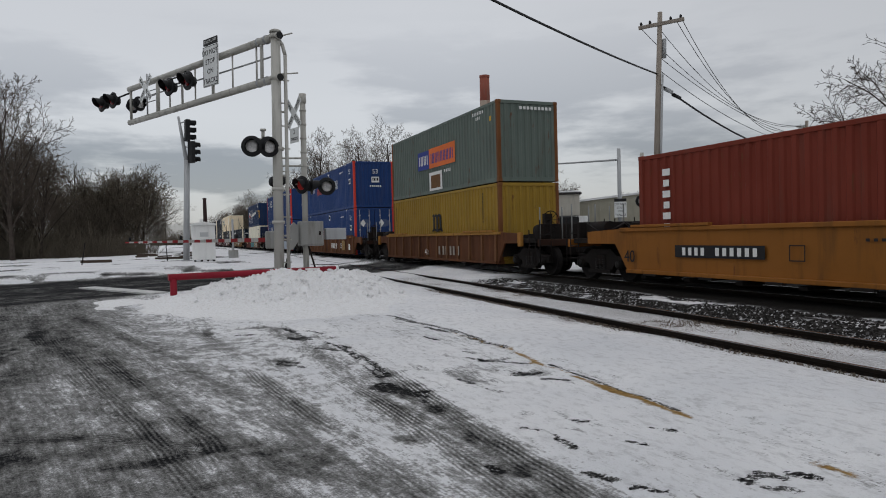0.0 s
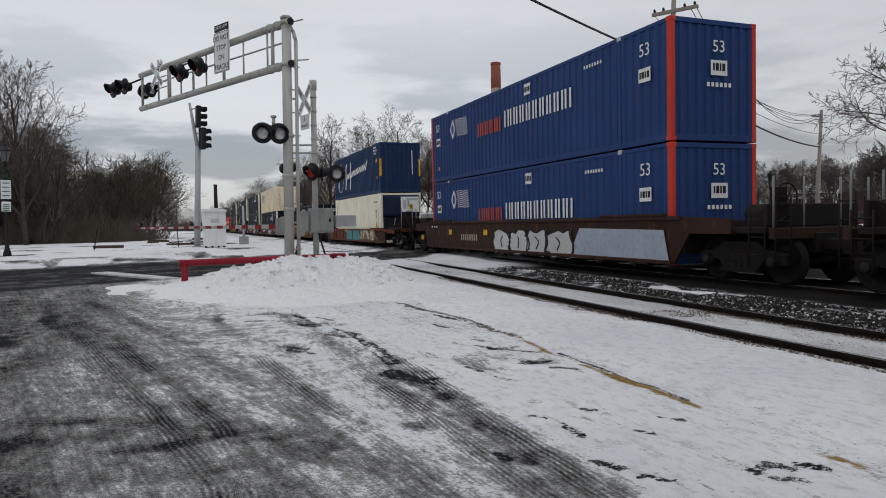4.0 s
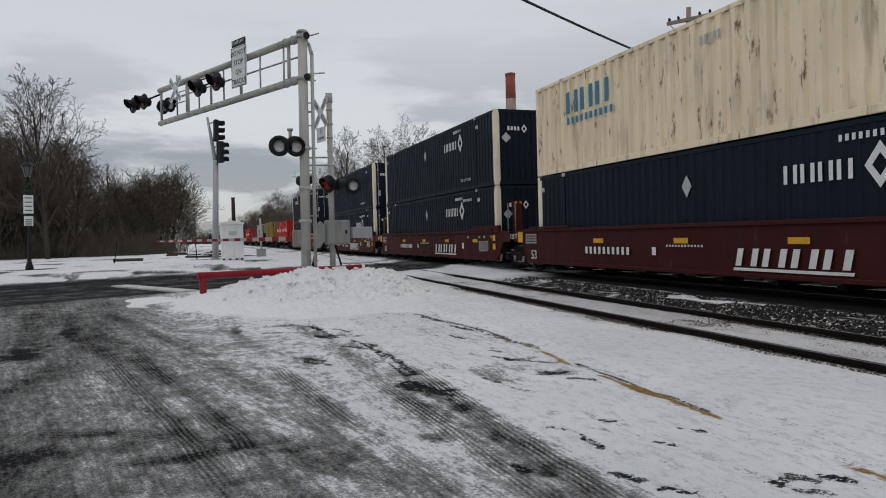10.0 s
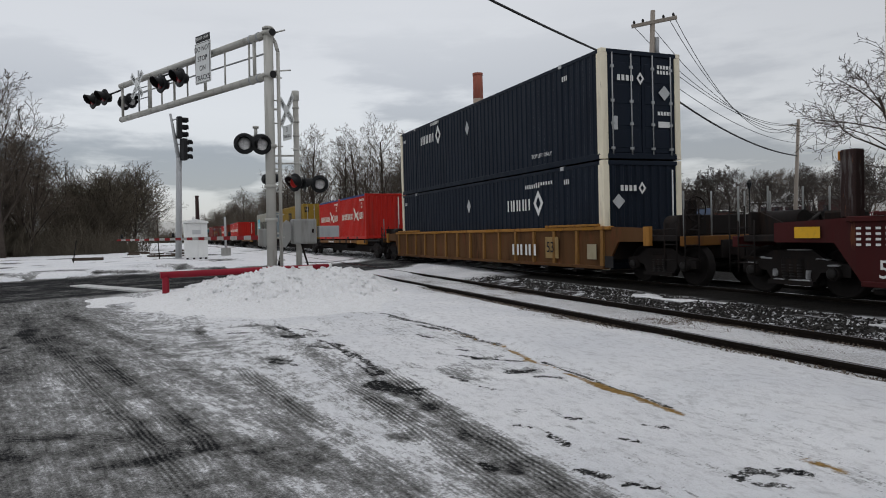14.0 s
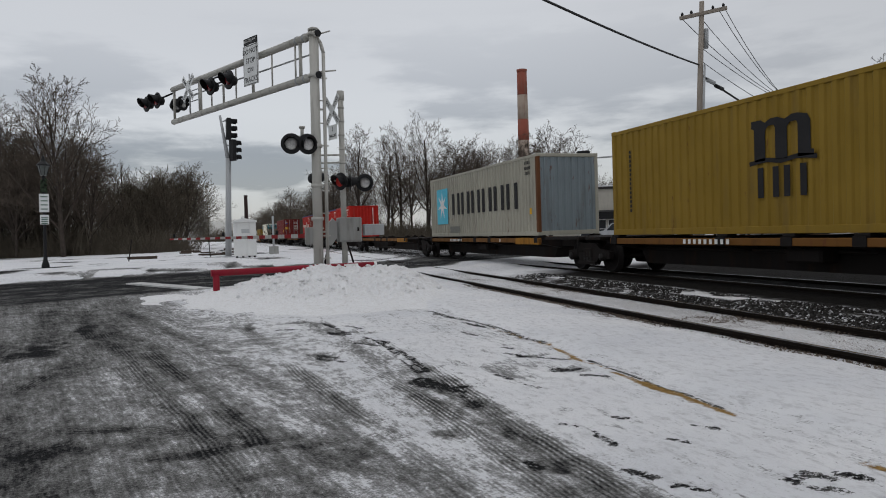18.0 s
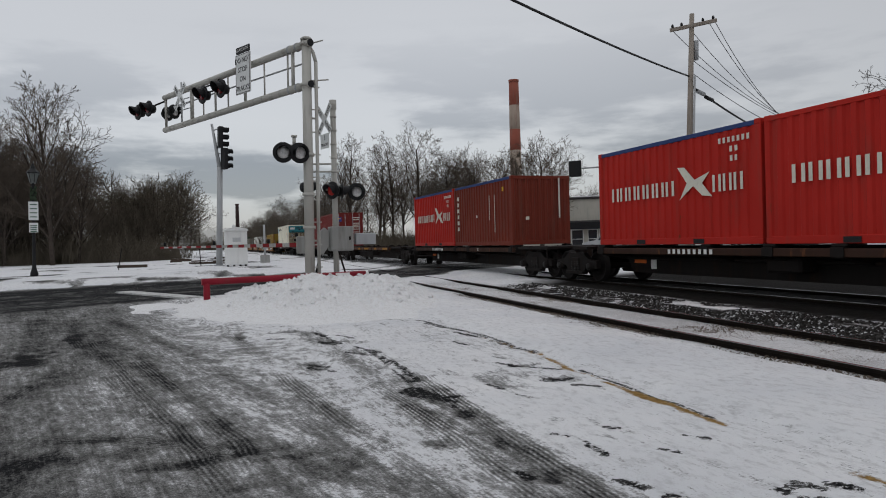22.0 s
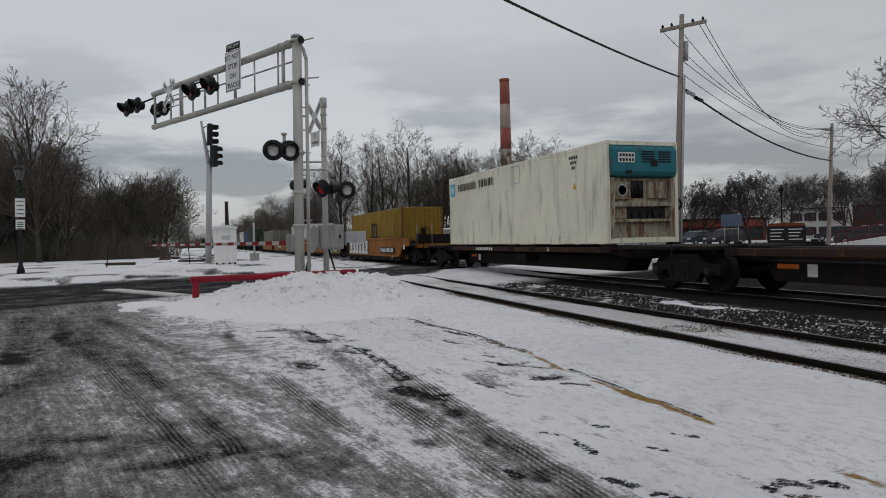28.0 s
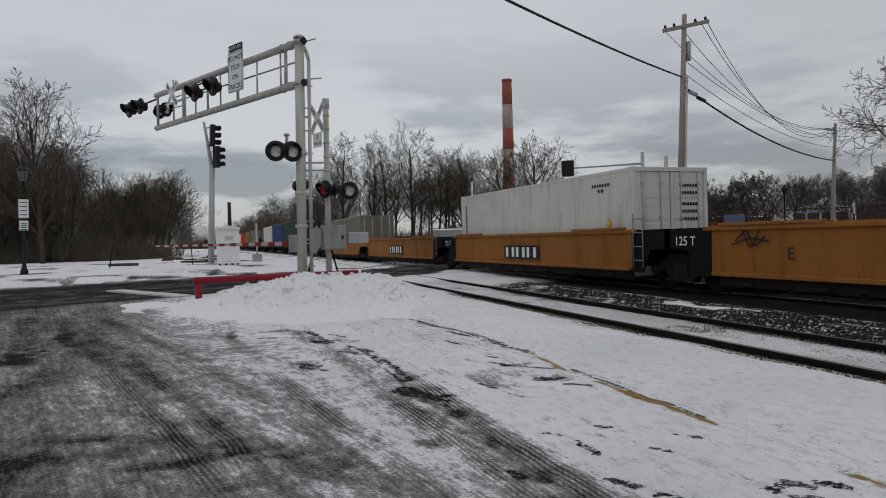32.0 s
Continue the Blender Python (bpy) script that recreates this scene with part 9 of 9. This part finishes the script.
P1, P2 = Vector((24.09, 29.62, 0.1)), Vector((47.2, 40.0, 0.1))
pole = thing("utility_pole", pose(*P1), "tall weathered wooden utility pole with one crossarm", "utility pole")
bm = bmesh.new()
tube(bm, (0.0, 0, -0.2), (0.40, -0.32, 12.85), 0.19, 0.12, 16)
part("pole", bm, wood_pole, pole)
bm = bmesh.new()
bevel_box(bm, -1.16, 1.16, -0.07, 0.07, -0.09, 0.09, 0.01)
part("crossarm", bm, wood_pole, pole, "", pose(0.38, -0.42, 12.22, 0, -6, -38))
for x in (-1.0, -0.55, 0.5, 1.0):
    bm = bmesh.new()
    lathe(bm, [(0.03, 0.0), (0.07, 0.05), (0.07, 0.12), (0.03, 0.2)], (0, 0, 1), (x, 0, 0.08), 8)
    part("insulator", bm, black_paint, pole, "", pose(0.38, -0.42, 12.22, 0, -6, -38))
bm = bmesh.new()
tube(bm, (0.58, -0.35, 10.45), (0.60, -0.36, 11.45), 0.12, seg=12)
part("fuse_box", bm, steel_grey, pole)
bm = bmesh.new()
tube(bm, (0.12, -0.24, 0.2), (0.38, -0.46, 9.6), 0.05, seg=8)
part("conduit", bm, steel_grey, pole)
pole2 = thing("utility_pole", pose(*P2), "wooden utility pole far behind the car park", "utility pole")
bm = bmesh.new()
tube(bm, (0, 0, -0.2), (0.27, -0.3, 9.7), 0.17, 0.12, 12)
part("pole", bm, wood_pole, pole2)
bm = bmesh.new()
bevel_box(bm, -0.5, 0.5, -0.05, 0.05, 9.2, 9.3, 0.01)
part("crossarm", bm, wood_pole, pole2)
wire("telephone_cable", (P1.x + 0.25, P1.y - 0.2, 9.72), (-4.0, 9.5, 8.41), 0.35, 0.045, black_paint, "thick black telephone cable")
wire("telephone_cable", (P1.x + 0.3, P1.y - 0.2, 9.25), (47.4, 39.8, 6.9), 0.75, 0.055, black_paint, "thick black telephone cable")
for x, y, z, zz, sag in ((23.68, 29.98, 12.3, 9.45, 1.6), (24.45, 29.5, 12.3, 9.5, 1.9), (25.32, 28.6, 12.45, 9.4, 2.7), (25.1, 28.8, 12.45, 9.5, 2.5), (24.5, 29.4, 9.9, 7.9, 0.8), (24.5, 29.4, 10.6, 8.6, 0.8)):
    wire("power_line", (x, y, z), (47.4, 39.7, zz), sag, 0.018, black_paint, "thin sagging power line")
# splice boxes hung on the telephone cable
for f_, r_ in ((0.045, 0.11), (0.085, 0.10)):
    a_, b_ = Vector((24.39, 29.42, 9.25)), Vector((47.4, 39.8, 6.9))
    p_ = a_.lerp(b_, f_) - Vector((0, 0, 0.75 * 4 * f_ * (1 - f_)))
    d_ = (b_ - a_).normalized()
    bm = bmesh.new()
    tube(bm, p_ - d_ * 0.42, p_ + d_ * 0.42, r_, seg=10)
    solid("splice_case", bm, black_paint if r_ < 0.105 else steel_grey, "cable splice case hung on the wire", "cable box", "overhead cables")

snow_roof = snow_mat
cream_wall = coat("cream_render", (0.47, 0.44, 0.38), 0.8, (0.15, 0.19, 0.16), 0.4)
beige_metal = coat("beige_cladding", (0.31, 0.295, 0.235), 0.6, (0.15, 0.14, 0.12), 0.4)
brick_wall = coat("red_brown_brick", (0.15, 0.05, 0.035), 0.8, (0.10, 0.06, 0.05), 0.5)
white_wall = coat("white_clapboard", (0.52, 0.515, 0.50), 0.7, amount=0.3)
dark_roof = coat("dark_shingle", (0.045, 0.042, 0.042), 0.9, amount=0.4)
shutter_m = coat("dark_shutters", (0.05, 0.02, 0.03), 0.7)


def facing_camera(az, dist, z=0.1, turn=0.0):
    return pose(dist * math.sin(radians(az)), dist * math.cos(radians(az)), z, 0, 0, -az + turn)


def window(parent, x, y, z, w, h, frame_m, sill=True, shutters=False):
    bm = bmesh.new()
    for x0, x1, z0, z1 in ((x - w / 2 - 0.08, x - w / 2, z, z + h), (x + w / 2, x + w / 2 + 0.08, z, z + h), (x - w / 2 - 0.08, x + w / 2 + 0.08, z + h, z + h + 0.1), (x - w / 2 - 0.08, x + w / 2 + 0.08, z - 0.08, z), (x - w / 2, x + w / 2, z + h / 2 - 0.03, z + h / 2 + 0.03)):
        box(bm, x0, x1, y - 0.06, y + 0.02, z0, z1)
    wn_ = part("window", bm, frame_m, parent)
    bm = bmesh.new()
    box(bm, x - w / 2, x + w / 2, y - 0.02, y + 0.0, z, z + h)
    part("pane", bm, glass_dark, wn_)
    if shutters:
        for s in (-1, 1):
            bm = bmesh.new()
            bevel_box(bm, x + s * (w / 2 + 0.28) - 0.18, x + s * (w / 2 + 0.28) + 0.18, y - 0.05, y - 0.005, z - 0.05, z + h + 0.05, 0.01)
            part("shutter", bm, shutter_m, wn_)


def walls(parent, w, d, h, material):
    bm = bmesh.new()
    bevel_box(bm, -w / 2, w / 2, 0, d, -0.3, h, 0.02)
    part("wall", bm, material, parent)


def flat_roof(parent, w, d, h, lift=0.0):
    bm = bmesh.new()
    bevel_box(bm, -w / 2 - 0.25, w / 2 + 0.25, -0.25, d + 0.25, h, h + 0.22, 0.03)
    r = part("roof", bm, dark_roof, parent)
    bm = bmesh.new()
    bevel_box(bm, -w / 2 - 0.15, w / 2 + 0.15, -0.2, d + 0.15, h + 0.22, h + 0.36, 0.05)
    part("roof_snow", bm, snow_roof, r, "layer of snow on the roof")


shop = thing("commercial_building", facing_camera(29.6, 79), "cream two-storey commercial building with a snowy roof", "building")
walls(shop, 10.2, 14, 5.6, cream_wall)
flat_roof(shop, 10.2, 14, 5.6)
bm = bmesh.new()
bevel_box(bm, -5.1, -0.9, 2.0, 9.0, 5.9, 6.9, 0.03)
part("upper_storey", bm, cream_wall, shop)
bm = bmesh.new()
prism(bm, [(-1.35, 3.0), (0.0, 3.2), (0.0, 2.3), (-1.3, 2.2)], "x", 0.6, 4.9)
part("awning", bm, black_paint, shop, "dark awning over the entrance")
for x in (-4.3, -2.9):
    window(shop, x, 0.0, 1.0, 1.0, 1.7, white_paint)
for x, w in ((1.4, 1.2), (3.1, 0.95), (4.3, 0.8)):
    window(shop, x, 0.0, 0.1, w, 2.0, white_paint)
for i in range(4):
    bm = bmesh.new()
    bevel_box(bm, 2.2 + i * 0.7, 2.55 + i * 0.7, 5.0, 5.6, 5.95, 6.35 + 0.1 * (i % 2), 0.03)
    part("roof_vent", bm, steel_grey, shop)
bm = bmesh.new()
bevel_box(bm, 4.55, 5.9, -0.9, -0.8, 2.4, 3.1, 0.03)
part("hanging_sign", bm, white_paint, shop)

shed = thing("industrial_building", facing_camera(35.9, 92), "beige metal industrial building with snow along its roof", "building")
walls(shed, 9.4, 16, 5.3, beige_metal)
bm = bmesh.new()
prism(bm, [(-4.9, 5.2), (4.9, 6.1), (4.9, 6.35), (-4.9, 5.45)], "y", -0.3, 16.3)
r_ = part("roof", bm, snow_roof, shed, "sloping roof under snow")
bm = bmesh.new()
prism(bm, [(-4.7, 5.2), (4.7, 5.2), (4.7, 6.08)], "y", 0.02, 15.9)
part("gable", bm, beige_metal, shed)
for i in range(19):
    bm = bmesh.new()
    bevel_box(bm, -4.6 + i * 0.5, -4.54 + i * 0.5, -0.03, 0.01, 0, 5.2, 0.005)
    part("cladding_rib", bm, beige_metal, shed)
window(shed, -2.8, 0.0, 0.2, 2.6, 1.1, white_paint)

store = thing("brick_store", facing_camera(42.2, 112), "low red brick store with dark shopfronts", "building")
walls(store, 13.5, 12, 3.3, brick_wall)
flat_roof(store, 13.5, 12, 3.3)
bm = bmesh.new()
bevel_box(bm, -6.75, 6.75, -0.5, 0.0, 2.2, 3.05, 0.03)
part("fascia", bm, coat("red_fascia", (0.25, 0.06, 0.045), 0.6), store)
for i in range(6):
    window(store, -5.6 + i * 2.2, 0.0, 0.3, 1.7, 1.6, shutter_m)

house = thing("white_house", facing_camera(48.9, 120, 0.1, 6), "white clapboard house with dark shutters and a gable roof", "house")
walls(house, 8.6, 9, 4.6, white_wall)
bm = bmesh.new()
bevel_box(bm, -4.5, 4.5, -0.3, 9.3, 4.6, 4.78, 0.03)
rf_ = part("roof", bm, dark_roof, house)
bm = bmesh.new()
bevel_box(bm, -4.4, 4.4, -0.2, 9.2, 4.78, 4.9, 0.03)
part("roof_snow", bm, snow_roof, rf_, "layer of snow on the roof")
bm = bmesh.new()
prism(bm, [(-0.6, 4.7), (3.4, 4.7), (3.4, 5.0), (1.4, 6.6), (-0.6, 5.0)], "y", 3.0, 9.0)
dm = part("dormer", bm, white_wall, house)
window(dm, 1.4, 3.0, 5.1, 0.6, 0.7, white_paint)
bm = bmesh.new()
bevel_box(bm, 2.6, 3.1, 5, 5.5, 5.6, 7.2, 0.03)
part("chimney", bm, white_wall, house)
for z in (0.6, 2.8):
    for i in range(4):
        window(house, -2.6 + i * 1.95, 0.0, z, 0.7, 1.15, shutter_m, True, True)
bm = bmesh.new()
bevel_box(bm, 2.4, 4.2, -1.2, 0.0, 2.0, 2.2, 0.03)
part("porch_roof", bm, snow_roof, house, "porch roof under snow")
for x in (2.5, 4.1):
    bm = bmesh.new()
    bevel_box(bm, x - 0.07, x + 0.07, -1.15, -1.0, 0, 2.0, 0.01)
    part("porch_post", bm, white_wall, house)

barn = thing("dark_house", facing_camera(52.4, 118), "dark brown house with snow on its porch", "house")
walls(barn, 4.6, 8, 4.9, coat("dark_siding", (0.055, 0.03, 0.028), 0.8))
bm = bmesh.new()
prism(bm, [(-0.3, 4.85), (8.3, 4.85), (4.0, 5.5)], "x", -2.5, 2.5)
part("roof", bm, dark_roof, barn)
for z in (0.7, 2.9):
    for x in (-1.2, 1.2):
        window(barn, x, 0.0, z, 0.7, 1.1, shutter_m)


def parked_car(az, dist, colour, label, tall_=0.0, turn=0.0):
    c = thing("parked_car", facing_camera(az, dist, 0.12, turn), label, "car", "parked cars")
    m = coat("car_%02d%02d%02d" % tuple(round(v * 99) for v in colour), colour, 0.3, (0.15, 0.14, 0.13), 0.4, metal=0.2)
    h = 1.42 + tall_
    bm = bmesh.new()
    prism(bm, [(-2.2, 0.35), (-2.25, 0.62), (-2.1, 0.86), (-1.15, 0.95), (-0.5, h - 0.05), (0.0, h), (1.0, h), (1.65, h - 0.1 + 0.05 * (tall_ > 0)), (2.1, 0.98 + tall_ * 0.6), (2.22, 0.62), (2.2, 0.35)], "y", -0.85, 0.85)
    bmesh.ops.bevel(bm, geom=bm.edges[:], offset=0.05, segments=2, affect="EDGES")
    part("body", bm, m, c)
    for s in (-1, 1):
        for pts in ([(-0.92, 1.0), (-0.42, h - 0.12), (0.25, h - 0.08), (0.25, 1.0)], [(0.35, 1.0), (0.35, h - 0.08), (1.0, h - 0.09), (1.6, h - 0.18), (1.75, 1.0)]):
            bm = bmesh.new()
            prism(bm, pts, "y", s * 0.845, s * 0.862)
            part("side_window", bm, glass_dark, c)
        for x in (-1.38, 1.35):
            bm = bmesh.new()
            lathe(bm, [(0.12, 0), (0.30, 0), (0.33, 0.03), (0.33, 0.17), (0.30, 0.2), (0.12, 0.2)], (0, 1, 0), (x, s * 0.78 - 0.1, 0.33), 18)
            w_ = part("wheel", bm, rubber, c)
            bm = bmesh.new()
            lathe(bm, [(0.02, 0), (0.2, 0), (0.2, 0.21), (0.02, 0.21)], (0, 1, 0), (x, s * 0.78 - 0.105, 0.33), 14)
            part("rim", bm, steel_grey, w_)
    for x in (-2.24, 2.2):
        for s in (-0.6, 0.6):
            bm = bmesh.new()
            bevel_box(bm, x - 0.03, x + 0.03, s - 0.18, s + 0.18, 0.66, 0.80, 0.01)
            part("headlight" if x < 0 else "tail_light", bm, lens_pale if x < 0 else lens_red, c)
    bm = bmesh.new()
    bevel_box(bm, -0.2, 1.3, -0.6, 0.6, h - 0.01, h + 0.03, 0.02)
    part("roof_snow", bm, snow_roof, c, "thin snow on the roof")


parked_car(33.1, 62, (0.42, 0.43, 0.44), "silver sport utility car parked in the snow", 0.25)
parked_car(35.4, 64, (0.30, 0.31, 0.33), "grey car parked in the snow", 0.1)
parked_car(40.6, 78, (0.035, 0.045, 0.06), "dark blue car parked in the snow", 0.1, 58)
parked_car(42.7, 76, (0.03, 0.033, 0.042), "dark grey car parked beside a sign", 0.25, 50)
parked_car(50.2, 92, (0.05, 0.055, 0.07), "grey pickup car parked before a white house", 0.3)
parked_car(52.0, 66, (0.05, 0.05, 0.06), "black car parked in the snow", 0.2)

# far side of the crossing
far_mast = thing("gate_signal", pose(20.46, 25.92, 0.0), "silver crossing mast with two ringed lights", "crossing signal")
bm = bmesh.new()
tube(bm, (0, 0, 0), (0, 0, 5.05), 0.09, seg=14)
part("mast", bm, silver, far_mast)
for x, y in ((-0.08, 0.06), (0.36, -0.28)):
    flasher(far_mast, facing(x, y - 0.1, 2.82, -128), lens_pale, "flashing light with a pale unlit lens")
bm = bmesh.new()
tube(bm, (-0.35, 0.2, 2.95), (0.5, -0.3, 2.95), 0.03, seg=8)
part("light_bracket", bm, silver, far_mast)
bm = bmesh.new()
bevel_box(bm, -0.45, 0.3, -0.3, 0.3, 0.7, 1.5, 0.03)
part("control_box", bm, box_grey, far_mast)
sig2 = thing("traffic_signal", pose(28.42, 38.42, 0.0), "grey pole with a long arm and black signal head", "traffic signal")
bm = bmesh.new()
tube(bm, (0, 0, 0), (0, 0, 7.0), 0.15, 0.12, 14)
part("pole", bm, steel_grey, sig2)
bm = bmesh.new()
tube(bm, (0, 0, 6.25), (-4.1, 2.75, 6.15), 0.07, 0.05, 10)
part("arm", bm, steel_grey, sig2)
bm = bmesh.new()
bevel_box(bm, -0.42, 0.42, -0.12, 0.14, -0.55, 0.55, 0.04)
part("signal_head", bm, black_paint, sig2, "black signal head", pose(-4.1, 2.75, 6.15, 0, 0, -36))
bm = bmesh.new()
bevel_box(bm, -0.4, 0.4, -0.02, 0.02, -0.65, 0.4, 0.01)
sg_ = part("word_panel", bm, sign_white, sig2, "white sign with black words", pose(-0.1, -0.2, 3.0, 0, 0, -36))
for i, w_ in enumerate(("DO NOT", "STOP", "ON", "TRACKS")):
    part("lettering", text_mesh(w_, 0.19, black_mark), black_mark, sg_, "black lettering", Matrix.Translation((0, -0.025, 0.24 - i * 0.24)) @ FRONT)
bm = bmesh.new()
bevel_box(bm, -0.4, 0.4, -0.02, 0.02, 0.42, 0.62, 0.01)
part("heading_panel", bm, black_paint, sig2, "black heading panel", pose(-0.1, -0.2, 3.0, 0, 0, -36))
red_mast = thing("gate_signal", facing_camera(22.6, 46), "slim crossing mast with lit red lights", "crossing signal")
bm = bmesh.new()
tube(bm, (0, 0, 0), (0, 0, 5.2), 0.07, seg=12)
part("mast", bm, silver, red_mast)
for x, lens in ((-0.38, lens_lit), (0.32, lens_lit), (0.75, lens_pale), (1.05, lens_pale)):
    flasher(red_mast, pose(x, -0.15, 2.75), lens)
bm = bmesh.new()
tube(bm, (-0.5, 0, 2.75), (1.1, 0, 2.75), 0.03, seg=8)
part("light_bracket", bm, silver, red_mast)
cab = thing("equipment_cabinet", facing_camera(20.6, 56), "long grey utility cabinet with a snowy lid", "cabinet")
bm = bmesh.new()
bevel_box(bm, -1.25, 1.25, 0, 1.2, 0, 2.1, 0.03)
part("body", bm, box_grey, cab)
bm = bmesh.new()
bevel_box(bm, -1.32, 1.32, -0.06, 1.26, 2.1, 2.26, 0.06)
part("lid_snow", bm, snow_roof, cab, "snow on the lid")
for x in (-0.62, 0.62):
    bm = bmesh.new()
    bevel_box(bm, x - 0.55, x + 0.55, -0.03, 0.0, 0.2, 1.95, 0.01)
    part("door", bm, box_grey, cab)

board = thing("notice_board", facing_camera(47.0, 62), "black board with an orange heading and white lines", "sign")
bm = bmesh.new()
bevel_box(bm, -1.4, 1.4, -0.08, 0.08, 0.1, 1.75, 0.02)
part("panel", bm, black_paint, board)
bm = bmesh.new()
prism(bm, [(-1.4, 1.75), (1.4, 1.75), (1.3, 1.95), (0, 2.05), (-1.3, 1.95)], "y", -0.1, 0.1)
part("heading", bm, coat("orange_heading", (0.17, 0.045, 0.022), 0.6), board, "dark orange heading")
for i in range(4):
    for x0, x1 in ((-1.2, -0.2), (0.15, 1.15)):
        bm = bmesh.new()
        box(bm, x0, x1 - 0.12 * (i % 3), -0.095, -0.08, 1.45 - i * 0.27, 1.52 - i * 0.27)
        part("text_bar", bm, white_mark, board)
for x in (-1.25, 1.25):
    bm = bmesh.new()
    bevel_box(bm, x - 0.08, x + 0.08, 0.08, 0.2, 0, 1.9, 0.01)
    part("post", bm, white_paint, board)
blue_board = thing("street_sign", facing_camera(43.2, 58), "blue-grey sign board on two posts", "sign")
bm = bmesh.new()
bevel_box(bm, -0.75, 0.75, -0.04, 0.04, 1.8, 2.75, 0.03)
part("panel", bm, coat("blue_grey_panel", (0.10, 0.13, 0.19), 0.5), blue_board)
for x in (-0.5, 0.5):
    bm = bmesh.new()
    tube(bm, (x, 0.06, 0), (x, 0.06, 2.7), 0.04, seg=8)
    part("post", bm, steel_grey, blue_board)
lp = thing("street_lamp", facing_camera(46.7, 70), "black lantern lamp post", "street lamp")
bm = bmesh.new()
lathe(bm, [(0.16, 0), (0.12, 0.6), (0.06, 1.0), (0.055, 4.6), (0.10, 4.7)], (0, 0, 1), (0, 0, 0), 10)
part("post", bm, black_paint, lp)
bm = bmesh.new()
lathe(bm, [(0.10, 4.7), (0.26, 5.2), (0.30, 5.25), (0.10, 5.5), (0.02, 5.65)], (0, 0, 1), (0, 0, 0), 8, False)
part("lantern", bm, black_paint, lp)
stair = thing("stair_railing", facing_camera(52.6, 60), "dark red stair railing climbing a snowy bank", "railing")
for z in (0.35, 1.15):
    bm = bmesh.new()
    tube(bm, (-2.6, 0, z), (2.6, 0, z + 1.0), 0.05, seg=8)
    part("rail", bm, coat("maroon_rail", (0.10, 0.02, 0.025), 0.6), stair)
for i in range(14):
    x = -2.5 + i * 0.385
    bm = bmesh.new()
    tube(bm, (x, 0, 0.15 + (x + 2.6) * 0.19), (x, 0, 1.15 + (x + 2.6) * 0.19), 0.03, seg=6)
    part("baluster", bm, coat("maroon_rail", (0.10, 0.02, 0.025), 0.6), stair)
bm = bmesh.new()
prism(bm, [(-3.4, -0.3), (3.6, -0.3), (3.6, 1.2), (-3.4, 0.12)], "y", 0.3, 4.0)
solid("snow_bank", bm, snow_roof, "snowy bank under a stair railing", "snow bank", kind="stuff", at=facing_camera(52.6, 60))

# far gate, marker posts and field litter beyond the road
fg = thing("gate_signal", pose(4.0, 47.6, 0.30), "slim galvanised post of the far gate", "crossing signal")
bm = bmesh.new()
tube(bm, (0, 0, -0.1), (0, 0, 2.6), 0.07, seg=10)
part("mast", bm, steel_grey, fg)
bm = bmesh.new()
bevel_box(bm, -0.3, 0.3, -0.25, 0.25, -0.1, 0.55, 0.03)
part("base_box", bm, box_grey, fg)
for x, y, h, lean in ((-4.6, 43.5, 1.3, 9), (-0.1, 46.0, 1.1, -3)):
    bm = bmesh.new()
    tube(bm, (0, 0, -0.1), (0, 0, h), 0.028, seg=8)
    solid("marker_post", bm, steel_worn, "thin leaning steel marker post in snow", "post", "marker posts", at=pose(x, y, 0.3, 0, lean, 0))
rl = random.Random(3)
for i in range(12):
    bm = bmesh.new()
    L_ = rl.uniform(0.6, 1.9)
    bevel_box(bm, -L_ / 2, L_ / 2, -0.12, 0.12, -0.05, rl.uniform(0.06, 0.2), 0.02)
    solid("old_sleeper", bm, PAINTS["tarred_oak"], "discarded dark timber lying in the snow", "timber", "timbers in the snow", at=pose(rl.uniform(-5, 3), rl.uniform(44, 70), 0.32, 0, 0, rl.uniform(-30, 30)))

mastf = thing("radio_mast", at_bearing(-0.19, 320, 0.2), "thin far radio mast with two side arms", "mast")
bm = bmesh.new()
tube(bm, (0, 0, 0), (0, 0, 18.0), 0.22, 0.12, 8)
part("pole", bm, steel_worn, mastf)
for z, w_ in ((17.2, 1.0), (14.2, 1.3)):
    bm = bmesh.new()
    tube(bm, (-w_, 0, z), (w_, 0, z), 0.12, seg=6)
    part("side_arm", bm, steel_worn, mastf)


# ---- what moves ----
def motions():
    beats = [i * 2.0 for i in range(17)]
    place = {ob.name: u for ob, u, z, dx in MOVING}
    for ob, u, z, dx in MOVING:
        walk(ob, [(t, pose(TRACK_X + dx, u - run(t), RAIL_Z + z)) for t in beats])
    # wheels turn while they pass before the crossing, frame by frame
    for ws, car, y in WHEELS:
        at, stay = place[car.name] + y, ws.location.copy()
        ticks = [i / FPS for i in range(32 * FPS + 1) if 5.0 < at - run(i / FPS) < 42.0]
        if not ticks:
            continue
        zero = run(ticks[0])
        rows = [] if ticks[0] == 0 else [(0.0, 0.0)]
        rows += [(t, math.degrees((run(t) - zero) / 0.46)) for t in ticks]
        if ticks[-1] < 32:
            rows.append((32.0, rows[-1][1]))
        walk(ws, [(t, pose(*stay, turn, 0, 0)) for t, turn in rows])


motions()
